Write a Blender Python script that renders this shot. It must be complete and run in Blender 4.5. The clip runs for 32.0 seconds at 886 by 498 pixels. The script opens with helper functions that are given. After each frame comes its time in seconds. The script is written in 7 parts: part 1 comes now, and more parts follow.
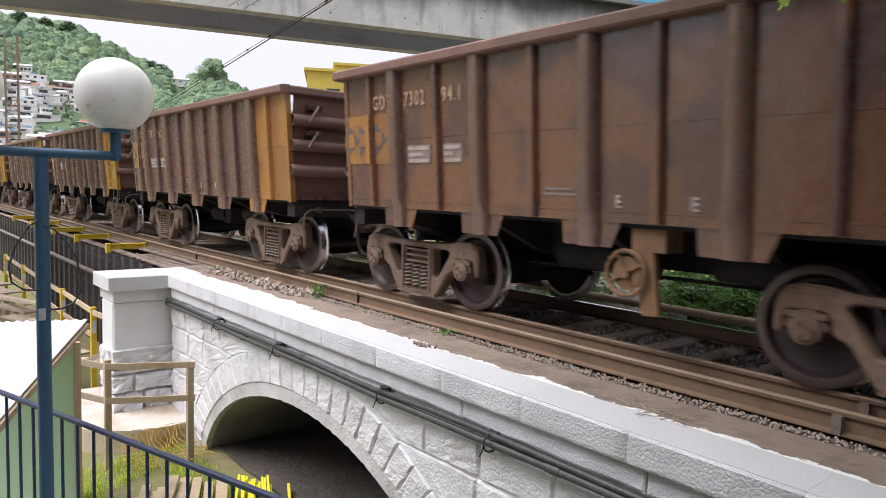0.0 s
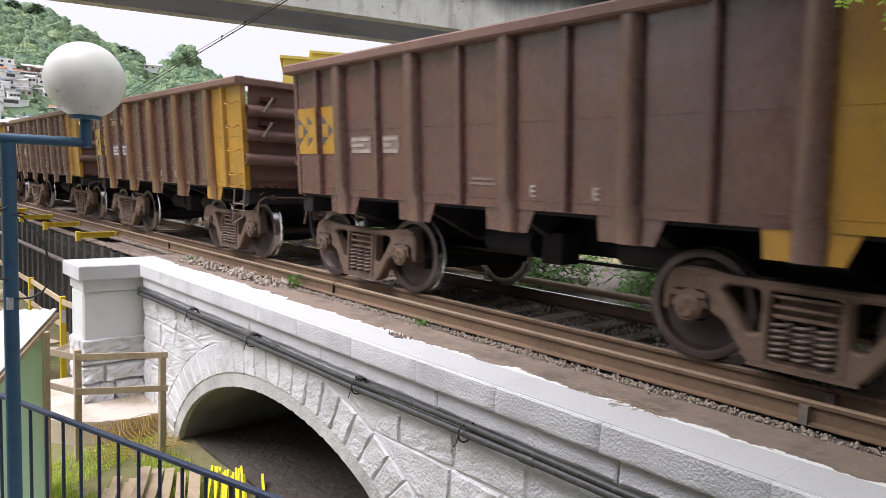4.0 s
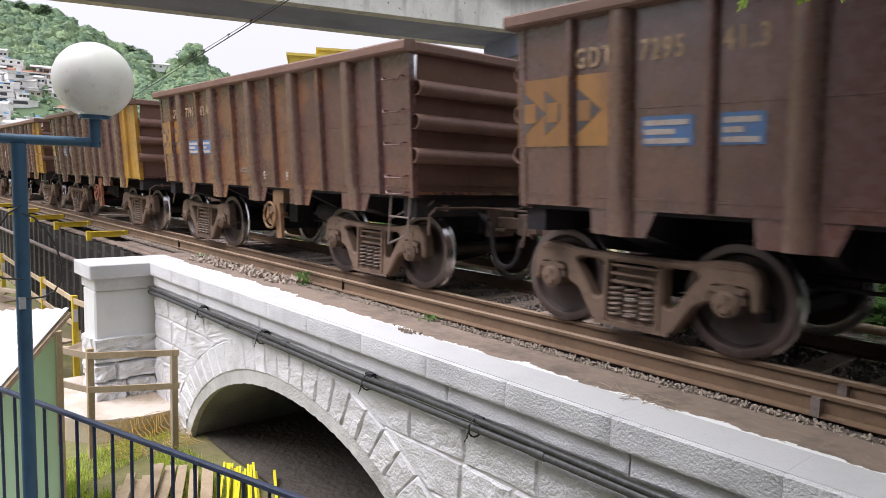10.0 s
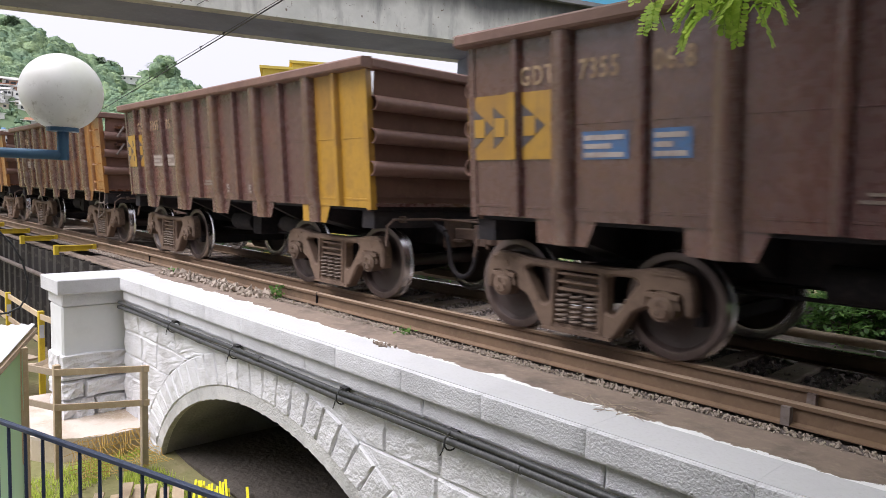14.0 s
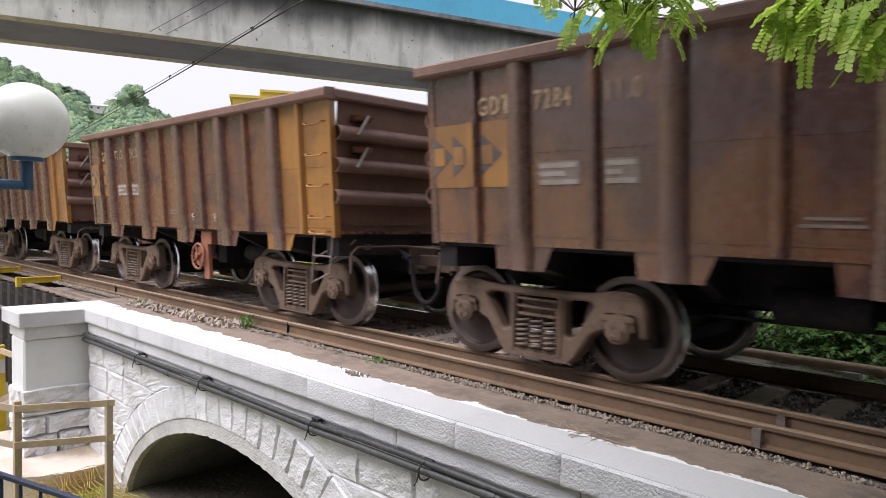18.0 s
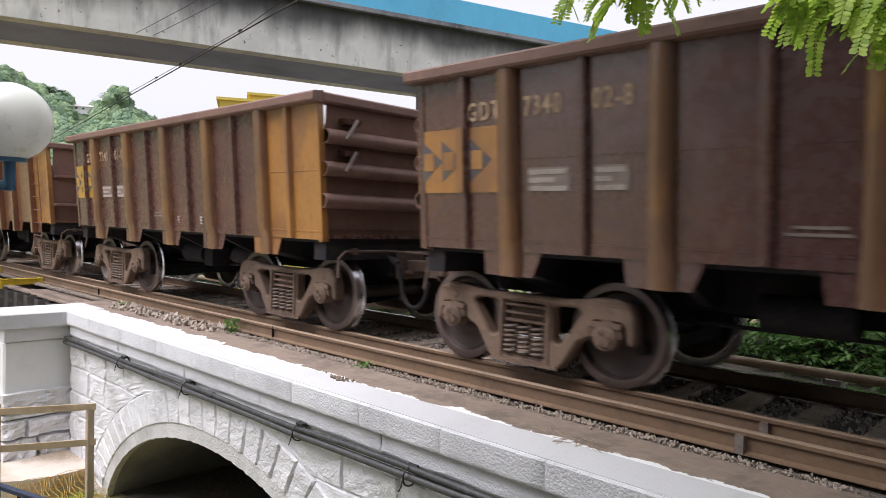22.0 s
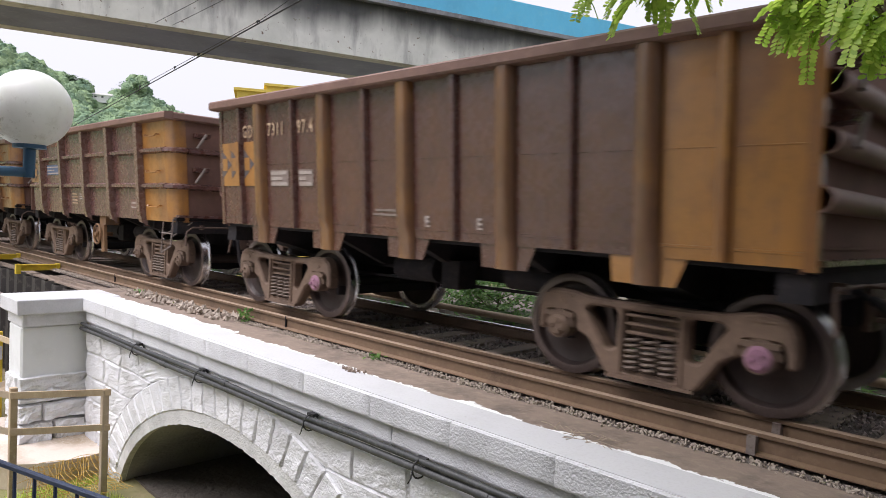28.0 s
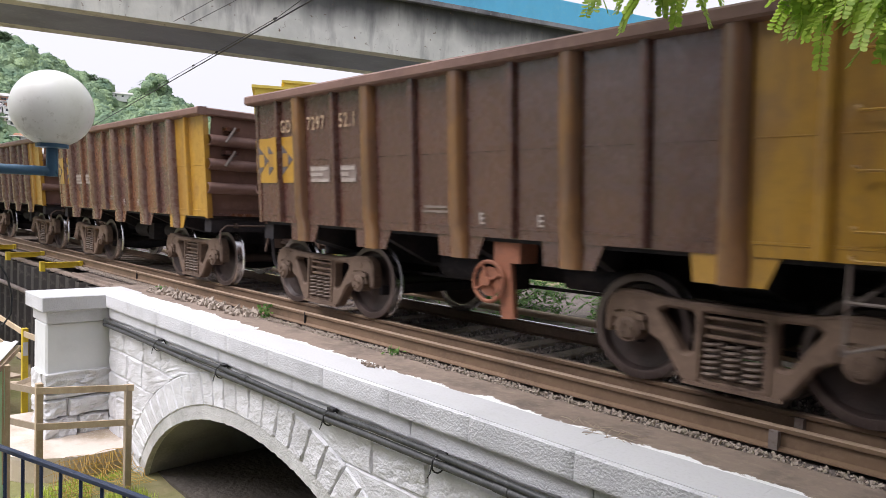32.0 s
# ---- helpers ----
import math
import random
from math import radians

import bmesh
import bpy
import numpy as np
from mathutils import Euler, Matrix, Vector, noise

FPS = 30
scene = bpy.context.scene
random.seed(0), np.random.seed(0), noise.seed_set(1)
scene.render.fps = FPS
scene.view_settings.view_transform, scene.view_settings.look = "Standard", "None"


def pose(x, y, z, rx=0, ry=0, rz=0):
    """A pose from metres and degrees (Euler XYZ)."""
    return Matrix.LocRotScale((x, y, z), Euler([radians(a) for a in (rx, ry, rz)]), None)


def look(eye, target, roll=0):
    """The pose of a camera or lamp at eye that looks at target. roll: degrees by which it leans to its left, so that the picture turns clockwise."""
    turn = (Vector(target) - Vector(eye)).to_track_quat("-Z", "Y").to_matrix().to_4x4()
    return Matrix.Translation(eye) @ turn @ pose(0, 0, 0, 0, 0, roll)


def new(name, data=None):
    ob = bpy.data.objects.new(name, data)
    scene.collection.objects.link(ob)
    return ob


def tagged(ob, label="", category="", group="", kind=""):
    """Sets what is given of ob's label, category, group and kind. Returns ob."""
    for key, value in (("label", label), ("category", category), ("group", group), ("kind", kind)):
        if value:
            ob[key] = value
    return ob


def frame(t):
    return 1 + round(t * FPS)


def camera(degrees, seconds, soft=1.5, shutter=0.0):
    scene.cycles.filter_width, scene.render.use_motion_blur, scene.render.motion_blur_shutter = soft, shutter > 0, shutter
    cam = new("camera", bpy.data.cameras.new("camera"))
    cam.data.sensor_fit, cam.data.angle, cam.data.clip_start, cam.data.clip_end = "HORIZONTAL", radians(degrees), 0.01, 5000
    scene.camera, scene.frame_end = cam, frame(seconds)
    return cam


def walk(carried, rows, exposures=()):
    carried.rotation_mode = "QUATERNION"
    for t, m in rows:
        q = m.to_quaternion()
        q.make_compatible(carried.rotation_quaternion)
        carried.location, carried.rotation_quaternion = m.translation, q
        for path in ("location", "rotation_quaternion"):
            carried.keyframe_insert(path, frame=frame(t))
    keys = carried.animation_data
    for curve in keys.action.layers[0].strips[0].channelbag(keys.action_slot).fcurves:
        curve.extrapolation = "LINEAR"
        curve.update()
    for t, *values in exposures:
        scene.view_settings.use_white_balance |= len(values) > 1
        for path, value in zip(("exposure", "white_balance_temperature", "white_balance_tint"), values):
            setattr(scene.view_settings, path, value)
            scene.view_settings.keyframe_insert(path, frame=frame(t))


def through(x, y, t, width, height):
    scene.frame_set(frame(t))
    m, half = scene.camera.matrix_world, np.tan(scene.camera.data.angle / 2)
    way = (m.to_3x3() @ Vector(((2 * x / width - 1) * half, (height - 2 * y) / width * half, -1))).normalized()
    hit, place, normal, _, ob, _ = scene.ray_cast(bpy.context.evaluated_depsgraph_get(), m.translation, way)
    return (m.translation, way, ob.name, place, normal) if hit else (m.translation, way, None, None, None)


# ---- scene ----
from mathutils.geometry import tessellate_polygon

# X runs along the track in the train's direction, Y across it away from the camera, Z up from the rail heads.
EYE = Vector((0.0, -5.67, 1.439))


def view(yaw, pitch, roll):
    """A camera pose at EYE; yaw to the left from +Y, pitch up, roll as look() takes it."""
    a, b = radians(yaw), radians(pitch)
    ahead = Vector((-math.sin(a) * math.cos(b), math.cos(a) * math.cos(b), math.sin(b)))
    return look(EYE, EYE + ahead, roll)


PATH = [
    (0.0, 50.38, -4.86, 1.76),
    (0.5, 49.82, -4.90, 1.88),
    (1.0, 49.90, -4.83, 1.67),
    (1.5, 49.55, -4.98, 2.30),
    (2.0, 49.22, -5.82, 2.52),
    (2.5, 48.89, -6.11, 2.59),
    (3.0, 48.53, -5.44, 2.20),
    (3.5, 48.37, -5.34, 2.26),
    (5.5, 48.74, -6.49, 2.41),
    (6.0, 48.78, -5.85, 2.39),
    (6.5, 48.91, -6.72, 2.43),
    (7.0, 49.48, -5.17, 2.45),
    (7.5, 48.88, -5.52, 2.51),
    (8.0, 49.07, -6.70, 2.87),
    (8.5, 48.62, -6.85, 2.49),
    (9.0, 49.02, -7.19, 2.25),
    (9.5, 49.14, -6.27, 2.35),
    (10.0, 49.07, -5.95, 1.64),
    (10.5, 48.91, -5.23, 1.53),
    (11.0, 48.22, -4.14, 1.46),
    (11.5, 48.44, -4.10, 1.54),
    (12.0, 47.80, -4.44, 1.76),
    (12.5, 47.94, -4.24, 1.88),
    (13.0, 48.05, -4.41, 2.11),
    (13.5, 47.01, -5.14, 1.93),
    (14.0, 46.99, -4.84, 1.58),
    (14.5, 46.38, -4.18, 1.59),
    (16.5, 44.87, -2.38, 0.67),
    (17.0, 44.19, -2.33, 1.56),
    (17.5, 44.07, -2.01, 1.33),
    (18.0, 44.73, -2.52, 1.14),
    (18.5, 45.05, -3.37, 1.11),
    (19.0, 44.17, -2.18, 1.06),
    (19.5, 44.99, -2.45, 0.91),
    (20.0, 44.95, -1.99, 0.98),
    (20.5, 44.35, -1.59, 0.49),
    (21.0, 44.68, -2.50, 0.67),
    (21.5, 44.41, -2.87, 1.21),
    (22.0, 43.63, -2.07, 1.70),
    (22.5, 44.02, -1.39, 1.70),
    (23.0, 43.86, -1.89, 1.47),
    (23.5, 43.97, -2.01, 1.95),
    (24.0, 43.98, -2.24, 1.72),
    (24.5, 43.29, -2.84, 1.62),
    (25.0, 43.86, -2.36, 2.05),
    (25.5, 43.49, -2.26, 2.45),
    (26.0, 44.34, -2.29, 2.24),
    (26.5, 45.06, -1.82, 2.55),
    (28.5, 44.69, -3.01, 2.64),
    (29.0, 44.80, -3.24, 2.58),
    (29.5, 44.93, -2.98, 2.77),
    (30.0, 44.70, -2.85, 2.39),
    (30.5, 44.23, -2.64, 1.82),
    (31.0, 44.88, -2.06, 1.99),
    (31.5, 46.03, -2.56, 2.13),
    (32.0, 46.19, -3.10, 2.24),
]
cam = camera(65.3, 32.0, soft=0.7, shutter=0.22)
walk(cam, [(t, view(*angles)) for t, *angles in PATH])

# ---- sky and light: bright overcast ----
world = bpy.data.worlds.new("overcast_sky")
scene.world = world
world.use_nodes = True
wn, wl = world.node_tree.nodes, world.node_tree.links
wn.clear()
sky = wn.new("ShaderNodeTexSky")
sky.sky_type, sky.sun_disc = "NISHITA", False
sky.sun_elevation, sky.sun_rotation = radians(60), radians(203)
sky.air_density, sky.dust_density, sky.ozone_density = 1.0, 6.0, 1.0
grey = wn.new("ShaderNodeHueSaturation")
grey.inputs["Saturation"].default_value, grey.inputs["Value"].default_value = 0.16, 0.62
cloud = wn.new("ShaderNodeMixRGB")
cloud.inputs[0].default_value = 0.62
cloud.inputs[2].default_value = (8.5, 8.4, 9.6, 1)
back = wn.new("ShaderNodeBackground")
back.inputs["Strength"].default_value = 0.050
out = wn.new("ShaderNodeOutputWorld")
wl.new(sky.outputs[0], grey.inputs["Color"])
wl.new(grey.outputs[0], cloud.inputs[1])
wl.new(cloud.outputs[0], back.inputs["Color"])
wl.new(back.outputs[0], out.inputs["Surface"])
sun = new("sun", bpy.data.lights.new("sun", "SUN"))
sun.data.energy, sun.data.angle, sun.data.color = 1.5, radians(50), (0.99, 0.955, 1.0)
sun.matrix_world = look((-6.5, -15.5, 30), (0, 0, 0))
scene.view_settings.exposure = 1.68


# ---- mesh building ----
class Shape:
    """Vertices and faces gathered from simple solids; solid(mesh) shares nothing between pieces."""

    def __init__(self):
        self.v, self.f = [], []

    def add(self, verts, faces):
        n = len(self.v)
        self.v += [tuple(p) for p in verts]
        self.f += [tuple(n + i for i in f) for f in faces]
        return self

    def box(self, x0, x1, y0, y1, z0, z1, m=None):
        pts = [Vector((x, y, z)) for z in (z0, z1) for y in (y0, y1) for x in (x0, x1)]
        if m is not None:
            pts = [m @ p for p in pts]
        return self.add(pts, [(0, 2, 3, 1), (4, 5, 7, 6), (0, 1, 5, 4), (2, 6, 7, 3), (0, 4, 6, 2), (1, 3, 7, 5)])

    def rod(self, a, b, r, n=8, r2=None, cap=True):
        a, b = Vector(a), Vector(b)
        d = (b - a).normalized()
        u = d.cross(Vector((0, 0, 1)) if abs(d.z) < 0.9 else Vector((1, 0, 0))).normalized()
        w = d.cross(u)
        r2 = r if r2 is None else r2
        ring = [(math.cos(2 * math.pi * i / n), math.sin(2 * math.pi * i / n)) for i in range(n)]
        pts = [a + r * (c * u + s * w) for c, s in ring] + [b + r2 * (c * u + s * w) for c, s in ring]
        faces = [(i, (i + 1) % n, n + (i + 1) % n, n + i) for i in range(n)]
        if cap:
            faces += [tuple(range(n - 1, -1, -1)), tuple(range(n, 2 * n))]
        return self.add(pts, faces)

    def tube(self, pts, r, n=6):
        """One swept tube along a bent line."""
        pts = [Vector(p) for p in pts]
        ref = Vector((0.31, 0.17, 0.93))
        base = len(self.v)
        for i, p in enumerate(pts):
            d = (pts[min(i + 1, len(pts) - 1)] - pts[max(i - 1, 0)]).normalized()
            u = d.cross(ref).normalized()
            w = d.cross(u)
            self.v += [tuple(p + r * (math.cos(2 * math.pi * k / n) * u + math.sin(2 * math.pi * k / n) * w)) for k in range(n)]
            if i:
                a = base + (i - 1) * n
                self.f += [(a + k, a + (k + 1) % n, a + n + (k + 1) % n, a + n + k) for k in range(n)]
        last = base + (len(pts) - 1) * n
        self.f += [tuple(base + k for k in range(n - 1, -1, -1)), tuple(last + k for k in range(n))]
        return self

    def prism(self, outline, d0, d1, axis="y", m=None):
        """A flat outline carried from d0 to d1 along an axis; outline pairs are the other two axes in order."""
        def at(p, d):
            q = {"y": (p[0], d, p[1]), "z": (p[0], p[1], d), "x": (d, p[0], p[1])}[axis]
            return m @ Vector(q) if m is not None else Vector(q)
        n = len(outline)
        pts = [at(p, d0) for p in outline] + [at(p, d1) for p in outline]
        faces = [tuple(range(n)), tuple(range(2 * n - 1, n - 1, -1))]
        faces += [(i, n + i, n + (i + 1) % n, (i + 1) % n) for i in range(n)]
        return self.add(pts, faces)

    def lathe(self, rings, axis="y", n=32, at=(0, 0, 0)):
        """Rings of (distance along the axis, radius) turned round the axis."""
        pts = []
        for d, r in rings:
            for i in range(n):
                c, s = r * math.cos(2 * math.pi * i / n), r * math.sin(2 * math.pi * i / n)
                p = {"y": (c, d, s), "z": (c, s, d), "x": (d, c, s)}[axis]
                pts.append((p[0] + at[0], p[1] + at[1], p[2] + at[2]))
        faces = []
        for k in range(len(rings) - 1):
            for i in range(n):
                j = (i + 1) % n
                faces.append((k * n + i, k * n + j, (k + 1) * n + j, (k + 1) * n + i))
        return self.add(pts, faces)

    def mesh(self, name, bevel=0.0, smooth=False):
        me = bpy.data.meshes.new(name)
        me.from_pydata(self.v, [], self.f)
        bm = bmesh.new()
        bm.from_mesh(me)
        if bevel > 0:
            bmesh.ops.bevel(bm, geom=bm.edges[:], offset=bevel, segments=1, affect="EDGES", clamp_overlap=True)
        bmesh.ops.recalc_face_normals(bm, faces=bm.faces[:])
        if smooth:
            for f in bm.faces:
                f.smooth = True
            for e in bm.edges:
                if len(e.link_faces) == 2 and e.calc_face_angle(0) > 0.7:
                    e.smooth = False
        bm.to_mesh(me)
        bm.free()
        return me


def part(name, shape, material, parent=None, label="", bevel=0.0, smooth=False, m=None):
    """One mesh object, linked under a thing or a part."""
    me = shape.mesh(name, bevel, smooth) if isinstance(shape, Shape) else shape
    ob = new(name, me)
    if not me.materials:
        me.materials.append(material)
    elif me.materials[0] != material:
        ob.material_slots[0].link = "OBJECT"
        ob.material_slots[0].material = material
    if parent is not None:
        ob.parent = parent
    if m is not None:
        ob.matrix_basis = m
    if label:
        ob["label"] = label
    return ob


def thing(name, label, category, at=None, group="", kind=""):
    ob = new(name)
    ob.empty_display_size = 0.1
    if at is not None:
        ob.matrix_basis = at
    return tagged(ob, label, category, group, kind)


def letters(text, size, align="CENTER"):
    """A mesh of plain lettering in the XZ plane, facing -Y."""
    cu = bpy.data.curves.new("letters", "FONT")
    cu.body, cu.size, cu.align_x, cu.align_y = text, size, align, "CENTER"
    cu.resolution_u, cu.space_character, cu.offset = 3, 1.22, size * 0.018
    tmp = bpy.data.objects.new("letters", cu)
    scene.collection.objects.link(tmp)
    bpy.context.view_layer.update()
    me = bpy.data.meshes.new_from_object(tmp.evaluated_get(bpy.context.evaluated_depsgraph_get()))
    bpy.data.objects.remove(tmp)
    me.transform(pose(0, 0, 0, 90))
    me.name = "letters"
    return me


def ring_shape(r, w, at, n=20):
    x, y, z = at
    s = Shape()
    pts = [(x + r * math.cos(2 * math.pi * i / n), y, z + r * math.sin(2 * math.pi * i / n)) for i in range(n + 1)]
    return s.tube(pts, w, 6)


# ---- materials ----
def material(name, rough=0.8, metal=0.0):
    m = bpy.data.materials.new(name)
    m.use_nodes = True
    n = m.node_tree.nodes
    b = n["Principled BSDF"]
    b.inputs["Roughness"].default_value, b.inputs["Metallic"].default_value = rough, metal
    return m, n, m.node_tree.links, b


def mix(n, l, fac, a, b):
    x = n.new("ShaderNodeMixRGB")
    for sock, v in zip(x.inputs, (fac, a, b)):
        if hasattr(v, "links"):
            l.new(v, sock)
        elif isinstance(v, (int, float)):
            sock.default_value = v
        else:
            sock.default_value = (*v, 1)
    return x.outputs[0]


def noise_mask(n, l, vec, scale, lo, hi, detail=5.0, rough=0.6):
    t = n.new("ShaderNodeTexNoise")
    t.inputs["Scale"].default_value, t.inputs["Detail"].default_value, t.inputs["Roughness"].default_value = scale, detail, rough
    l.new(vec, t.inputs["Vector"])
    r = n.new("ShaderNodeMapRange")
    r.inputs["From Min"].default_value, r.inputs["From Max"].default_value = lo, hi
    l.new(t.outputs["Fac"], r.inputs["Value"])
    return r.outputs["Result"]


def coords(n, l, scale=(1, 1, 1), offset=(0, 0, 0)):
    c = n.new("ShaderNodeTexCoord")
    m = n.new("ShaderNodeMapping")
    m.inputs["Scale"].default_value, m.inputs["Location"].default_value = scale, offset
    l.new(c.outputs["Object"], m.inputs["Vector"])
    return m.outputs["Vector"]


def bump(n, l, b, height, strength, distance):
    k = n.new("ShaderNodeBump")
    k.inputs["Strength"].default_value, k.inputs["Distance"].default_value = strength, distance
    l.new(height, k.inputs["Height"])
    l.new(k.outputs["Normal"], b.inputs["Normal"])


def worn(name, base, second, third, rough=0.8, metal=0.0, big=1.2, small=14.0, streak=1.0, seed=0.0, amount=0.5, relief=0.4, depth=0.01, vary=0.0):
    """A surface of one colour with large stains of a second and fine specks of a third; streak < 1 draws the stains out downwards."""
    m, n, l, b = material(name, rough, metal)
    v = coords(n, l, (1, 1, streak), (seed, seed * 0.7, seed * 0.3))
    v2 = coords(n, l, (1, 1, 1), (seed * 1.3, 0, seed))
    stain = noise_mask(n, l, v, big, 0.62 - 0.3 * amount, 0.85 - 0.3 * amount)
    speck = noise_mask(n, l, v2, small, 0.50, 0.72, 6.0, 0.7)
    c = mix(n, l, stain, base, second)
    half = n.new("ShaderNodeMath")
    half.operation = "MULTIPLY"
    half.inputs[1].default_value = 0.65
    l.new(speck, half.inputs[0])
    c = mix(n, l, half.outputs[0], c, third)
    if vary:
        info = n.new("ShaderNodeObjectInfo")
        hs = n.new("ShaderNodeHueSaturation")
        r = n.new("ShaderNodeMapRange")
        r.inputs["To Min"].default_value, r.inputs["To Max"].default_value = 1 - vary, 1 + vary
        l.new(info.outputs["Random"], r.inputs["Value"])
        l.new(r.outputs[0], hs.inputs["Value"])
        l.new(c, hs.inputs["Color"])
        c = hs.outputs[0]
    l.new(c, b.inputs["Base Color"])
    fine = n.new("ShaderNodeTexNoise")
    fine.inputs["Scale"].default_value, fine.inputs["Detail"].default_value = small * 1.5, 6
    l.new(v2, fine.inputs["Vector"])
    bump(n, l, b, fine.outputs["Fac"], relief, depth)
    return m


def wagon_paint(name, base, patch, grime, rough=0.46, seed=0.0, patchy=0.5):
    """Old wagon paint: each panel carries its own faded patches, with rain streaks, grime and a dusty film."""
    m, n, l, b = material(name, rough)
    info = n.new("ShaderNodeObjectInfo")
    shift = n.new("ShaderNodeVectorMath")
    shift.operation = "SCALE"
    shift.inputs[0].default_value = (17.0, 5.0, 9.0)
    l.new(info.outputs["Random"], shift.inputs["Scale"])
    add = n.new("ShaderNodeVectorMath")
    add.operation = "ADD"
    l.new(coords(n, l, (1, 1, 1), (seed, seed, 0)), add.inputs[0])
    l.new(shift.outputs[0], add.inputs[1])
    v = add.outputs[0]

    def stretched(scale):
        k = n.new("ShaderNodeMapping")
        k.inputs["Scale"].default_value = scale
        l.new(v, k.inputs["Vector"])
        return k.outputs["Vector"]
    big = noise_mask(n, l, stretched((1, 1, 0.8)), 1.1, 0.60 - 0.22 * patchy, 0.66 - 0.22 * patchy, 3.0, 0.5)
    soft = noise_mask(n, l, stretched((1, 1, 0.6)), 2.4, 0.35, 0.75)
    streak = noise_mask(n, l, stretched((9, 9, 0.55)), 2.2, 0.50, 0.80, 4.0, 0.6)
    fine = noise_mask(n, l, stretched((1, 1, 1)), 11.0, 0.48, 0.78, 4.0, 0.6)

    def times(sock, k):
        x = n.new("ShaderNodeMath")
        x.operation = "MULTIPLY"
        x.inputs[1].default_value = k
        l.new(sock, x.inputs[0])
        return x.outputs[0]
    c = mix(n, l, times(soft, 0.45), base, tuple(x * 1.25 for x in base))
    c = mix(n, l, times(big, 0.75), c, patch)
    c = mix(n, l, times(streak, 0.5), c, grime)
    c = mix(n, l, times(fine, 0.26), c, tuple(0.55 * x for x in grime))
    chips = noise_mask(n, l, stretched((1, 1, 0.7)), 46.0, 0.60, 0.70, 3.0, 0.6)
    c = mix(n, l, times(chips, 0.20), c, tuple(min(0.8, 1.7 * x + 0.02) for x in base))
    l.new(c, b.inputs["Base Color"])
    rr = n.new("ShaderNodeMapRange")
    rr.inputs["To Min"].default_value, rr.inputs["To Max"].default_value = rough - 0.16, rough + 0.10
    l.new(fine, rr.inputs["Value"])
    l.new(rr.outputs[0], b.inputs["Roughness"])
    dents = n.new("ShaderNodeTexNoise")
    dents.inputs["Scale"].default_value, dents.inputs["Detail"].default_value = 2.2, 6
    l.new(v, dents.inputs["Vector"])
    bump(n, l, b, dents.outputs["Fac"], 0.35, 0.05)
    b.inputs["Specular IOR Level"].default_value = 0.95
    return m


def leaf_material(name, dark, light, through=0.35):
    m, n, l, b = material(name, 0.55)
    g = n.new("ShaderNodeNewGeometry")
    c = mix(n, l, g.outputs["Random Per Island"], dark, light)
    l.new(c, b.inputs["Base Color"])
    tr = n.new("ShaderNodeBsdfTranslucent")
    l.new(c, tr.inputs["Color"])
    ms = n.new("ShaderNodeMixShader")
    ms.inputs[0].default_value = through
    l.new(b.outputs[0], ms.inputs[1])
    l.new(tr.outputs[0], ms.inputs[2])
    l.new(ms.outputs[0], n["Material Output"].inputs["Surface"])
    return m


RUST = (0.115, 0.052, 0.032)
M_BROWN = wagon_paint("iron_oxide_paint", (0.104, 0.050, 0.047), (0.135, 0.061, 0.049), (0.067, 0.034, 0.032), 0.42, 1.0, 0.45)
M_BROWN2 = wagon_paint("dusty_brown_paint", (0.093, 0.042, 0.036), (0.181, 0.076, 0.037), (0.055, 0.027, 0.025), 0.42, 4.0, 0.68)
M_BROWN3 = wagon_paint("dark_brown_paint", (0.083, 0.036, 0.030), (0.107, 0.045, 0.032), (0.052, 0.024, 0.022), 0.42, 8.0, 0.4)
M_BROWN4 = wagon_paint("ochre_brown_paint", (0.158, 0.068, 0.036), (0.205, 0.094, 0.043), (0.088, 0.041, 0.029), 0.44, 12.0, 0.5)
M_BROWN5 = wagon_paint("red_brown_paint", (0.142, 0.067, 0.047), (0.185, 0.084, 0.044), (0.088, 0.044, 0.034), 0.44, 15.0, 0.45)
M_YELLOW = wagon_paint("yellow_wagon_paint", (0.387, 0.206, 0.023), (0.300, 0.149, 0.027), (0.164, 0.079, 0.031), 0.46, 2.0, 0.35)
M_ORANGE = wagon_paint("faded_orange_paint", (0.320, 0.142, 0.033), (0.208, 0.088, 0.032), (0.124, 0.057, 0.029), 0.46, 3.0, 0.45)
M_FADED = wagon_paint("bleached_tan_paint", (0.238, 0.152, 0.087), (0.176, 0.098, 0.061), (0.114, 0.066, 0.044), 0.5, 5.0, 0.4)
M_RIB = wagon_paint("sun_dusted_rib_paint", (0.139, 0.076, 0.062), (0.167, 0.090, 0.062), (0.081, 0.044, 0.038), 0.42, 6.0, 0.4)
M_RIB3 = wagon_paint("ochre_dusted_rib_paint", (0.149, 0.070, 0.034), (0.226, 0.104, 0.034), (0.068, 0.033, 0.023), 0.44, 9.0, 0.5)
M_ENDRUST = worn("matt_rust_end_sheet", (0.190, 0.102, 0.080), (0.125, 0.068, 0.055), (0.250, 0.135, 0.095), 0.85, 0, 1.4, 10, 0.5, 3.0, 0.5, 0.4, 0.01)
M_RIM = worn("rusted_top_rim", (0.179, 0.100, 0.080), (0.125, 0.067, 0.055), (0.242, 0.144, 0.117), 0.55, 0, 1.5, 12, 1, 5.0)
M_BLACK = worn("black_underframe_steel", (0.022, 0.020, 0.023), (0.036, 0.030, 0.031), (0.055, 0.046, 0.046), 0.9, 0, 3, 18)
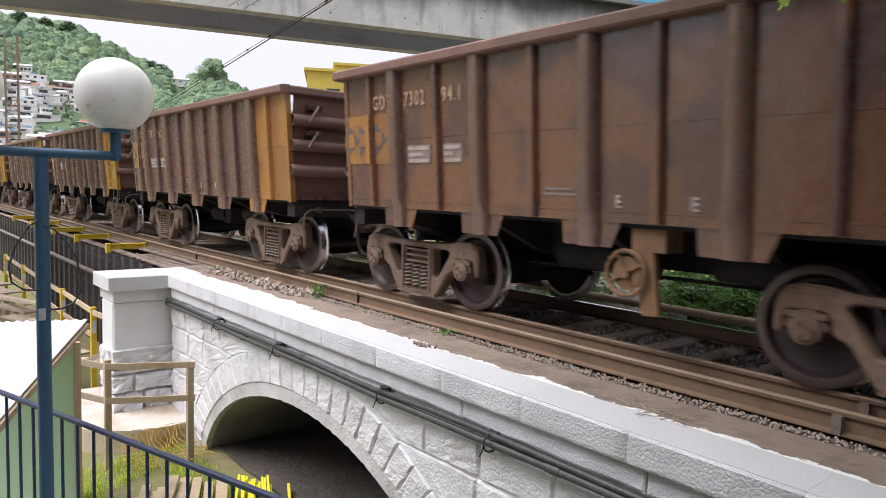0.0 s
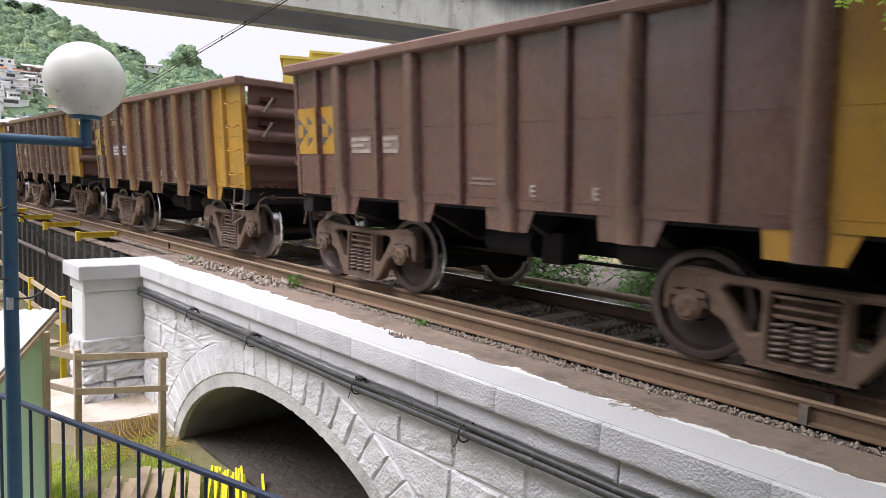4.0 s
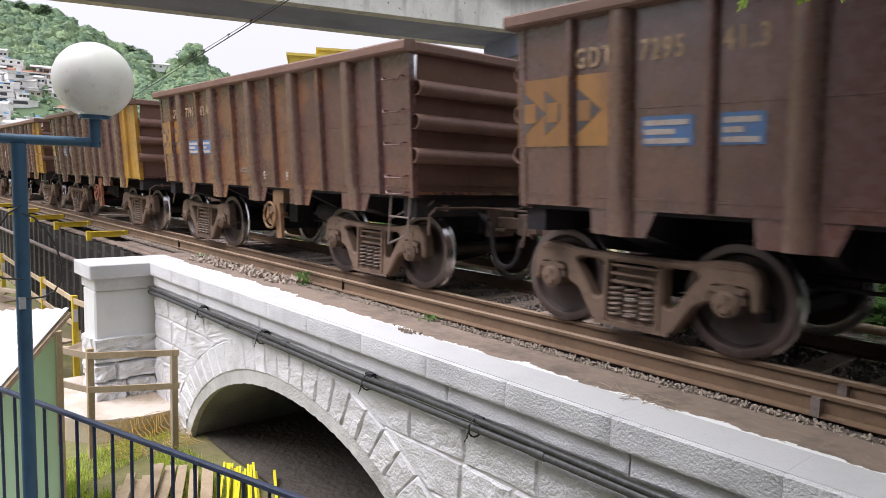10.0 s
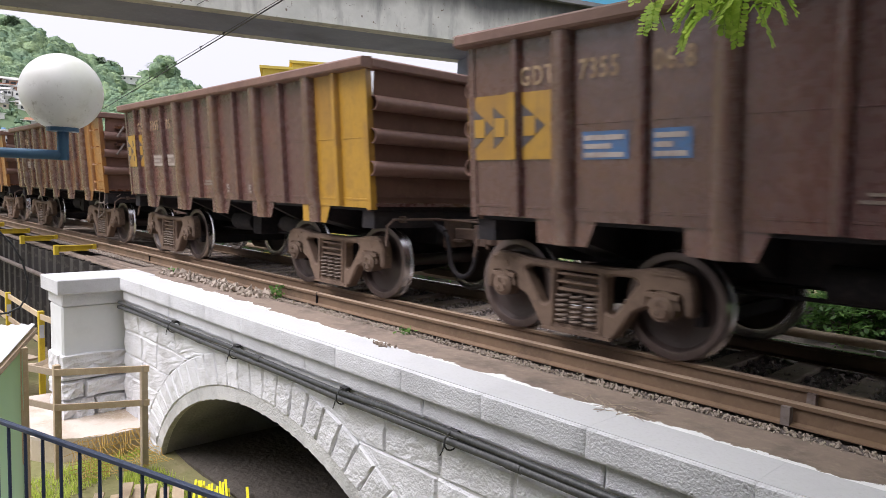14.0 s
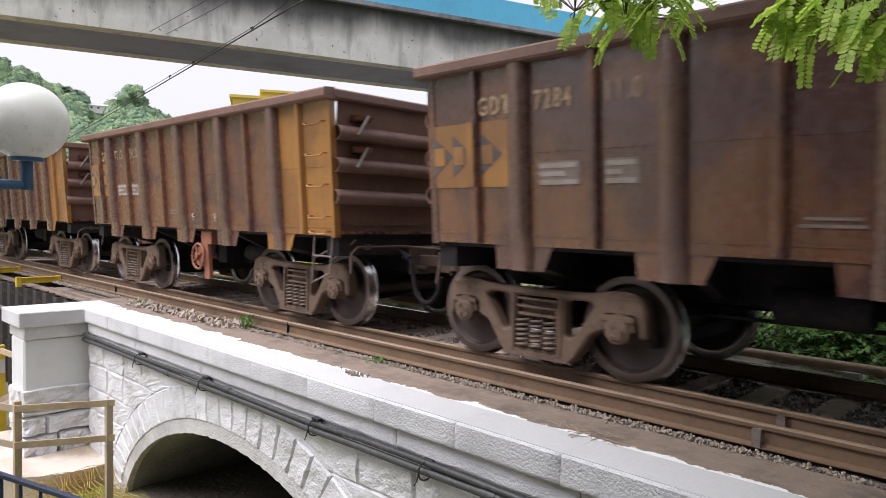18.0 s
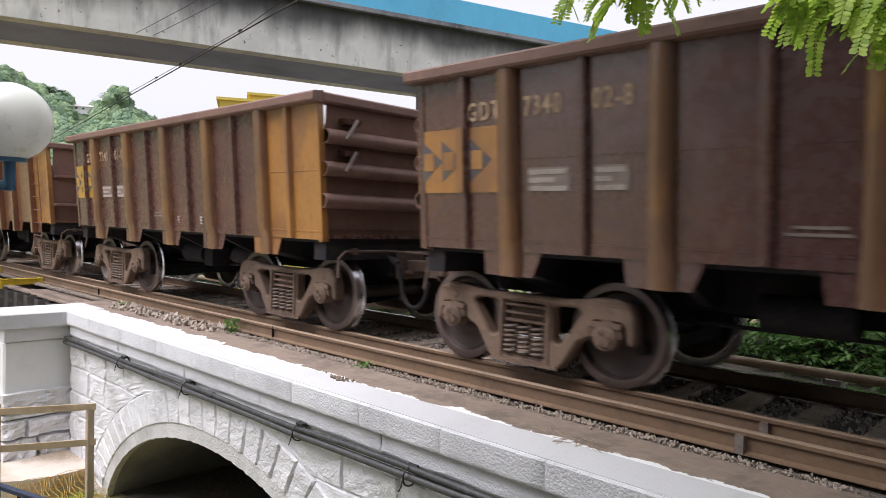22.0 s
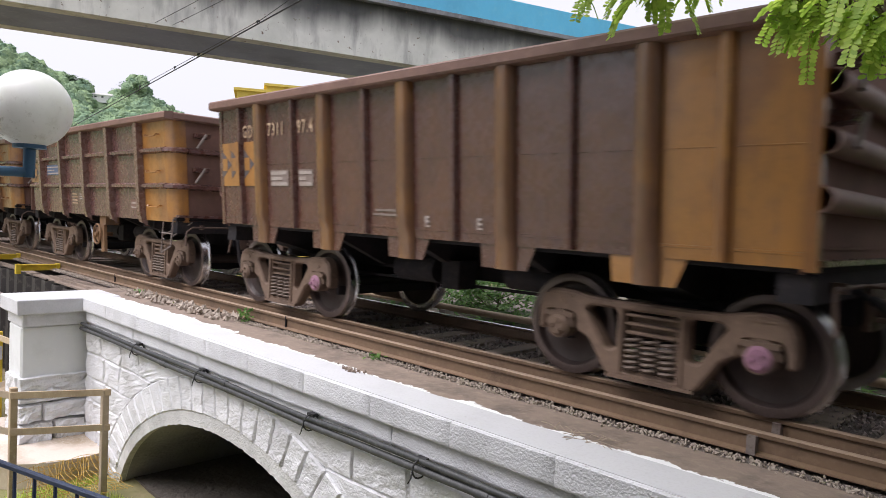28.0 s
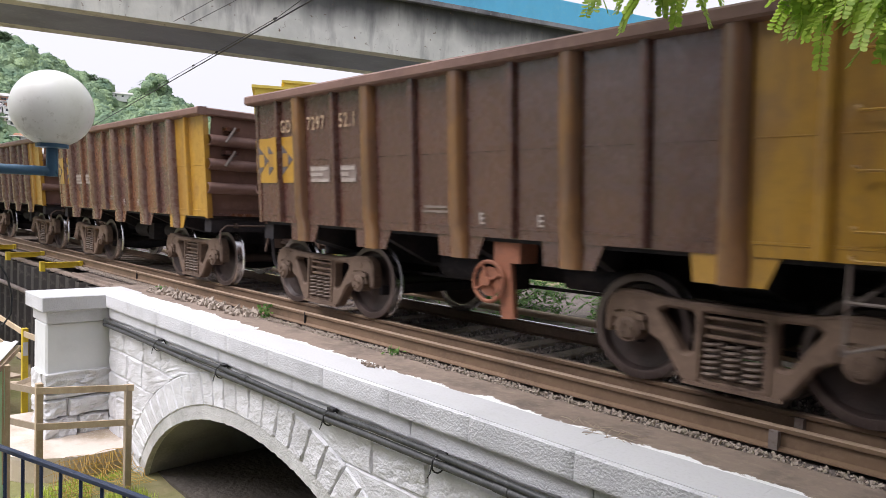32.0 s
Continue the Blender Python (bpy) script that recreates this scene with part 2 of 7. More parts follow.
M_BLACK.node_tree.nodes["Principled BSDF"].inputs["Specular IOR Level"].default_value = 0.2
M_BOGIE = worn("dusty_cast_steel", (0.156, 0.103, 0.074), (0.081, 0.053, 0.040), (0.233, 0.153, 0.107), 0.8, 0, 3.0, 16, 1, 2.0, 0.5, 0.35, 0.006, 0.18)
M_BOGIE2 = worn("rust_orange_cast_steel", (0.21, 0.115, 0.055), (0.12, 0.070, 0.044), (0.18, 0.12, 0.085), 0.85, 0, 3.5, 16, 1, 2.0, 0.5, 0.35, 0.006)
M_WHEEL = worn("grimy_wheel_steel", (0.045, 0.030, 0.027), (0.063, 0.040, 0.036), (0.030, 0.022, 0.021), 0.5, 0.2, 5, 20)
M_TREAD = worn("polished_tread_steel", (0.66, 0.65, 0.66), (0.50, 0.48, 0.49), (0.74, 0.73, 0.73), 0.27, 1.0, 5, 20, 1, 0, 0.4, 0.1, 0.002)
M_RIMFACE = worn("worn_rim_face_steel", (0.105, 0.075, 0.068), (0.075, 0.053, 0.048), (0.16, 0.125, 0.115), 0.40, 0.35, 5, 20, 1, 0, 0.4, 0.1, 0.002)
M_SPRING = worn("dusty_coil_steel", (0.165, 0.122, 0.098), (0.095, 0.070, 0.057), (0.24, 0.185, 0.15), 0.6, 0.2, 5, 20)
M_COUPLER = worn("rusty_coupler_casting", (0.10, 0.062, 0.047), (0.060, 0.040, 0.034), (0.16, 0.105, 0.08), 0.75, 0.1, 4, 18)
M_PINK = worn("pink_painted_cap", (0.34, 0.17, 0.25), (0.25, 0.13, 0.18), (0.2, 0.12, 0.12), 0.7, 0, 8, 30)
M_REDOX = worn("red_lead_paint", (0.28, 0.105, 0.058), (0.19, 0.078, 0.048), (0.13, 0.065, 0.048), 0.8, 0, 6, 25)
M_NUMBER = worn("faded_cream_lettering", (0.46, 0.33, 0.22), (0.3, 0.19, 0.12), (0.2, 0.11, 0.08), 0.8, 0, 7, 25)
M_NUMY = worn("faded_yellow_lettering", (0.52, 0.36, 0.12), (0.38, 0.24, 0.09), (0.22, 0.12, 0.07), 0.8, 0, 7, 25)
M_MARK = worn("blue_grey_mark_paint", (0.085, 0.075, 0.085), (0.12, 0.095, 0.075), (0.16, 0.1, 0.05), 0.8, 0, 5, 22)
M_WHITEMARK = worn("dirty_white_stencil", (0.46, 0.40, 0.38), (0.33, 0.25, 0.22), (0.24, 0.15, 0.12), 0.8, 0, 6, 26)
M_DULLMARK = worn("dull_white_stencil", (0.36, 0.31, 0.28), (0.25, 0.19, 0.16), (0.17, 0.11, 0.09), 0.8, 0, 6, 26)
M_PALEPANEL = worn("worn_pale_panel", (0.20, 0.155, 0.135), (0.14, 0.095, 0.080), (0.25, 0.20, 0.175), 0.75, 0, 6, 26)
M_BLUEMARK = worn("blue_data_panel", (0.075, 0.165, 0.36), (0.09, 0.13, 0.23), (0.15, 0.13, 0.14), 0.7, 0, 6, 26)
M_BLUEDULL = worn("faded_blue_data_panel", (0.085, 0.125, 0.22), (0.10, 0.095, 0.11), (0.15, 0.15, 0.18), 0.6, 0, 6, 26)
M_STEELBAR = worn("grey_brown_bar_steel", (0.20, 0.165, 0.15), (0.14, 0.1, 0.085), (0.1, 0.07, 0.06), 0.7, 0.2, 6, 30)

M_RAIL = worn("rusty_rail_web", (0.175, 0.112, 0.070), (0.118, 0.076, 0.050), (0.230, 0.155, 0.103), 0.62, 0.1, 2, 22, 1, 0, 0.5, 0.2, 0.003)
M_RAILTOP = worn("worn_rail_head", (0.290, 0.205, 0.145), (0.215, 0.150, 0.105), (0.350, 0.262, 0.195), 0.55, 0.0, 2, 25, 1, 0, 0.5, 0.1, 0.002)
M_SHINE = worn("polished_rail_head", (0.62, 0.60, 0.60), (0.5, 0.48, 0.48), (0.7, 0.68, 0.68), 0.22, 1.0, 2, 25, 1, 0, 0.3, 0.05, 0.001)
M_WHITE = worn("white_limewash", (0.627, 0.627, 0.655), (0.503, 0.503, 0.527), (0.475, 0.475, 0.494), 0.9, 0, 1.6, 38, 1, 0, 0.5, 1.0, 0.014, 0.06)
M_WHITETOP = worn("fresh_white_limewash", (0.523, 0.523, 0.541), (0.473, 0.473, 0.490), (0.436, 0.429, 0.439), 0.9, 0, 2.0, 35, 1, 0, 0.3, 0.3, 0.006)
M_ROCKWHITE = worn("limewashed_rough_stone", (0.678, 0.677, 0.703), (0.513, 0.506, 0.512), (0.586, 0.579, 0.589), 0.92, 0, 2.2, 24, 1, 2, 0.42, 0.9, 0.022, 0.06)
M_SMOOTHWHITE = worn("weathered_white_render", (0.647, 0.658, 0.668), (0.542, 0.542, 0.542), (0.689, 0.689, 0.699), 0.9, 0, 1.6, 16, 1, 5, 0.5, 0.2, 0.006)
M_RING = worn("grey_cement_arch_render", (0.560, 0.554, 0.549), (0.403, 0.398, 0.392), (0.650, 0.644, 0.638), 0.9, 0, 3.5, 24, 1, 1, 0.5, 0.9, 0.02, 0.10)
M_MORTAR = worn("limewashed_joint_mortar", (0.638, 0.633, 0.627), (0.479, 0.473, 0.467), (0.707, 0.707, 0.707), 0.95, 0, 4, 40, 1, 0, 0.5, 0.5, 0.01)
# the vault's colour carries the shade inside the arch
M_VAULT = worn("shade_dark_vault_masonry", (0.288, 0.281, 0.288), (0.194, 0.187, 0.194), (0.360, 0.349, 0.353), 0.95, 0, 1.5, 12, 1, 0, 0.5, 0.8, 0.03)
M_LEDGE = worn("rust_stained_concrete_ledge", (0.235, 0.180, 0.145), (0.135, 0.105, 0.088), (0.32, 0.25, 0.195), 0.9, 0, 2.6, 11, 1, 0, 0.5, 0.7, 0.016)
M_BALLAST = worn("pale_ballast_stone", (0.37, 0.31, 0.26), (0.24, 0.195, 0.16), (0.47, 0.41, 0.36), 0.92, 0, 3, 20, 1, 0, 0.5, 0.8, 0.02)
# bed colour is darkened to carry the shade under the train
M_BALLAST2 = worn("shade_dark_ballast_bed", (0.160, 0.132, 0.120), (0.104, 0.086, 0.080), (0.240, 0.200, 0.188), 0.95, 0, 4, 30, 1, 0, 0.5, 1.0, 0.03)
M_DARKSTONE = worn("grey_ballast_stone", (0.377, 0.316, 0.291), (0.246, 0.205, 0.189), (0.492, 0.426, 0.402), 0.92, 0, 3, 20, 1, 0, 0.5, 0.8, 0.02)
M_SLEEPER = worn("weathered_timber_sleeper", (0.33, 0.26, 0.21), (0.20, 0.155, 0.125), (0.45, 0.37, 0.30), 0.9, 0, 4, 24, 1, 0, 0.5, 0.6, 0.012, 0.15)
M_CONCRETE = worn("stained_viaduct_concrete", (0.56, 0.55, 0.53), (0.16, 0.16, 0.165), (0.42, 0.41, 0.40), 0.92, 0, 0.55, 5.0, 0.45, 0, 0.55, 0.5, 0.02)
M_CONCRETE2 = worn("blackened_viaduct_concrete", (0.248, 0.253, 0.272), (0.078, 0.078, 0.086), (0.331, 0.331, 0.349), 0.92, 0, 0.6, 5.5, 0.3, 3, 0.6, 0.5, 0.02)
# dark grey for the unseen blocks that hold light back
M_LIGHTBLOCK = worn("light_block_concrete", (0.12, 0.12, 0.122), (0.07, 0.07, 0.072), (0.17, 0.17, 0.17), 0.92, 0, 0.4, 3.5, 0.5, 3, 0.5, 0.5, 0.02)
# the underside's shade is put into a darker, bluer concrete
M_SOFFIT = worn("shade_toned_soffit_concrete", (0.290, 0.320, 0.440), (0.200, 0.220, 0.300), (0.370, 0.400, 0.520), 0.95, 0, 0.5, 4, 1, 0, 0.5, 0.4, 0.02)
M_SKYBLUE = worn("sky_blue_parapet_paint", (0.115, 0.480, 0.740), (0.100, 0.400, 0.630), (0.160, 0.510, 0.720), 0.7, 0, 0.6, 5, 0.5, 0, 0.5, 0.2, 0.01)
M_LAMPBLUE = worn("blue_lamp_enamel", (0.055, 0.135, 0.23), (0.045, 0.105, 0.185), (0.08, 0.17, 0.26), 0.45, 0.0, 4, 30, 1, 0, 0.5, 0.1, 0.002)
M_RAILBLUE = worn("navy_handrail_enamel", (0.028, 0.045, 0.10), (0.022, 0.035, 0.075), (0.05, 0.075, 0.14), 0.45, 0.0, 5, 30, 1, 0, 0.5, 0.1, 0.002)


def web_material():
    """Pale concrete under runs of black mould that hang from the deck edge to uneven lengths, with rusty pocks; the
    runs also paint in the overhang's shade.
    """
    m, n, l, b = material("mould_and_shade_web_concrete", 0.92)
    v = coords(n, l)
    c = mix(n, l, noise_mask(n, l, v, 0.7, 0.35, 0.75), (0.72, 0.72, 0.68), (0.50, 0.51, 0.48))
    c = mix(n, l, noise_mask(n, l, coords(n, l, (1, 1, 0.25)), 1.9, 0.52, 0.78), c, (0.25, 0.25, 0.25))
    sep = n.new("ShaderNodeSeparateXYZ")
    l.new(v, sep.inputs[0])
    # darker towards the deck edge: mould runs with the overhang's shade painted in
    for scale, wide, start, fade in ((0.45, 1.9, 7.36, 0.75), (2.6, 1.0, 7.42, 0.6)):
        t = n.new("ShaderNodeTexNoise")
        t.inputs["Scale"].default_value, t.inputs["Detail"].default_value, t.inputs["Roughness"].default_value = scale, 5, 0.62
        l.new(coords(n, l, (1, 1, 0.12), (scale, 0, 0)), t.inputs["Vector"])
        k = n.new("ShaderNodeMath")
        k.operation, k.inputs[1].default_value = "MULTIPLY_ADD", wide
        l.new(t.outputs["Fac"], k.inputs[0])
        l.new(sep.outputs["Z"], k.inputs[2])
        r = n.new("ShaderNodeMapRange")
        r.inputs["From Min"].default_value, r.inputs["From Max"].default_value = start + 0.2, start + 0.2 + fade
        r.inputs["To Max"].default_value = 0.86
        l.new(k.outputs[0], r.inputs["Value"])
        c = mix(n, l, r.outputs[0], c, (0.064, 0.067, 0.074))
    c = mix(n, l, noise_mask(n, l, v, 7.0, 0.66, 0.72, 3.0), c, (0.17, 0.13, 0.10))
    l.new(c, b.inputs["Base Color"])
    t = n.new("ShaderNodeTexNoise")
    t.inputs["Scale"].default_value, t.inputs["Detail"].default_value = 6, 7
    l.new(v, t.inputs["Vector"])
    bump(n, l, b, t.outputs["Fac"], 0.5, 0.03)
    return m


M_WEB = web_material()


def globe_material():
    """Opal plastic, dusty all over, with brown specks gathered on the lower half."""
    m, n, l, b = material("opal_globe_plastic", 0.38)
    v = coords(n, l)
    c = mix(n, l, noise_mask(n, l, v, 7.0, 0.4, 0.75), (0.90, 0.89, 0.86), (0.82, 0.81, 0.77))
    xyz = n.new("ShaderNodeSeparateXYZ")
    l.new(v, xyz.inputs[0])
    low = n.new("ShaderNodeMapRange")
    low.inputs["From Min"].default_value, low.inputs["From Max"].default_value = 1.98, 1.72
    l.new(xyz.outputs["Z"], low.inputs["Value"])
    for scale, lo, hi, k in ((26.0, 0.58, 0.70, 0.75), (9.0, 0.55, 0.75, 0.5)):
        t = n.new("ShaderNodeMath")
        t.operation = "MULTIPLY"
        l.new(low.outputs[0], t.inputs[0])
        l.new(noise_mask(n, l, v, scale, lo, hi, 6.0, 0.7), t.inputs[1])
        u = n.new("ShaderNodeMath")
        u.operation = "MULTIPLY"
        u.inputs[1].default_value = k
        l.new(t.outputs[0], u.inputs[0])
        c = mix(n, l, u.outputs[0], c, (0.34, 0.30, 0.24))
    l.new(c, b.inputs["Base Color"])
    b.inputs["Subsurface Weight"].default_value = 0.85
    b.inputs["Subsurface Radius"].default_value = (1, 1, 1)
    b.inputs["Subsurface Scale"].default_value = 0.22
    return m


M_GLOBE = globe_material()
M_PILE = worn("rusty_black_sheet_pile", (0.045, 0.04, 0.040), (0.085, 0.065, 0.055), (0.16, 0.14, 0.13), 0.7, 0.3, 1.5, 9, 0.4, 0, 0.4, 0.3, 0.01)
M_SAFETY = worn("safety_yellow_paint", (0.62, 0.46, 0.03), (0.5, 0.36, 0.03), (0.4, 0.27, 0.04), 0.6, 0, 4, 24)
M_STAKE = worn("bright_yellow_stake", (0.78, 0.68, 0.02), (0.68, 0.58, 0.02), (0.6, 0.5, 0.05), 0.6, 0, 5, 30)
M_TIMBER = worn("raw_pine_timber", (0.480, 0.372, 0.252), (0.360, 0.264, 0.180), (0.576, 0.468, 0.336), 0.85, 0, 3, 20, 0.3, 0, 0.5, 0.3, 0.004, 0.12)
M_TIMBER2 = worn("grey_weathered_timber", (0.375, 0.300, 0.225), (0.250, 0.194, 0.150), (0.475, 0.388, 0.300), 0.88, 0, 3, 20, 0.3, 0, 0.5, 0.4, 0.005, 0.15)
M_SHEDROOF = worn("white_corrugated_sheet", (0.622, 0.630, 0.647), (0.554, 0.563, 0.571), (0.655, 0.655, 0.664), 0.6, 0, 1.0, 8, 1, 0, 0.4, 0.1, 0.004)
M_TARP = leaf_material("faded_green_netting", (0.50, 0.72, 0.55), (0.64, 0.84, 0.68), 0.65)
M_BASECONC = worn("muddy_concrete_footing", (0.561, 0.488, 0.427), (0.366, 0.287, 0.207), (0.610, 0.549, 0.488), 0.9, 0, 1.3, 18, 1, 0, 0.5, 0.4, 0.01)
M_MUDCONC = worn("mud_stained_footing_side", (0.529, 0.443, 0.347), (0.391, 0.305, 0.213), (0.621, 0.540, 0.448), 0.9, 0, 1.3, 18, 1, 0, 0.5, 0.4, 0.01)
M_PIPE = worn("black_plastic_conduit", (0.030, 0.032, 0.034), (0.05, 0.05, 0.052), (0.12, 0.12, 0.12), 0.45, 0, 4, 25, 1, 0, 0.4, 0.1, 0.002)
M_PIPE2 = worn("grey_plastic_conduit", (0.051, 0.052, 0.054), (0.036, 0.036, 0.037), (0.120, 0.120, 0.120), 0.5, 0, 4, 25, 1, 0, 0.4, 0.1, 0.002)
M_WIRE = worn("black_cable", (0.02, 0.02, 0.022), (0.03, 0.03, 0.03), (0.04, 0.04, 0.04), 0.6, 0, 4, 20)
M_OLDPIPE = worn("tan_water_pipe", (0.46, 0.36, 0.24), (0.34, 0.25, 0.16), (0.54, 0.44, 0.32), 0.7, 0, 2, 18)
M_SOIL = worn("dark_damp_soil", (0.090, 0.076, 0.065), (0.061, 0.052, 0.045), (0.137, 0.119, 0.104), 0.95, 0, 0.7, 7, 1, 0, 0.5, 1.0, 0.04)
M_GROUND = worn("grass_and_dirt_ground", (0.194, 0.189, 0.075), (0.274, 0.205, 0.135), (0.141, 0.148, 0.053), 0.95, 0, 0.25, 5, 1, 0, 0.5, 0.8, 0.04)
M_HILL = worn("far_forest_floor", (0.101, 0.153, 0.077), (0.137, 0.189, 0.097), (0.081, 0.125, 0.066), 0.95, 0, 0.02, 0.2, 1, 0, 0.5, 0.5, 1.0)
M_BARK = worn("grey_brown_bark", (0.11, 0.085, 0.065), (0.07, 0.055, 0.045), (0.16, 0.13, 0.1), 0.9, 0, 4, 20, 0.3, 0, 0.5, 0.7, 0.02)
M_LEAF = leaf_material("tree_leaf", (0.085, 0.165, 0.060), (0.215, 0.335, 0.120), 0.45)
M_LEAF2 = leaf_material("bush_leaf", (0.060, 0.145, 0.040), (0.19, 0.34, 0.085), 0.5)
M_LEAF3 = leaf_material("young_pinnate_leaf", (0.27, 0.43, 0.055), (0.52, 0.66, 0.12), 0.62)
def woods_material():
    """Far canopy: each crown has its own tone, with a little play between its clumps; distance haze is painted in as
    paler greens.
    """
    m, n, l, b = material("haze_paled_forest_leaf", 0.8)
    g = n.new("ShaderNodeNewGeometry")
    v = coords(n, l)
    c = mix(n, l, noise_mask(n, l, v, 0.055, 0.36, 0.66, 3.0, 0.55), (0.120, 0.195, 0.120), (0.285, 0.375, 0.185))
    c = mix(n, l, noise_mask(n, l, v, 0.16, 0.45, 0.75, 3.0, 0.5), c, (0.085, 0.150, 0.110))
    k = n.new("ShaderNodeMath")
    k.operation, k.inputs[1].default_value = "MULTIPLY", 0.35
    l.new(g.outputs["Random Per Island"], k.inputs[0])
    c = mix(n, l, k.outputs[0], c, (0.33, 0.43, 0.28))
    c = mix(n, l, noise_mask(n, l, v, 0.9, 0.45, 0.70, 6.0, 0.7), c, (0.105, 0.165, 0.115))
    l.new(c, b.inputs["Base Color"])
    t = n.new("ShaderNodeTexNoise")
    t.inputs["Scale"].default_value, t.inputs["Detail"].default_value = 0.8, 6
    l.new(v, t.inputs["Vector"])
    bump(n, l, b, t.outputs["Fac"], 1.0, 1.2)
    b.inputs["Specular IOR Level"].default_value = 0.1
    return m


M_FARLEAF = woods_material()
M_GRASS = leaf_material("grass_blade", (0.42, 0.56, 0.10), (0.80, 0.84, 0.25), 0.5)
M_HOUSEYELLOW = worn("yellow_house_paint", (0.60, 0.46, 0.09), (0.52, 0.39, 0.08), (0.64, 0.51, 0.14), 0.8, 0, 0.5, 6)
M_WINDOW = worn("dark_window_glass", (0.035, 0.04, 0.045), (0.05, 0.055, 0.06), (0.06, 0.065, 0.07), 0.15, 0, 2, 8)
M_ROOFTILE = worn("clay_roof", (0.30, 0.14, 0.08), (0.22, 0.11, 0.07), (0.36, 0.2, 0.13), 0.85, 0, 0.8, 6)
HOUSE_PAINTS = [worn("house_paint_" + k, c, tuple(x * 0.85 for x in c), tuple(x * 0.93 for x in c), 0.85, 0, 0.3, 3)
                for k, c in (("white", (0.80, 0.80, 0.79)), ("cream", (0.62, 0.56, 0.46)), ("grey", (0.45, 0.44, 0.43)), ("blue", (0.18, 0.32, 0.52)), ("brick", (0.40, 0.24, 0.17)))]


# ---- the large structure ----
rng = random.Random(7)
GROUND = -2.8


def polar_dir(k):
    """A level direction from the camera, k sideways for each metre ahead along -X."""
    return Vector((-1, k, 0)).normalized()


# ground: one sheet to the horizon, finely divided near the works
def build_ground():
    s = Shape()
    xs = [-2500, -800, -300, -120, -60, -40, -30] + [-25 + 0.5 * i for i in range(64)] + [8, 14, 30, 80, 300, 900, 2500]
    ys = [-2500, -800, -300, -100, -40, -20] + [-12 + 0.5 * i for i in range(26)] + [2, 4, 8, 15, 30, 80, 300, 900, 2500]
    for y in ys:
        for x in xs:
            near = math.exp(-((x + 9) / 12) ** 2 - ((y + 4) / 6) ** 2)
            s.v.append((x, y, GROUND + 0.10 * near * noise.noise(Vector((x * 0.9, y * 0.9, 0)))))
    w = len(xs)
    for j in range(len(ys) - 1):
        for i in range(w - 1):
            s.f.append((j * w + i, j * w + i + 1, (j + 1) * w + i + 1, (j + 1) * w + i))
    tagged(part("ground", s, M_GROUND, smooth=True), "flat ground of trodden soil and patchy grass", "ground", kind="structure")


build_ground()

ARCH_X, ARCH_A, ARCH_B, ARCH_Z = -7.45, 3.2, 2.0, -3.27


def arch(angle, grow=0.0):
    return (ARCH_X + (ARCH_A + grow) * math.cos(angle), ARCH_Z + (ARCH_B + grow) * math.sin(angle))


def arch_outline(x0, x1, top, grow=0.0, n=40):
    low = GROUND - 0.4
    start = math.asin((low - ARCH_Z) / (ARCH_B + grow))
    pts = [arch(math.pi - start - (math.pi - 2 * start) * i / n, grow) for i in range(n + 1)]
    return [(x0, low), (x0, top), (x1, top), (x1, low)] + pts[::-1]


# masonry core with the vault through it, the fill of the embankment on both sides
wall = part("viaduct_wall", Shape().prism(arch_outline(-12.1, 9.0, -0.40), -1.69, -1.62), M_MORTAR)
tagged(wall, "white limewashed stone viaduct wall with one arch", "wall", kind="structure")
tagged(part("vault", Shape().prism(arch_outline(-12.1, 9.0, -0.42), -1.62, 7.0), M_VAULT), "masonry barrel vault under the track, darkened for its shade", "vault", kind="structure")
# this end wall is unseen, added to keep light out of the vault
tagged(part("added_vault_end_wall", Shape().box(-12.1, -3.4, 7.0, 7.4, GROUND - 0.3, -0.5), M_VAULT), "added dark wall that keeps light out of the vault", "wall", kind="structure")
bank = Shape()
for x0, x1 in ((-345, -12.1), (9.0, 265)):
    front = -1.05
    bank.prism([(front, GROUND - 0.3), (front, -0.42), (9.0, -0.42), (14.5, GROUND - 0.3)], x0, x1, "x")
bank.prism([(7.4, GROUND - 0.3), (7.4, -0.42), (9.0, -0.42), (14.5, GROUND - 0.3)], -12.1, 9.0, "x")
tagged(part("embankment", bank, M_SOIL), "earth embankment carrying the railway track", "embankment", kind="structure")
tagged(part("vault_floor", Shape().box(-11.0, -3.9, -1.5, 7.0, GROUND - 0.3, GROUND + 0.05), M_SOIL), "damp dark soil floor under the arch", "soil floor", kind="structure")


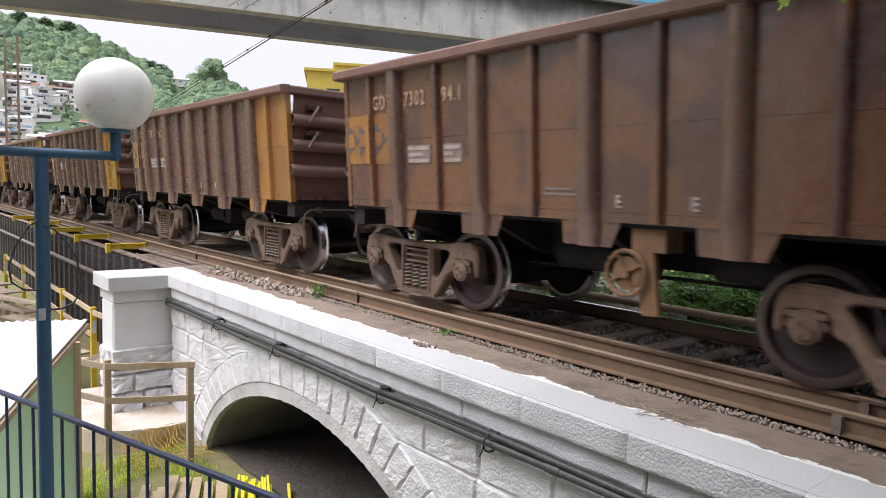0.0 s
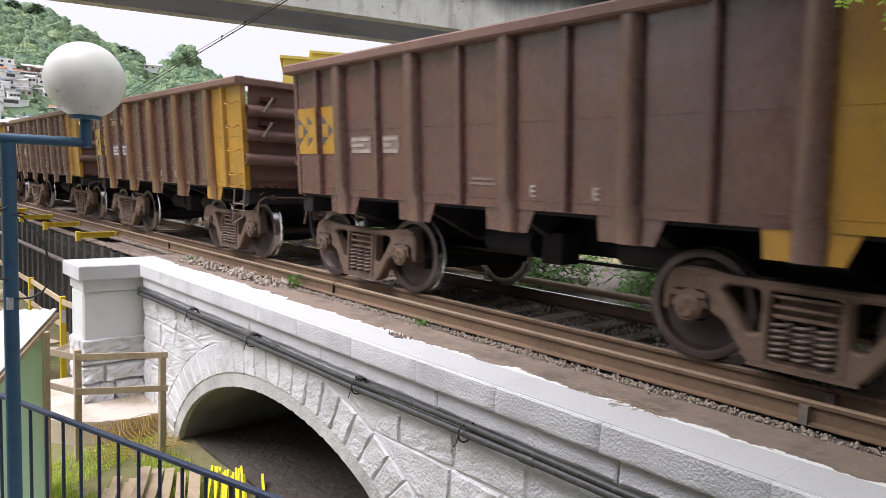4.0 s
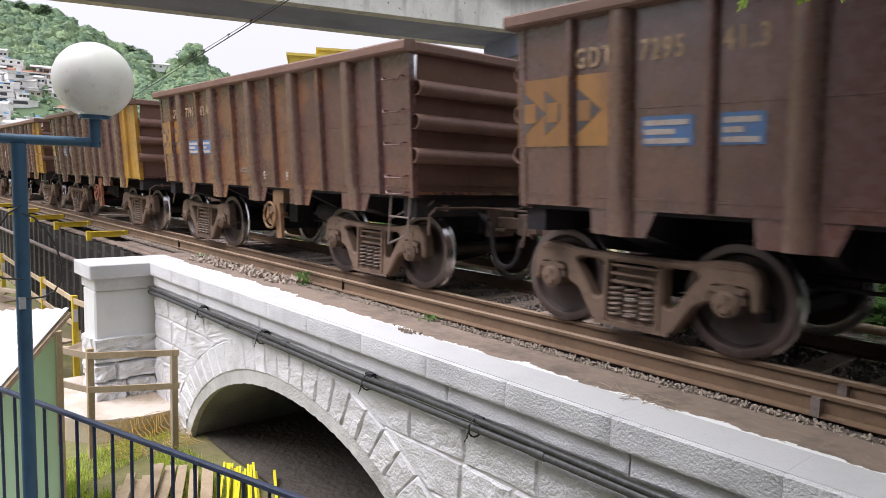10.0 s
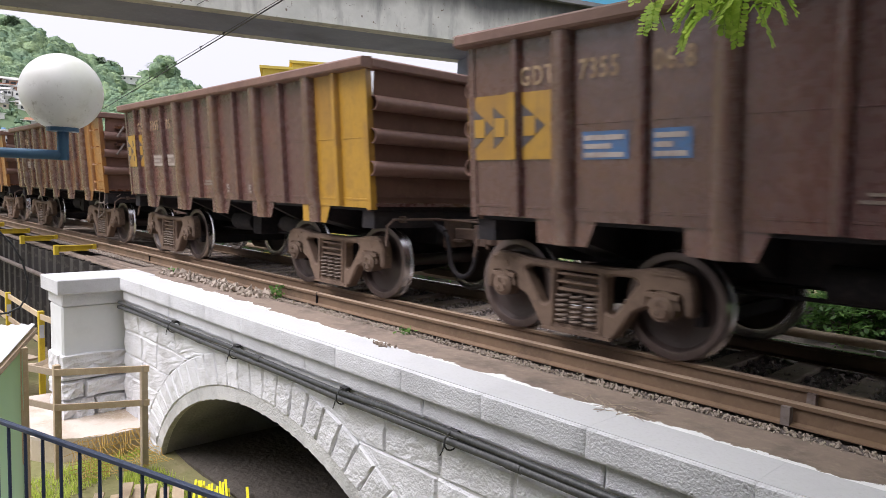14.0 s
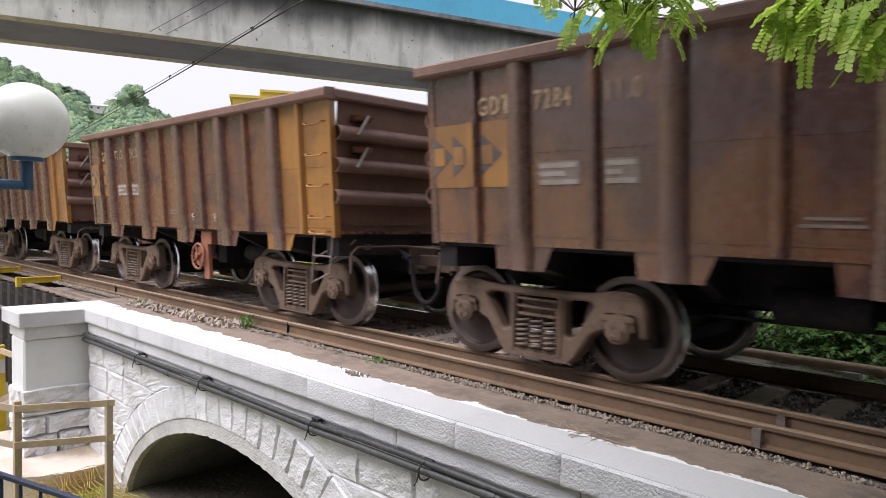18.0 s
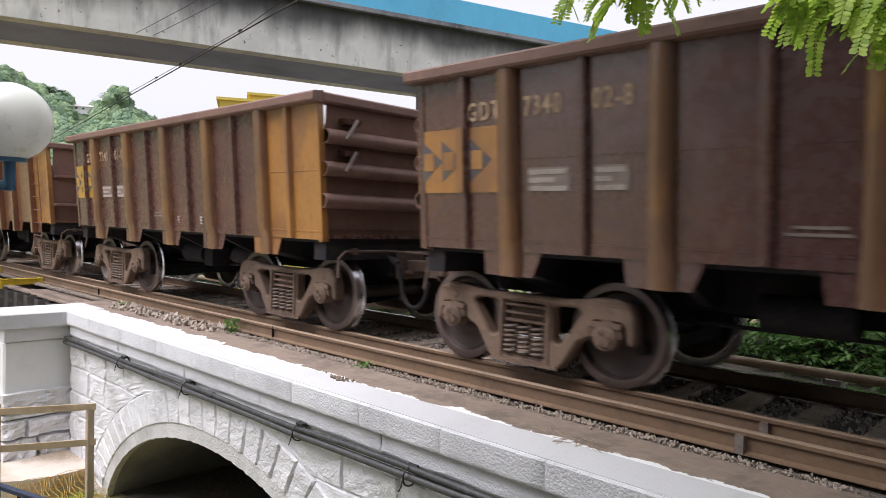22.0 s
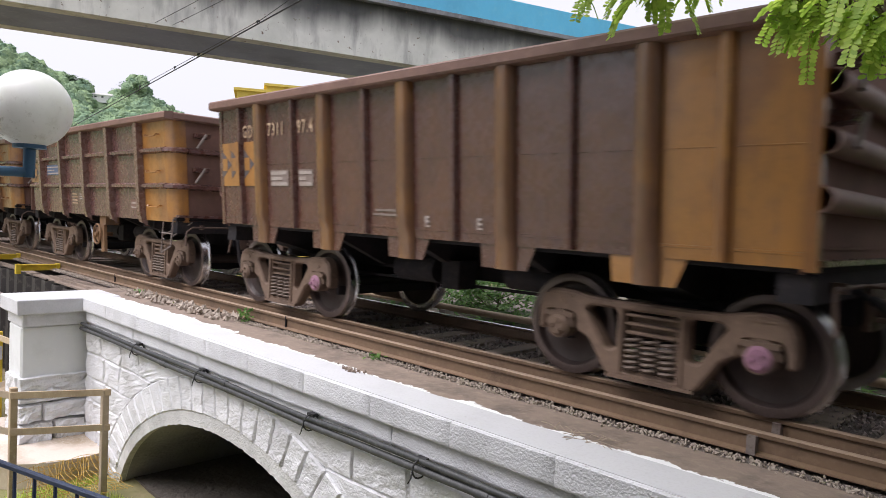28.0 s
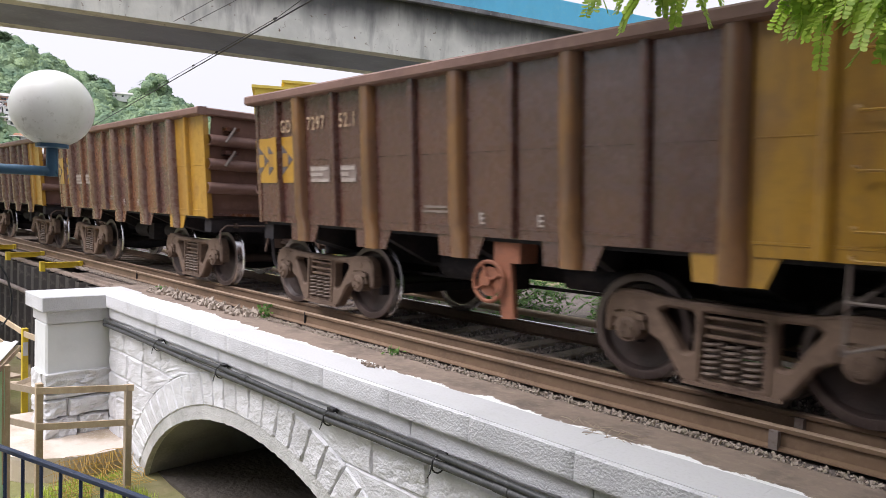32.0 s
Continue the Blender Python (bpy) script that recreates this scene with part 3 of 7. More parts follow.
def ledge_material():
    """Rust-stained concrete with splashes of white paint along its front edge."""
    m = M_LEDGE.copy()
    m.name = "painted_edge_ledge"
    n, l = m.node_tree.nodes, m.node_tree.links
    b = n["Principled BSDF"]
    old = b.inputs["Base Color"].links[0].from_socket
    v = coords(n, l)
    sep = n.new("ShaderNodeSeparateXYZ")
    l.new(v, sep.inputs[0])
    t = n.new("ShaderNodeTexNoise")
    t.inputs["Scale"].default_value, t.inputs["Detail"].default_value, t.inputs["Roughness"].default_value = 2.2, 7, 0.7
    l.new(v, t.inputs["Vector"])
    add = n.new("ShaderNodeMath")
    add.operation, add.inputs[1].default_value = "MULTIPLY_ADD", 0.62
    l.new(t.outputs["Fac"], add.inputs[0])
    l.new(sep.outputs["Y"], add.inputs[2])
    cut = n.new("ShaderNodeMapRange")
    cut.inputs["From Min"].default_value, cut.inputs["From Max"].default_value = -0.915, -0.925
    l.new(add.outputs[0], cut.inputs["Value"])
    l.new(mix(n, l, cut.outputs[0], old, (0.80, 0.80, 0.81)), b.inputs["Base Color"])
    return m


M_LEDGEPAINT = ledge_material()
led = Shape()
xs = [-12.2 + 0.2 * i for i in range(107)]
ys = [-1.345, -1.24, -1.15, -1.05, -0.95, -0.85, -0.72]
for y in ys:
    for x in xs:
        led.v.append((x, y, -0.165 - 0.05 * (y + 1.24) + 0.012 * noise.noise(Vector((x * 3, y * 5, 2)))))
for j in range(len(ys) - 1):
    for i in range(len(xs) - 1):
        led.f.append((j * 107 + i, j * 107 + i + 1, (j + 1) * 107 + i + 1, (j + 1) * 107 + i))
led.box(-12.2, 9.0, -1.345, -0.70, -0.40, -0.205)
tagged(part("track_ledge", led, M_LEDGEPAINT, smooth=True), "rust-brown concrete ledge splashed with white paint", "ledge", kind="structure")

bed = Shape()
xs = [-345, -120, -60] + [-40 + 0.25 * i for i in range(190)] + [8, 60, 265]
ys = [-0.74, -0.5, -0.25, 0.2, 0.6, 0.83, 1.1, 1.5, 1.9, 2.3, 3.2, 9.0]
for y in ys:
    for x in xs:
        bed.v.append((x, y, -0.205 + (0.035 * noise.noise(Vector((x * 4, y * 4, 5))) if y < 3 else -0.2)))
w = len(xs)
for j in range(len(ys) - 1):
    for i in range(w - 1):
        bed.f.append((j * w + i, j * w + i + 1, (j + 1) * w + i + 1, (j + 1) * w + i))
tagged(part("ballast_bed", bed, M_BALLAST2, smooth=True), "ballast bed between the rails, darkened for the shade under the train", "ballast", kind="structure")

# rails
RAILP = [(-0.068, -0.168), (0.068, -0.168), (0.068, -0.158), (0.012, -0.142), (0.009, -0.045), (0.034, -0.034), (0.036, -0.006), (-0.036, -0.006), (-0.034, -0.034), (-0.009, -0.045), (-0.012, -0.142), (-0.068, -0.158)]


def rail(y, head, label):
    r = part("rail", Shape().prism([(y + a, b) for a, b in RAILP], -345, 265, "x"), M_RAIL)
    part("rail_head", Shape().prism([(y - 0.036, -0.006), (y + 0.036, -0.006), (y + 0.028, 0.0), (y - 0.028, 0.0)], -345, 265, "x"), head, r, "worn running surface")
    for x, wd in ((-1.84, 0.032),) if y < 0.5 else ():
        part("joint_plate", Shape().box(x - wd, x + wd, y - 0.075, y - 0.012, -0.165, -0.03), M_STEELBAR, r, "grey painted clamp")
    for x in (-8.02, -14.2):
        if y < 0:
            part("fish_joint", Shape().box(x - 0.006, x + 0.006, y - 0.04, y + 0.04, -0.15, 0.002), M_BLACK, r)
    tagged(r, label, "rail", "rails of the track")


rail(-0.50, M_RAILTOP, "rust-brown outer guard rail on the ledge side")
rail(0.0, M_RAILTOP, "rust-brown running rail on timber sleepers")
rail(1.67, M_SHINE, "running rail with a shining worn head")

sleeper_mesh = Shape().box(-0.12, 0.12, -0.44, 2.35, -0.30, -0.165).mesh("sleeper", 0.012)
for i in range(72):
    x = -39.6 + 0.6 * i
    tagged(part("sleeper", sleeper_mesh, M_SLEEPER, m=pose(x + rng.uniform(-0.03, 0.03), 0, rng.uniform(-0.012, 0.004), 0, 0, rng.uniform(-1, 1))), "weathered grey-brown timber sleeper in the ballast", "sleeper", "sleepers of the track")


def pebbles(spots, size, seed):
    """Loose stones as squashed octahedra, all in one mesh."""
    r = random.Random(seed)
    s = Shape()
    for x, y, z in spots:
        k = r.uniform(0.5, 1.0) * size
        m = Matrix.Translation((x, y, z)) @ Euler((r.uniform(0, 6), r.uniform(0, 6), r.uniform(0, 6))).to_matrix().to_4x4()
        p = [m @ Vector(q) for q in ((k, 0, 0), (-k, 0, r.uniform(-0.3, 0.3) * k), (0, k * r.uniform(0.6, 1), 0), (0, -k * 0.8, 0), (0, 0, k * 0.6), (0, 0, -k * 0.6))]
        s.add(p, [(0, 2, 4), (2, 1, 4), (1, 3, 4), (3, 0, 4), (2, 0, 5), (1, 2, 5), (3, 1, 5), (0, 3, 5)])
    return s


spots = [(-1.0 - 21 * rng.random() ** 0.8, rng.gauss(-0.655, 0.040), -0.182 + rng.uniform(-0.02, 0.010)) for _ in range(7000)]
tagged(part("ballast_edge", pebbles(spots, 0.023, 3), M_BALLAST), "strip of loose pale gravel beside the guard rail", "gravel", kind="stuff")
spots = [(rng.uniform(-16, 1), rng.uniform(0.1, 1.6), -0.190 + rng.uniform(-0.02, 0.018)) for _ in range(5200)]
tagged(part("ballast_stones", pebbles(spots, 0.04, 4), M_DARKSTONE), "coarse grey ballast stones between the rails", "gravel", kind="stuff")
spots = [(-5.46 + rng.gauss(0, 0.10), -1.385 + rng.gauss(0, 0.035), -0.138 + rng.uniform(0, 0.012)) for _ in range(46)]
tagged(part("mortar_crumbs", pebbles(spots, 0.024, 6), M_LEDGE), "dark crumbs of mortar at the broken paint edge", "debris", kind="stuff")
spots = [(rng.uniform(-12.5, -9), rng.uniform(-1.0, -0.62), -0.17 + rng.uniform(-0.01, 0.04)) for _ in range(160)]
tagged(part("rubble", pebbles(spots, 0.085, 5), M_BALLAST), "broken stone rubble at the end of the parapet", "rubble", kind="stuff")


# ---- stone facing ----
def rough_stone(q, face, back, rise, seed, nx=5, nz=4, edge=0.02):
    """A rock-faced block on four XZ corners (low left, low right, high right, high left), its face towards -Y."""
    s = Shape()
    a, b, c, d = [Vector((p[0], 0, p[1])) for p in q]
    wide, tall = max((b - a).length, (c - d).length, 0.05), max((d - a).length, (c - b).length, 0.05)
    mu, mv = min(0.3, 0.022 / wide), min(0.3, 0.022 / tall)
    us = [0.0, mu] + [mu + (1 - 2 * mu) * i / nx for i in range(1, nx)] + [1 - mu, 1.0]
    vs = [0.0, mv] + [mv + (1 - 2 * mv) * i / nz for i in range(1, nz)] + [1 - mv, 1.0]
    grid = []
    for j, v in enumerate(vs):
        for i, u in enumerate(us):
            p = (a * (1 - u) + b * u) * (1 - v) + (d * (1 - u) + c * u) * v
            rim = i in (0, len(us) - 1) or j in (0, len(vs) - 1)
            n3 = noise.fractal(Vector((p.x * 7.0, seed, p.z * 7.0)), 0.7, 2.3, 5)
            y = face - (0 if rim else rise * (0.55 + 0.8 * n3))
            grid.append((p.x + 0.007 * math.sin(11 * p.z + seed), y + (edge if rim else 0), p.z + 0.006 * math.sin(8 * p.x + seed)))
    w, h = len(us), len(vs)
    s.v = grid
    s.f = [(j * w + i, j * w + i + 1, (j + 1) * w + i + 1, (j + 1) * w + i) for j in range(h - 1) for i in range(w - 1)]
    border = [i for i in range(w)] + [j * w + w - 1 for j in range(1, h)] + [(h - 1) * w + i for i in range(w - 2, -1, -1)] + [j * w for j in range(h - 2, 0, -1)]
    n = len(grid)
    s.v += [(grid[k][0], back, grid[k][2]) for k in border]
    m = len(border)
    s.f += [(border[(i + 1) % m], border[i], n + i, n + (i + 1) % m) for i in range(m)]
    return s


def build_facing():
    # voussoirs: radial blocks over the grey ring
    count, a0, a1 = 31, 0.20, math.pi - 0.20
    tops = []
    for i in range(count):
        t0, t1 = a0 + (a1 - a0) * i / count, a0 + (a1 - a0) * (i + 1) / count
        g = 0.005
        q = []
        for t, grow in ((t1 - g / 3, 0.168), (t0 + g / 3, 0.168), (t0 + g / 3, 0.62), (t1 - g / 3, 0.62)):
            x, z = arch(t, grow)
            q.append((x, min(z, -0.69)))
        part("voussoir", rough_stone(q, -1.722, -1.66, 0.016, i * 1.7, 4, 8, 0.012), M_ROCKWHITE, wall)
    # ring of smooth cement round the opening
    for i in range(18):
        t0, t1 = 0.02 + 3.10 * i / 18, 0.02 + 3.10 * (i + 1) / 18
        wob = [0.022 * noise.noise(Vector((37.0 * (t0 + (t1 - t0) * k / 8), 0, 3))) for k in range(9)]
        pts = [arch(t0 + (t1 - t0) * k / 8, 0.172 + 0.5 * wob[k]) for k in range(9)] + [arch(t1 - (t1 - t0) * k / 8, -0.006 + 0.9 * wob[8 - k]) for k in range(9)]
        part("arch_ring_block", Shape().prism(pts, -1.716, -1.63), M_RING, wall)
    # courses of rock-faced blocks
    z1, k = -0.70, 0
    for h in (0.34, 0.40, 0.36, 0.42, 0.40, 0.40):
        z0 = z1 - h

        def edge_at(z, side):
            v = (z - ARCH_Z) / (ARCH_B + 0.63)
            return ARCH_X + side * (ARCH_A + 0.63) * math.sqrt(max(0.0, 1 - v * v))
        for side, far in ((-1, -12.1), (1, 1.4)):
            xt, xb = edge_at(z1, side), edge_at(z0, side)
            if side < 0 and xt < far + 0.12:
                continue
            x0t, x0b = xt, max(xb, far + 0.05) if side < 0 else xb
            first = True
            while (side > 0 and x0b < far) or (side < 0 and x0b > far + 0.04):
                wd = rng.uniform(0.45, 0.85)
                x1t = x0t + side * wd * (1.4 if first and abs(x0t - x0b) > 0.2 else 1.0)
                x1b = x1t if not first or side * (x1t - x0b) > 0.25 else x0b + side * 0.45
                if first:
                    x1t = x1b = max(x1t, x1b) if side > 0 else min(x1t, x1b)
                if side < 0 and x1b < far + 0.25:
                    x1t = x1b = far
                g = 0.009
                left, right = ((x0b + g, x0t + g), (x1b - g, x1t - g)) if side > 0 else ((x1b + g, x1t + g), (x0b - g, x0t - g))
                if right[0] > left[0] and right[1] > left[1] - 0.02:
                    q = [(left[0], z0 + g), (right[0], z0 + g), (max(right[1], left[1] + 0.02), z1 - g), (left[1], z1 - g)]
                    part("wall_stone", rough_stone(q, -1.705, -1.66, rng.uniform(0.014, 0.034), k * 2.3 + 50, 8, 6, 0.014), M_ROCKWHITE, wall)
                    k += 1
                x0t, x0b, first = x1t, x1b, False
        z1 = z0
    # smooth string course behind the conduits
    x = -12.05
    while x < 8.9:
        wd = min(rng.uniform(1.2, 1.9), 9.0 - x)
        part("string_stone", rough_stone([(x + 0.004, -0.69), (x + wd - 0.004, -0.69), (x + wd - 0.004, -0.55), (x + 0.004, -0.55)], -1.70, -1.6, 0.006, x, 6, 2, 0.006), M_SMOOTHWHITE, wall)
        x += wd


build_facing()


def build_coping():
    cop = thing("parapet_coping", "white limewashed stone coping along the viaduct edge", "coping", kind="structure")
    x, k = -12.05, 0
    while x < 8.9:
        wd = min(rng.uniform(0.95, 1.15), 9.0 - x)
        s = Shape()
        us = [0.0, 0.012] + [0.012 + 0.976 * i / 10 for i in range(1, 10)] + [0.988, 1.0]
        nx = len(us) - 1
        # underside, face and top as strips of their own, so that the arrises stay sharp
        strips = ([(-1.345, -0.36), (-1.795, -0.36)], [(-1.795, -0.36), (-1.80, -0.352)] + [(-1.80, -0.352 + 0.0245 * j) for j in range(1, 8)] + [(-1.80, -0.160)], [(-1.80, -0.160), (-1.786, -0.149)], [(-1.786, -0.149), (-1.70, -0.148), (-1.60, -0.147), (-1.45, -0.147), (-1.345, -0.152)])
        for prof in strips:
            o, n = len(s.v), len(prof)
            for i, u in enumerate(us):
                px = x + 0.001 + (wd - 0.002) * u
                inset = 0.009 if i in (0, nx) else 0.0
                for y, z in prof:
                    f = noise.fractal(Vector((px * 9, y * 9, z * 9)), 0.8, 2.1, 4)
                    nick = 0.010 * max(0.0, noise.noise(Vector((px * 6, 4, 1))) - 0.28) if z > -0.17 and y < -1.75 else 0.0
                    s.v.append((px, y + inset * (y < -1.7) - (0.004 if y < -1.79 else 0.001) * f + nick, z - (0.5 * inset + nick) * (z > -0.2)))
            s.f += [(o + i * n + j, o + i * n + j + 1, o + (i + 1) * n + j + 1, o + (i + 1) * n + j) for i in range(nx) for j in range(n - 1)]
        for px in (x + 0.001, x + wd - 0.001):
            o = len(s.v)
            s.v += [(px, -1.345, -0.36), (px, -1.786, -0.36), (px, -1.79, -0.17), (px, -1.78, -0.155), (px, -1.345, -0.155)]
            s.f.append(tuple(range(o, o + 5)) if px < x + 0.5 * wd else tuple(range(o + 4, o - 1, -1)))
        block = part("coping_block", s, M_WHITE, cop, smooth=True)
        t = Shape()
        for i in range(nx + 1):
            px = x + 0.0006 + (wd - 0.0012) * i / nx
            o = 0.0025 * noise.noise(Vector((px * 9, 1, 0)))
            t.v += [(px, -1.768 + o, -0.1425), (px, -1.35, -0.1425), (px, -1.768 + o, -0.156), (px, -1.35, -0.156)]
            if i:
                a = 4 * (i - 1)
                t.f += [(a, a + 1, a + 5, a + 4), (a + 2, a + 6, a + 7, a + 3), (a, a + 4, a + 6, a + 2), (a + 1, a + 3, a + 7, a + 5)]
        t.f += [(0, 2, 3, 1), (4 * nx, 4 * nx + 1, 4 * nx + 3, 4 * nx + 2)]
        part("top_coat", t, M_WHITETOP, block, "thick white limewash on the top")
        x += wd
        k += 1
    x = -12.05
    while x < 8.9:
        wd = min(rng.uniform(1.7, 2.1), 9.0 - x)
        part("moulding_block", rough_stone([(x + 0.003, -0.545), (x + wd - 0.003, -0.545), (x + wd - 0.003, -0.362), (x + 0.003, -0.362)], -1.745, -1.3, 0.004, x + 3, 8, 3, 0.008), M_WHITE, cop)
        x += wd


build_coping()


def build_pier():
    pier = thing("pier", "white rendered stone pier with a moulded cap, rock-faced below", "pier", kind="structure")
    X0, X1, Y0, Y1 = -13.07, -12.05, -2.74, -1.2
    part("cap", Shape().box(X0, X1, Y0, Y1, -0.385, -0.148), M_WHITE, pier, bevel=0.014)
    part("cap_moulding", Shape().box(X0 + 0.10, X1 - 0.09, Y0 + 0.09, Y1, -0.59, -0.385), M_WHITE, pier, bevel=0.014)
    part("shaft", Shape().box(X0 + 0.16, X1 - 0.16, Y0 + 0.10, Y1, -1.45, -0.59), M_SMOOTHWHITE, pier, bevel=0.03)
    k = 0
    z = -1.38
    for h, ws in ((0.36, (1.10,)), (0.10, (1.06,)), (0.30, (0.36, 0.74)), (0.38, (0.52, 0.56))):
        y = Y0 + 0.06
        for w_ in ws:
            # the block faces +X: build it facing -Y and turn it a quarter
            s = rough_stone([(y + 0.008, z - h + 0.008), (y + w_ - 0.008, z - h + 0.008), (y + w_ - 0.008, z - 0.008), (y + 0.008, z - 0.008)], 0.0, 0.5, 0.09 if h > 0.2 else 0.02, k * 3.1 + 7, 7, 5, 0.04)
            s.v = [(X1 - 0.16 - v[1], v[0], v[2]) for v in s.v]
            part("pier_stone", s, M_ROCKWHITE, pier)
            if w_ == ws[0]:
                # the flank towards -Y
                s = rough_stone([(X0 + 0.2, z - h + 0.008), (X1 - 0.20, z - h + 0.008), (X1 - 0.20, z - 0.008), (X0 + 0.2, z - 0.008)], Y0 + 0.07, Y0 + 0.5, 0.05, k * 1.9, 7, 4, 0.04)
                part("pier_stone", s, M_ROCKWHITE, pier)
            y += w_
            k += 1
        z -= h
    part("core", Shape().box(X0 + 0.3, X1 - 0.25, Y0 + 0.16, Y1, GROUND, -1.2), M_MORTAR, pier)


build_pier()


def build_footing():
    foot = thing("pier_footing", "rounded mud-stained concrete footing at the pier", "footing", kind="structure")
    n = 24
    ring = [(-12.35 + 1.32 * math.cos(math.pi * (0.62 - 1.02 * i / n)), -2.15 + 1.28 * math.sin(math.pi * (0.62 - 1.02 * i / n))) for i in range(n + 1)]
    out_ = [(-13.9, -1.5)] + ring + [(-13.9, -3.43)]
    part("footing_top", Shape().prism(out_, -2.50, -2.45, "z"), M_BASECONC, foot)
    part("footing_side", Shape().prism([(x * 0.998 - 0.023, y) for x, y in out_], GROUND - 0.3, -2.50, "z"), M_MUDCONC, foot)


build_footing()
tagged(part("trackside_soil", Shape().box(-13.6, -12.2, -1.25, -0.6, GROUND, -0.19), M_LEDGE), "rust-brown earth behind the pier cap", "earth", kind="structure")


# ---- sheet-pile wall, brackets and walkway beyond the pier ----
def build_piles():
    pile = Shape()
    prof = [(0.0, 0.0), (0.10, 0.0), (0.22, 0.17), (0.46, 0.17), (0.58, 0.0), (0.70, 0.0)]
    outline = [(x, -1.10 - y) for x, y in prof] + [(x, -1.088 - y) for x, y in reversed(prof)]
    pile.prism(outline, GROUND - 0.2, -0.30, "z")
    me = pile.mesh("sheet_pile")
    wall_ = thing("sheet_pile_wall", "dark rusty steel sheet-pile wall holding the embankment", "sheet-pile wall", kind="structure")
    for i in range(50):
        part("sheet_pile", me, M_PILE, wall_, m=pose(-13.7 - 0.70 * i, 0, rng.uniform(-0.015, 0.015)))
    part("waler_pipe", Shape().rod((-48, -1.36, -0.88), (-13.3, -1.36, -0.92), 0.055, 10), M_STEELBAR, wall_, "grey steel pipe along the piles")
    part("capping_plate", Shape().box(-48, -13.0, -1.12, -0.92, -0.31, -0.275), M_LEDGE, wall_, "rusty capping plate")


build_piles()


def build_brackets():
    s = Shape()
    s.box(-0.05, 0.05, -0.42, 0.42, 0.05, 0.065).box(-0.008, 0.008, -0.42, 0.42, -0.06, 0.05).box(-0.05, 0.05, -0.42, 0.42, -0.07, -0.058)
    s.box(-0.06, 0.06, -0.46, -0.36, -0.14, 0.08).box(-0.06, 0.06, 0.36, 0.44, -0.10, 0.08)
    me = s.mesh("walkway_bracket", 0.004)
    for x in (-17.6, -20.9, -24.0, -27.6, -31.5):
        tagged(part("walkway_bracket", me, M_SAFETY, m=pose(x, -0.98, -0.135, 0, 0, rng.uniform(-3, 3))), "yellow steel walkway bracket on the sheet-pile wall", "bracket", "brackets on the sheet piles")
    g = Shape()
    for i in range(14):
        g.box(-16.6 + 0.22 * i, -16.45 + 0.22 * i, -1.0, -0.68, -0.262, -0.235)
    g.box(-16.7, -13.4, -1.02, -0.98, -0.27, -0.225).box(-16.7, -13.4, -0.70, -0.66, -0.27, -0.225)
    tagged(part("walkway_grating", g, M_LEDGE), "rusty steel grating beside the guard rail", "grating")


build_brackets()


def beam(a, b, w, h):
    a, b = Vector(a), Vector(b)
    d = (b - a).normalized()
    u = d.cross(Vector((0, 0, 1)) if abs(d.z) < 0.9 else Vector((0, 1, 0))).normalized() * w / 2
    v = d.cross(u).normalized() * h / 2
    pts = [a - u - v, a + u - v, a + u + v, a - u + v, b - u - v, b + u - v, b + u + v, b - u + v]
    return Shape().add(pts, [(0, 1, 2, 3), (7, 6, 5, 4), (0, 4, 5, 1), (1, 5, 6, 2), (2, 6, 7, 3), (3, 7, 4, 0)])


def build_scaffold():
    rail_ = thing("site_guard_rail", "yellow posts with raw timber rails along the excavation", "guard rail")
    xs = [-14.6, -17.4, -19.8, -22.6, -26.0]
    for x in xs:
        part("post", Shape().box(x - 0.05, x + 0.05, -2.45, -2.35, GROUND, -1.04), M_SAFETY, rail_, "yellow steel post", bevel=0.005)
        part("notice", Shape().box(x + 0.052, x + 0.058, -2.44, -2.36, -1.55, -1.30), M_WHITE, rail_, "small white notice")
    for a, b in zip(xs, xs[1:]):
        for z in (-1.14, -1.62):
            part("timber_rail", beam((a, -2.40, z), (b, -2.40, z + rng.uniform(-0.04, 0.04)), 0.03, 0.10), M_TIMBER, rail_)
    part("timber_rail", beam((-14.6, -2.42, -1.14), (-12.9, -2.35, -1.08), 0.03, 0.10), M_TIMBER, rail_)
    for a, b in (((-13.6, -2.9, -1.9), (-12.9, -2.2, -1.45)), ((-15.4, -2.9, -2.2), (-13.0, -2.3, -1.75)), ((-18.5, -2.9, -1.9), (-16.0, -2.5, -1.6)), ((-21.5, -3.4, -1.7), (-18.2, -2.6, -1.5)), ((-24, -3.3, -1.9), (-20, -2.7, -1.75))):
        t = part("timber_prop", beam(a, b, 0.12, 0.08), M_TIMBER2, None, bevel=0.006)
        tagged(t, "loose weathered timber beam propped in the works", "timber beam", "timbers in the works")
    for i in range(7):
        x = -15 - 1.7 * i
        t = part("platform_board", beam((x, -2.55, -2.05 + 0.02 * i), (x - 1.6, -3.1, -2.05 + 0.02 * i), 0.5, 0.04), M_TIMBER2)
        tagged(t, "broad timber board laid as a work platform", "board", "boards of the work platform")
        t = part("board_prop", Shape().box(x - 0.85, x - 0.75, -2.88, -2.78, GROUND, -2.08 + 0.02 * i), M_TIMBER2)
        tagged(t, "short timber stub holding up the work platform", "timber prop", "props of the work platform")


build_scaffold()


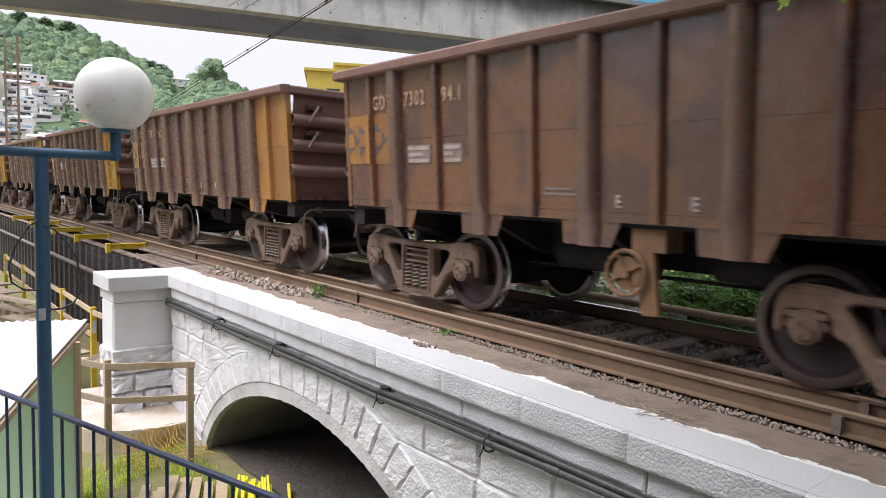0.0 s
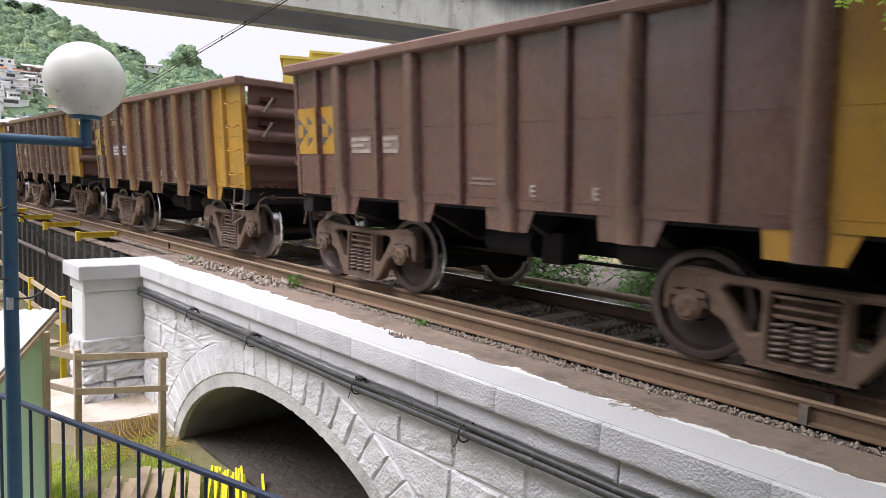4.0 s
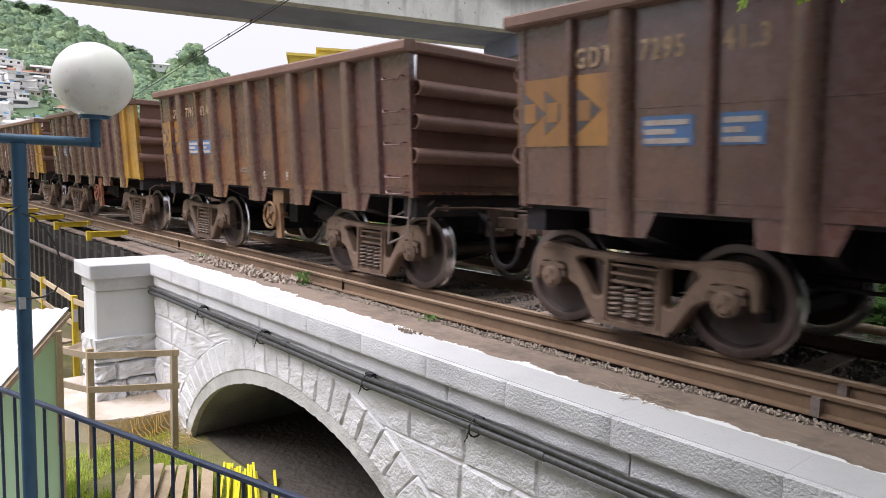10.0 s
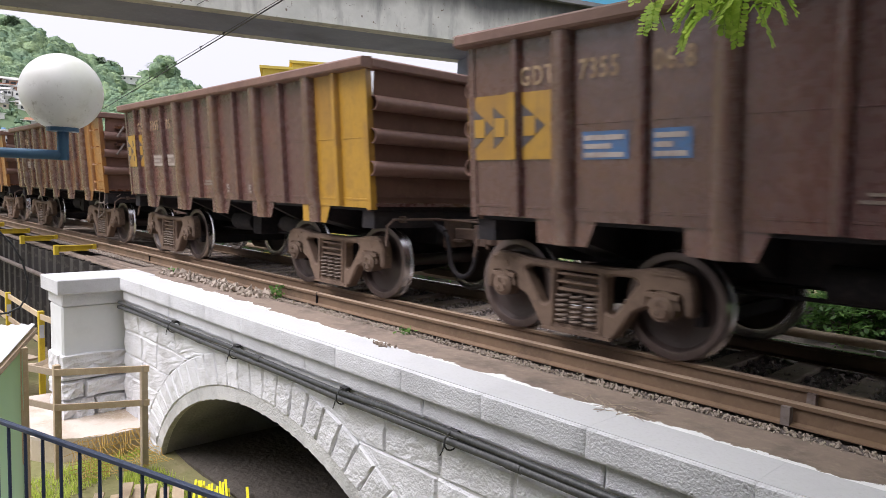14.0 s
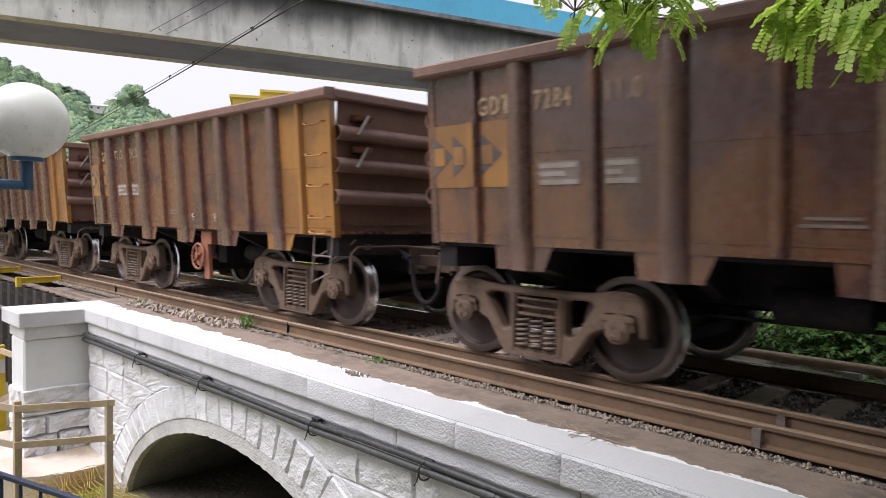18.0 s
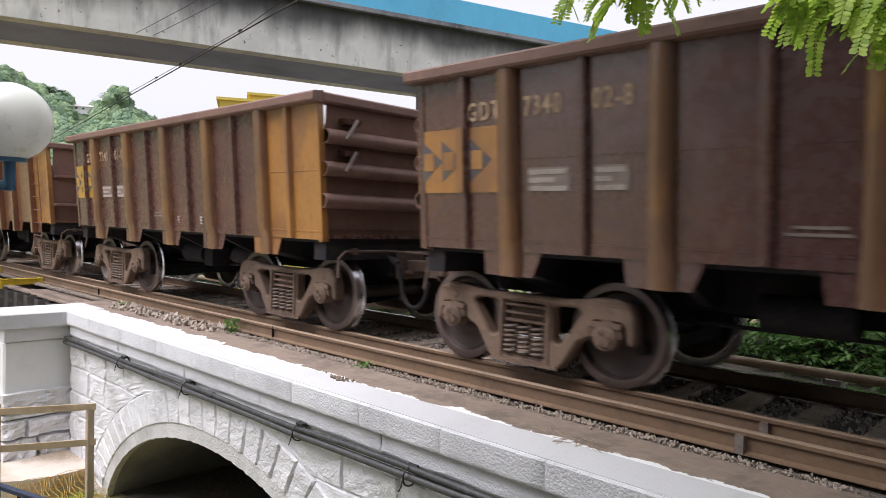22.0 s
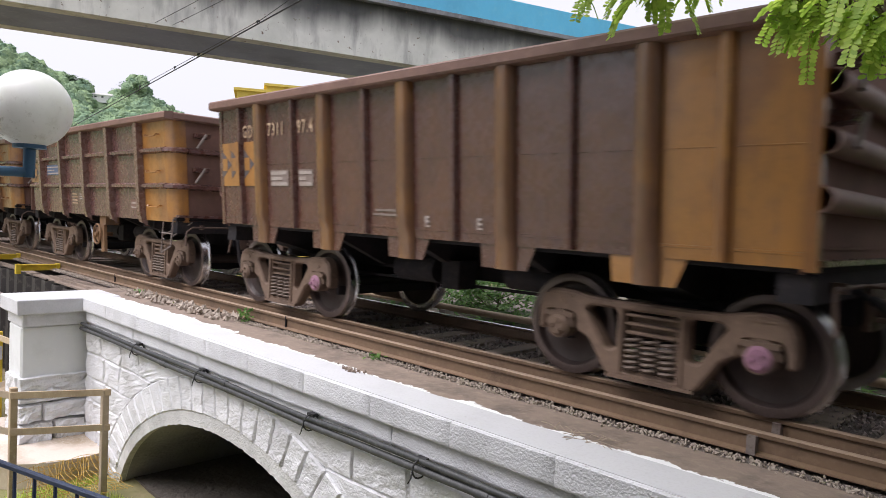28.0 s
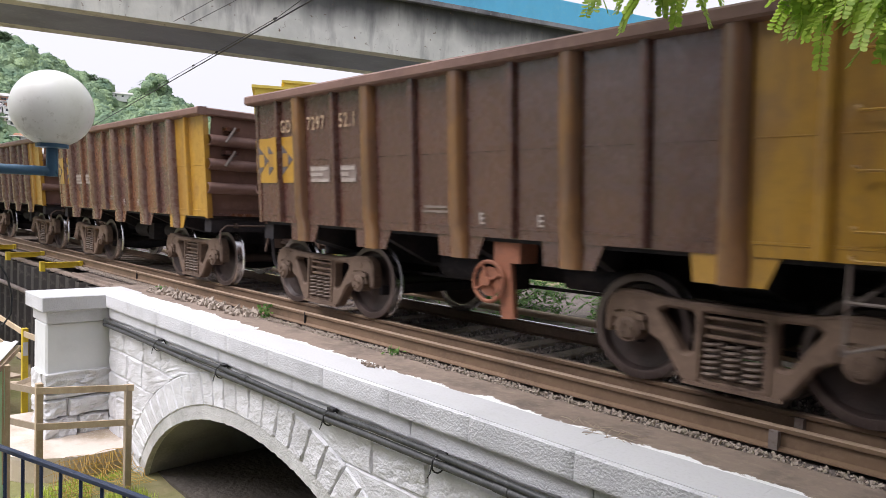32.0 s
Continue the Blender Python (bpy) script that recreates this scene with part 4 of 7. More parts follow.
# ---- pier fence, shed, timber and stakes on the site ----
def build_pier_fence():
    f = thing("pier_fence", "rough pine fence of two posts and two rails by the footing", "fence")
    p1, p2 = (-10.55, -3.13), (-10.12, -2.10)
    part("post", Shape().box(p1[0] - 0.045, p1[0] + 0.045, p1[1] - 0.045, p1[1] + 0.045, GROUND, -1.13), M_TIMBER, f, bevel=0.006)
    part("post", Shape().box(p2[0] - 0.045, p2[0] + 0.045, p2[1] - 0.045, p2[1] + 0.045, GROUND, -1.21), M_TIMBER2, f, bevel=0.006)
    for z in (-1.25, -1.75):
        part("fence_rail", beam((p1[0] + 0.06, p1[1] - 0.05, z + 0.03), (p2[0] + 0.06, p2[1] + 0.06, z), 0.025, 0.09), M_TIMBER, f)
        part("fence_rail", beam((p1[0] - 0.02, p1[1], z), (-11.9, -3.85, z + 0.06), 0.025, 0.09), M_TIMBER2, f)


build_pier_fence()


def build_shed():
    shed = thing("site_shed", "site shed of green netting walls under a white corrugated roof", "shed")
    a, b = Vector((-10.0, -3.50, -0.46)), Vector((-5.2, -5.35, -0.46))
    along = (b - a).normalized()
    across = Vector((along.y, -along.x, 0))
    if across.y > 0:
        across = -across
    s = Shape()
    n, m = 40, 2
    for k in range(n + 1):
        for j in range(m + 1):
            p = a + across * (1.5 * k / n) + (b - a) * (j / m)
            s.v.append((p.x, p.y, p.z + 0.014 * math.sin(k * 2 * math.pi / 3.0) + 0.04 * (1 - j / m)))
    w = m + 1
    s.f = [(k * w + j, k * w + j + 1, (k + 1) * w + j + 1, (k + 1) * w + j) for k in range(n) for j in range(m)]
    cnt = len(s.v)
    s.v += [(x, y, z - 0.006) for x, y, z in s.v]
    s.f += [tuple(cnt + i for i in reversed(f)) for f in s.f[:]]
    part("roof", s, M_SHEDROOF, shed, "white corrugated roof sheets", smooth=True)
    c = Vector((-8.97, -3.85, 0))
    for p in (c, c + across * 1.3, a + along * 0.2 + across * 0.12, a + across * 1.35 + along * 0.2):
        part("post", Shape().box(p.x - 0.04, p.x + 0.04, p.y - 0.04, p.y + 0.04, GROUND, -0.49), M_TIMBER, shed, "raw timber post")
    for q0, q1, name in ((c + along * 0.045, c + across * 1.32 + along * 0.045, "front"), (a + along * 0.2 + across * 0.14, c + across * 0.02, "side")):
        s = Shape()
        for k in range(25):
            for j in range(9):
                p = q0 + (q1 - q0) * (k / 24)
                o = 0.03 * noise.noise(Vector((k * 0.45, j * 0.35, 4)))
                s.v.append((p.x + o, p.y + o * 0.3, GROUND + 0.05 + 2.24 * j / 8))
        s.f = [(k * 9 + j, k * 9 + j + 1, k * 9 + 10 + j, k * 9 + 9 + j) for k in range(24) for j in range(8)]
        part("netting_wall", s, M_TARP, shed, "slack faded green netting", smooth=True)
    part("eave_batten", beam(a + Vector((0, 0, -0.04)), b + Vector((0, 0, -0.04)), 0.05, 0.06), M_TIMBER, shed)
    part("eave_batten", beam(c + Vector((0, 0, -0.52)), c + across * 1.35 + Vector((0, 0, -0.52)), 0.05, 0.06), M_TIMBER, shed)


build_shed()


def build_site():
    r = random.Random(21)
    d = Vector((-0.90, 0.42, 0)).normalized()
    side = Vector((0.42, 0.90, 0)).normalized()
    for i in range(9):
        en = Vector((-9.0 - 0.35 * math.sin(math.pi * (i + 1) / 9), -3.12 + 0.135 * i, GROUND + 0.12 + r.uniform(0, 0.12))) + d * r.uniform(-0.2, 0.1)
        st = en - d * r.uniform(1.5, 2.0) - Vector((0, 0, 0.05)) + side * r.uniform(-0.08, 0.08)
        p = part("plank", beam(st, en, r.uniform(0.10, 0.16), 0.04), M_TIMBER, None, bevel=0.004)
        tagged(p, "raw pine plank in a loose heap on the site", "plank", "planks on the site")
    for i in range(13):
        en = Vector((-8.88 + 0.035 * i, -1.86 + 0.022 * i, GROUND + r.uniform(0.12, 0.24))) + d * r.uniform(-0.12, 0.12)
        st = en - d * r.uniform(1.05, 1.3) - Vector((0, 0, 0.1)) + side * r.uniform(-0.05, 0.05)
        p = part("stake", beam(st, en, 0.029, 0.029), M_STAKE)
        tagged(p, "bright yellow painted stake lying in a bundle", "stake", "yellow stakes")
    p = part("stake", beam((-7.6, -1.72, GROUND + 0.03), (-8.35, -1.38, GROUND + 0.16), 0.035, 0.035), M_STAKE)
    tagged(p, "bright yellow painted stake apart from the bundle", "stake", "yellow stakes")
    # plastic netting and cable on the footing
    tagged(part("hanging_netting", netting(), M_SAFETYNET), "torn orange-yellow safety netting draped over the footing", "netting")
    # grass
    s = Shape()
    for _ in range(12000):
        x, y = r.uniform(-11.5, -7.6), r.uniform(-4.0, -1.9)
        if x < -10.9 and y > -3.5:
            continue
        if noise.noise(Vector((x * 1.3, y * 1.3, 9))) < -0.15:
            continue
        h, a = r.uniform(0.05, 0.18), r.uniform(0, 6.28)
        dx, dy = 0.012 * math.cos(a), 0.012 * math.sin(a)
        lx, ly = r.uniform(-0.04, 0.04), r.uniform(-0.04, 0.04)
        z = GROUND - 0.02
        s.add([(x - dx, y - dy, z), (x + dx, y + dy, z), (x + lx, y + ly, z + h)], [(0, 1, 2)])
    tagged(part("grass", s, M_GRASS), "patchy yellow-green grass on the site", "grass", kind="stuff")


def netting():
    s = Shape()
    r = random.Random(4)
    for i in range(18):
        x0, y0 = -11.02 + r.uniform(0, 0.03), -2.75 + 0.065 * i
        pts = [(x0, y0, -2.44)]
        for k in range(5):
            pts.append((x0 + r.uniform(0, 0.05), y0 + r.uniform(-0.10, 0.10) * k * 0.5, -2.44 - 0.07 * (k + 1)))
        s.tube(pts, 0.006, 4)
    for k in range(5):
        s.tube([(-11.0 + r.uniform(0, 0.03), -2.75 + 0.13 * i, -2.46 - 0.07 * k + r.uniform(-0.05, 0.05)) for i in range(9)], 0.006, 4)
    # a slack fold of it over the grass
    for i in range(22):
        s.tube([(-10.95 + 0.13 * k, -2.9 + 0.055 * i + 0.04 * math.sin(k * 1.7 + i), GROUND + 0.10 + 0.25 * math.exp(-0.9 * k) + r.uniform(0, 0.04)) for k in range(8)], 0.005, 4)
    for k in range(9):
        s.tube([(-10.95 + 0.12 * k + 0.03 * math.sin(i * 1.3), -3.0 + 0.11 * i, GROUND + 0.12 + 0.25 * math.exp(-0.85 * k) + r.uniform(0, 0.04)) for i in range(12)], 0.005, 4)
    return s


M_SAFETYNET = worn("orange_yellow_plastic_net", (0.45, 0.28, 0.06), (0.35, 0.22, 0.08), (0.5, 0.35, 0.1), 0.7)
build_site()


# ---- conduits on the wall ----
def build_conduits():
    for z, y, r_, mt, lb in ((-0.590, -1.79, 0.029, M_PIPE, "black plastic conduit strapped under the coping"), (-0.652, -1.795, 0.034, M_PIPE2, "grey-black plastic conduit strapped under the coping")):
        run_ = thing("conduit", lb, "conduit", group="conduits under the coping")
        pts = [Vector((-12.1 + 0.8 * i, y, z + 0.008 * math.sin(i * 1.3 + z * 30) + 0.006 * i * (0.4 if i > 8 else 0))) for i in range(26)]
        cuts = (0, 6, 13, 20, 25) if r_ < 0.03 else (0, 4, 11, 18, 25)
        for a, b in zip(cuts, cuts[1:]):
            part("pipe_length", Shape().tube(pts[a:b + 1], r_, 12), mt, run_, smooth=True)
            if b < 25:
                part("pipe_socket", Shape().rod(pts[b] - Vector((0.07, 0, 0)), pts[b] + Vector((0.07, 0, 0)), r_ + 0.006, 14), mt, run_, "push-fit socket", smooth=True)
    for x in (-9.79, -7.86, -5.55, -3.99, -2.07, -0.2):
        s = ring_shape(0.085, 0.008, (0, 0, 0), 14)
        s.v = [(p[1] + x, -1.79 + p[0], p[2] * 0.95 - 0.62) for p in s.v]
        s.tube([(x, -1.875, -0.62), (x + 0.01, -1.90, -0.68), (x - 0.03, -1.89, -0.73)], 0.007, 5)
        s.box(x - 0.05, x + 0.05, -1.80, -1.70, -0.56, -0.53)
        tagged(part("cable_tie", s, M_WIRE), "black tie holding the conduits to the wall", "cable tie", "ties of the conduits")


build_conduits()


# ---- small weeds and litter on the ledge ----
def leaf_quad(s, p, size, r, up=0.3):
    a = r.uniform(0, 2 * math.pi)
    d = Vector((math.cos(a), math.sin(a), r.uniform(-0.5, 0.7) + up)).normalized()
    n = Vector((r.uniform(-1, 1), r.uniform(-1, 1), r.uniform(0.1, 1))).normalized()
    w = d.cross(n).normalized() * size * r.uniform(0.28, 0.42)
    d = d * size
    s.add([p, p + d * 0.45 + w, p + d, p + d * 0.45 - w], [(0, 1, 2, 3)])


def build_weeds():
    r = random.Random(5)
    for x, y, h in ((-8.88, -0.64, 0.17), (-5.9, -0.72, 0.05), (-12.3, -0.8, 0.08)):
        s = Shape()
        for k in range(70 if h > 0.1 else 25):
            p = Vector((x + r.gauss(0, 0.05), y + r.gauss(0, 0.04), -0.18 + r.uniform(0, h)))
            leaf_quad(s, p, r.uniform(0.04, 0.075), r)
        tagged(part("weed", s, M_LEAF2), "small green weed growing beside the rail", "weed", kind="stuff")
    s = Shape()
    for k in range(22):
        p = Vector((-2.75 + r.gauss(0, 0.16), -1.33 + r.gauss(0, 0.07), -0.138))
        a = r.uniform(0, 3.14)
        q = [p]
        for j in range(3):
            a += r.uniform(-0.6, 0.6)
            q.append(q[-1] + Vector((0.06 * math.cos(a), 0.06 * math.sin(a), r.uniform(-0.002, 0.006))))
        s.tube(q, 0.0025, 4)
    tagged(part("dry_grass", s, M_TIMBER2), "wisp of dry grass lying on the white coping", "dry grass", kind="stuff")


build_weeds()


# ---- lamp with two globes, handrail and the deck on which the camera stands ----
def build_lamp():
    lamp = thing("street_lamp", "blue-painted lamp post with two white globes on a cross arm", "street lamp")
    px, py, za = -3.98, -5.010, 1.565
    part("post", Shape().rod((px, py, GROUND), (px, py, za - 0.02), 0.034, 20), M_LAMPBLUE, lamp, smooth=True)
    part("sticker", Shape().box(px + 0.01, px + 0.036, py - 0.026, py + 0.004, 0.72, 0.78), M_WHITE, lamp, "pale sticker on the post")
    d = Vector((0.05, 0.33, 0)).normalized()
    for k in (-1, 1):
        e = Vector((px, py, za)) + d * (0.340 * k)
        part("arm", Shape().rod((px, py, za), tuple(e + d * 0.024 * k), 0.025, 14), M_LAMPBLUE, lamp, smooth=True)
        part("riser", Shape().rod(tuple(e + Vector((0, 0, -0.025))), tuple(e + Vector((0, 0, 0.12))), 0.028, 14), M_LAMPBLUE, lamp, smooth=True)
        part("cup", Shape().lathe([(0.115, 0.0), (0.12, 0.075), (0.145, 0.075), (0.145, 0.0)], "z", 24, (e.x, e.y, za)), M_LAMPBLUE, lamp)
        rings = [(0.192 * math.sin(-math.pi / 2 + math.pi * i / 20), 0.192 * math.cos(-math.pi / 2 + math.pi * i / 20)) for i in range(21)]
        part("globe", Shape().lathe([(h, max(q, 0.0005)) for h, q in rings], "z", 40, (e.x, e.y, za + 0.315)), M_GLOBE, lamp, "white opal globe with dirt specks", smooth=True)
    # cable looped on the post
    o = Vector((px, py, 0))
    for lp, zz in (([0.0, 0.05, 0.10, 0.145, 0.165, 0.16, 0.13, 0.08, 0.0], [1.20, 1.18, 1.12, 1.03, 0.93, 0.85, 0.80, 0.775, 0.77]), ([0.0, -0.06, -0.12, -0.15, -0.14, -0.09, 0.0], [1.24, 1.20, 1.10, 1.0, 0.92, 0.88, 0.87])):
        part("cable_loop", Shape().tube([o + d * q + Vector((0.03, 0, z)) for q, z in zip(lp, zz)], 0.005, 6), M_PIPE2, lamp, "black cable looped on the post")


build_lamp()


def build_deck():
    a, b = Vector((-6.55, -5.65, 0)), Vector((-2.19, -4.32, 0))
    d = (b - a).normalized()
    nrm = Vector((d.y, -d.x, 0))
    low = [a, b, b + nrm * 1.1, a + nrm * 1.1]
    tagged(part("lower_deck", Shape().prism([(p.x, p.y) for p in low], -1.05, -0.85, "z"), M_CONCRETE), "concrete landing beside the railway", "landing", kind="structure")
    e = b + d * 5.0
    pts = [b + nrm * 0.6, e + nrm * 0.6, e + nrm * 5.0, b + nrm * 5.0]
    tagged(part("viewing_deck", Shape().prism([(p.x, p.y) for p in pts], -0.42, -0.17, "z"), M_CONCRETE2), "concrete walkway deck beside the railway", "deck", kind="structure")
    for p, zt_ in ((a + d * 1.2 + nrm * 0.6, -1.05), (a + d * 3.6 + nrm * 0.6, -1.05), (b + d * 1.0 + nrm * 2.2, -0.42), (b + d * 4.0 + nrm * 2.2, -0.42)):
        tagged(part("deck_column", Shape().box(p.x - 0.2, p.x + 0.2, p.y - 0.2, p.y + 0.2, GROUND - 0.2, zt_), M_CONCRETE), "plain concrete column under the walkway", "column", kind="structure")
    h = thing("handrail", "navy-blue steel handrail with thin upright bars", "handrail")
    zt = 0.155
    ra, rb = a + Vector((0, 0, zt)), b + Vector((0, 0, zt))
    part("top_rail", beam(ra, rb, 0.026, 0.028), M_RAILBLUE, h, bevel=0.006)
    part("bottom_rail", beam(ra + Vector((0, 0, -0.88)), rb + Vector((0, 0, -0.88)), 0.03, 0.03), M_RAILBLUE, h)
    ln = (b - a).length
    for k in range(int(ln / 0.155)):
        p = a + d * (0.06 + 0.155 * k)
        part("baluster", Shape().rod((p.x, p.y, -0.73), (p.x, p.y, zt - 0.01), 0.0085, 6), M_RAILBLUE, h)
    for p in (b, a):
        part("rail_post", Shape().box(p.x - 0.02, p.x + 0.02, p.y - 0.02, p.y + 0.02, -0.86, zt + 0.02), M_RAILBLUE, h)


build_deck()

# unseen dark blocks behind the camera, added to keep light off the near wagons
tagged(part("unseen_side_block", Shape().box(7.5, 40.0, -9.0, -2.9, GROUND - 0.3, 4.2), M_LIGHTBLOCK), "plain sooty concrete station building beside the track", "building", kind="structure")
tagged(part("unseen_back_wall", Shape().box(-6.0, 40.0, -9.6, -9.0, GROUND - 0.3, 9.0), M_LIGHTBLOCK), "plain sooty concrete station wall behind the walkway", "wall", kind="structure")


# ---- concrete footbridge over the track ----
def build_overbridge():
    br = thing("overbridge", "stained concrete overbridge with a sky-blue parapet", "bridge", kind="structure")
    o, d = Vector((-19.57, 0, 0)), Vector((0.358, 0.934, 0))
    nrm = Vector((-0.934, 0.358, 0))
    m = Matrix(((d.x, nrm.x, 0, o.x), (d.y, nrm.y, 0, o.y), (-0.013, 0, 1, 0.04), (0, 0, 0, 1)))
    L0, L1 = -26.0, 75.0

    def run_of(outline, name, mt, label=""):
        part(name, Shape().prism(outline, L0, L1, "x", m), mt, br, label)
    run_of([(0.0, 6.2), (0.03, 7.84), (0.5, 7.84), (0.5, 6.2)], "web", M_WEB, "pale web with black mould runs and painted overhang shade")
    run_of([(0.5, 6.215), (0.5, 7.05), (2.9, 7.05), (2.9, 6.215)], "soffit", M_SOFFIT, "soffit with its shade put into a dark bluish colour")
    run_of([(2.9, 6.2), (2.9, 7.84), (3.37, 7.84), (3.4, 6.2)], "web", M_WEB)
    run_of([(-0.30, 7.80), (-0.30, 7.93), (3.7, 7.93), (3.7, 7.80), (3.42, 7.84), (-0.02, 7.84)], "deck_slab", M_CONCRETE2, "dark weathered deck edge")
    run_of([(-0.27, 7.925), (-0.27, 8.70), (-0.10, 8.70), (-0.10, 7.925)], "parapet", M_SKYBLUE, "sky-blue painted parapet")
    run_of([(3.45, 7.925), (3.45, 8.70), (3.65, 8.70), (3.65, 7.925)], "parapet", M_SKYBLUE)
    for t in (12.3, 36.0, 60.0, -12.0):
        part("column", Shape().box(t - 0.55, t + 0.55, 0.7, 2.5, GROUND - 0.3, 6.22, m), M_CONCRETE, br, "concrete column")
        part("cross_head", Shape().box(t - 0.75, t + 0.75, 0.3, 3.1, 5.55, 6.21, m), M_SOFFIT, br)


build_overbridge()


# ---- wires and lattice mast ----
def sagging(a, b, sag, n=24):
    a, b = Vector(a), Vector(b)
    return [a.lerp(b, i / n) + Vector((0, 0, -4 * sag * (i / n) * (1 - i / n))) for i in range(n + 1)]


def build_wires():
    main = sagging((-53.3, 9.04, 5.52), (-3.87, 0.73, 5.64), 0.01)
    gap = [0.26 - 0.0095 * i if i < 19 else 0.08 + 0.11 * (i - 19) for i in range(25)]
    upper = [p + Vector((0, 0.03, g)) for p, g in zip(main, gap)]
    tagged(part("cable", Shape().tube(main, 0.017, 6), M_WIRE), "thick black overhead cable across the track", "cable", "overhead cables")
    tagged(part("cable", Shape().tube(upper, 0.008, 5), M_WIRE), "thin black overhead wire beside the cable", "cable", "overhead cables")
    for i, k in ((8, 0.3), (11, 0.6), (13, 0.2), (15, 0.5), (16, 0.7), (18, 0.9), (20, 0.4)):
        p, q = main[i].lerp(main[i + 1], k), upper[i].lerp(upper[i + 1], k)
        s = Shape().rod(tuple(p), tuple(q + Vector((0, 0, 0.02))), 0.010, 5).rod(tuple(q + Vector((-0.05, 0, 0))), tuple(q + Vector((0.05, 0, 0))), 0.026, 6)
        tagged(part("cable_clamp", s, M_WIRE), "black clamp between the overhead wires", "clamp", "clamps of the overhead wires")
    for a, b in (((-18.85, 2.0, 6.25), (-10.0, 3.0, 7.65)), ((-18.7, 2.4, 6.25), (-10.0, 3.6, 7.75))):
        tagged(part("cable", Shape().tube(sagging(a, b, 0.06), 0.007, 5), M_WIRE), "thin overhead wire tied to the bridge", "cable", "overhead cables")
    mast = thing("lattice_mast", "tall rusty lattice mast beside the railway", "lattice mast")
    cx, cy = -90.0, 6.6
    for dx in (-0.35, 0.35):
        for dy in (-0.6, 0.6):
            part("leg", Shape().box(cx + dx - 0.06, cx + dx + 0.06, cy + dy - 0.06, cy + dy + 0.06, -0.9, 17.0), M_LEDGE, mast)
    for i in range(14):
        z = 0.6 + 1.15 * i
        part("brace", beam((cx + 0.35, cy - 0.6, z), (cx + 0.35, cy + 0.6, z + 0.02), 0.08, 0.08), M_LEDGE, mast)
        part("brace", beam((cx + 0.35, cy - 0.6 if i % 2 else cy + 0.6, z), (cx + 0.35, cy + 0.6 if i % 2 else cy - 0.6, z + 1.15), 0.05, 0.05), M_LEDGE, mast)


build_wires()

# pipe beyond the far rail
pp = part("water_pipe", Shape().rod((-60, 2.55, -0.05), (12, 2.55, -0.05), 0.055, 12), M_OLDPIPE, None, smooth=True)
tagged(pp, "tan weathered pipe running along the far rail", "pipe")
for i in range(12):
    x = -32 + 3.0 * i
    tagged(part("pipe_support", Shape().box(x - 0.08, x + 0.08, 2.45, 2.65, -0.45, -0.09), M_CONCRETE), "small concrete block under the pipe", "support", "supports of the pipe")


# ---- trees and bushes ----
def grow(name, at, height, spread, leaves, size, seed, label, mt, trunk_r=0.12, low=0.25, category="tree", group=""):
    r = random.Random(seed)
    t = thing(name, label, category, pose(*at), group)
    s = Shape()
    tips = []
    top = Vector((r.uniform(-0.1, 0.1) * height, r.uniform(-0.1, 0.1) * height, height * 0.6))
    trunk = [Vector((0, 0, -0.1)), top * 0.35 + Vector((r.uniform(-0.1, 0.1), 0, 0)), top * 0.7, top]
    for i in range(3):
        s.rod(trunk[i], trunk[i + 1], trunk_r * (1 - 0.25 * i), 8, trunk_r * (0.75 - 0.25 * i))
    nb = 9
    limbs = Shape()
    for k in range(nb):
        st = trunk[0].lerp(top, low + (0.95 - low) * k / nb)
        a = k * 2.4 + r.uniform(-0.4, 0.4)
        ln = spread * r.uniform(0.55, 1.0)
        mid = st + Vector((math.cos(a) * ln * 0.5, math.sin(a) * ln * 0.5, ln * r.uniform(0.15, 0.4)))
        en = mid + Vector((math.cos(a + r.uniform(-0.5, 0.5)) * ln * 0.5, math.sin(a) * ln * 0.5, ln * r.uniform(0.0, 0.35)))
        limbs.rod(st, mid, trunk_r * 0.4, 6, trunk_r * 0.25).rod(mid, en, trunk_r * 0.25, 5, trunk_r * 0.1)
        tips += [mid, en, mid.lerp(en, 0.5), st.lerp(mid, 0.6)]
    tips += [top + Vector((r.uniform(-0.4, 0.4) * spread, r.uniform(-0.4, 0.4) * spread, height * r.uniform(0.05, 0.38))) for _ in range(8)]
    part("trunk", s, M_BARK, t, smooth=True)
    part("branching", limbs, M_BARK, t, smooth=True)
    c = Shape()
    for _ in range(leaves // 7):
        q = r.choice(tips)
        clump = q + Vector((r.gauss(0, 0.22), r.gauss(0, 0.22), r.gauss(0, 0.16))) * spread * 0.8
        a, tilt = r.uniform(0, 6.28), r.uniform(-0.9, 0.1)
        ax = Vector((math.cos(a), math.sin(a), tilt)).normalized()
        sd = ax.cross(Vector((0, 0, 1))).normalized()
        for i in range(4):
            for k in (-1, 1) if i < 3 else (0,):
                p = clump + ax * (size * 0.55 * i)
                d = (ax * 0.55 + sd * k + Vector((0, 0, r.uniform(-0.45, 0.2)))).normalized() * size * r.uniform(0.8, 1.2)
                wv = d.cross(Vector((r.uniform(-0.4, 0.4), r.uniform(-0.4, 0.4), 1))).normalized() * size * 0.24
                c.add([p, p + d * 0.5 + wv, p + d, p + d * 0.5 - wv], [(0, 1, 2, 3)])
    part("crown", c, mt, t)
    return t


r_ = random.Random(31)
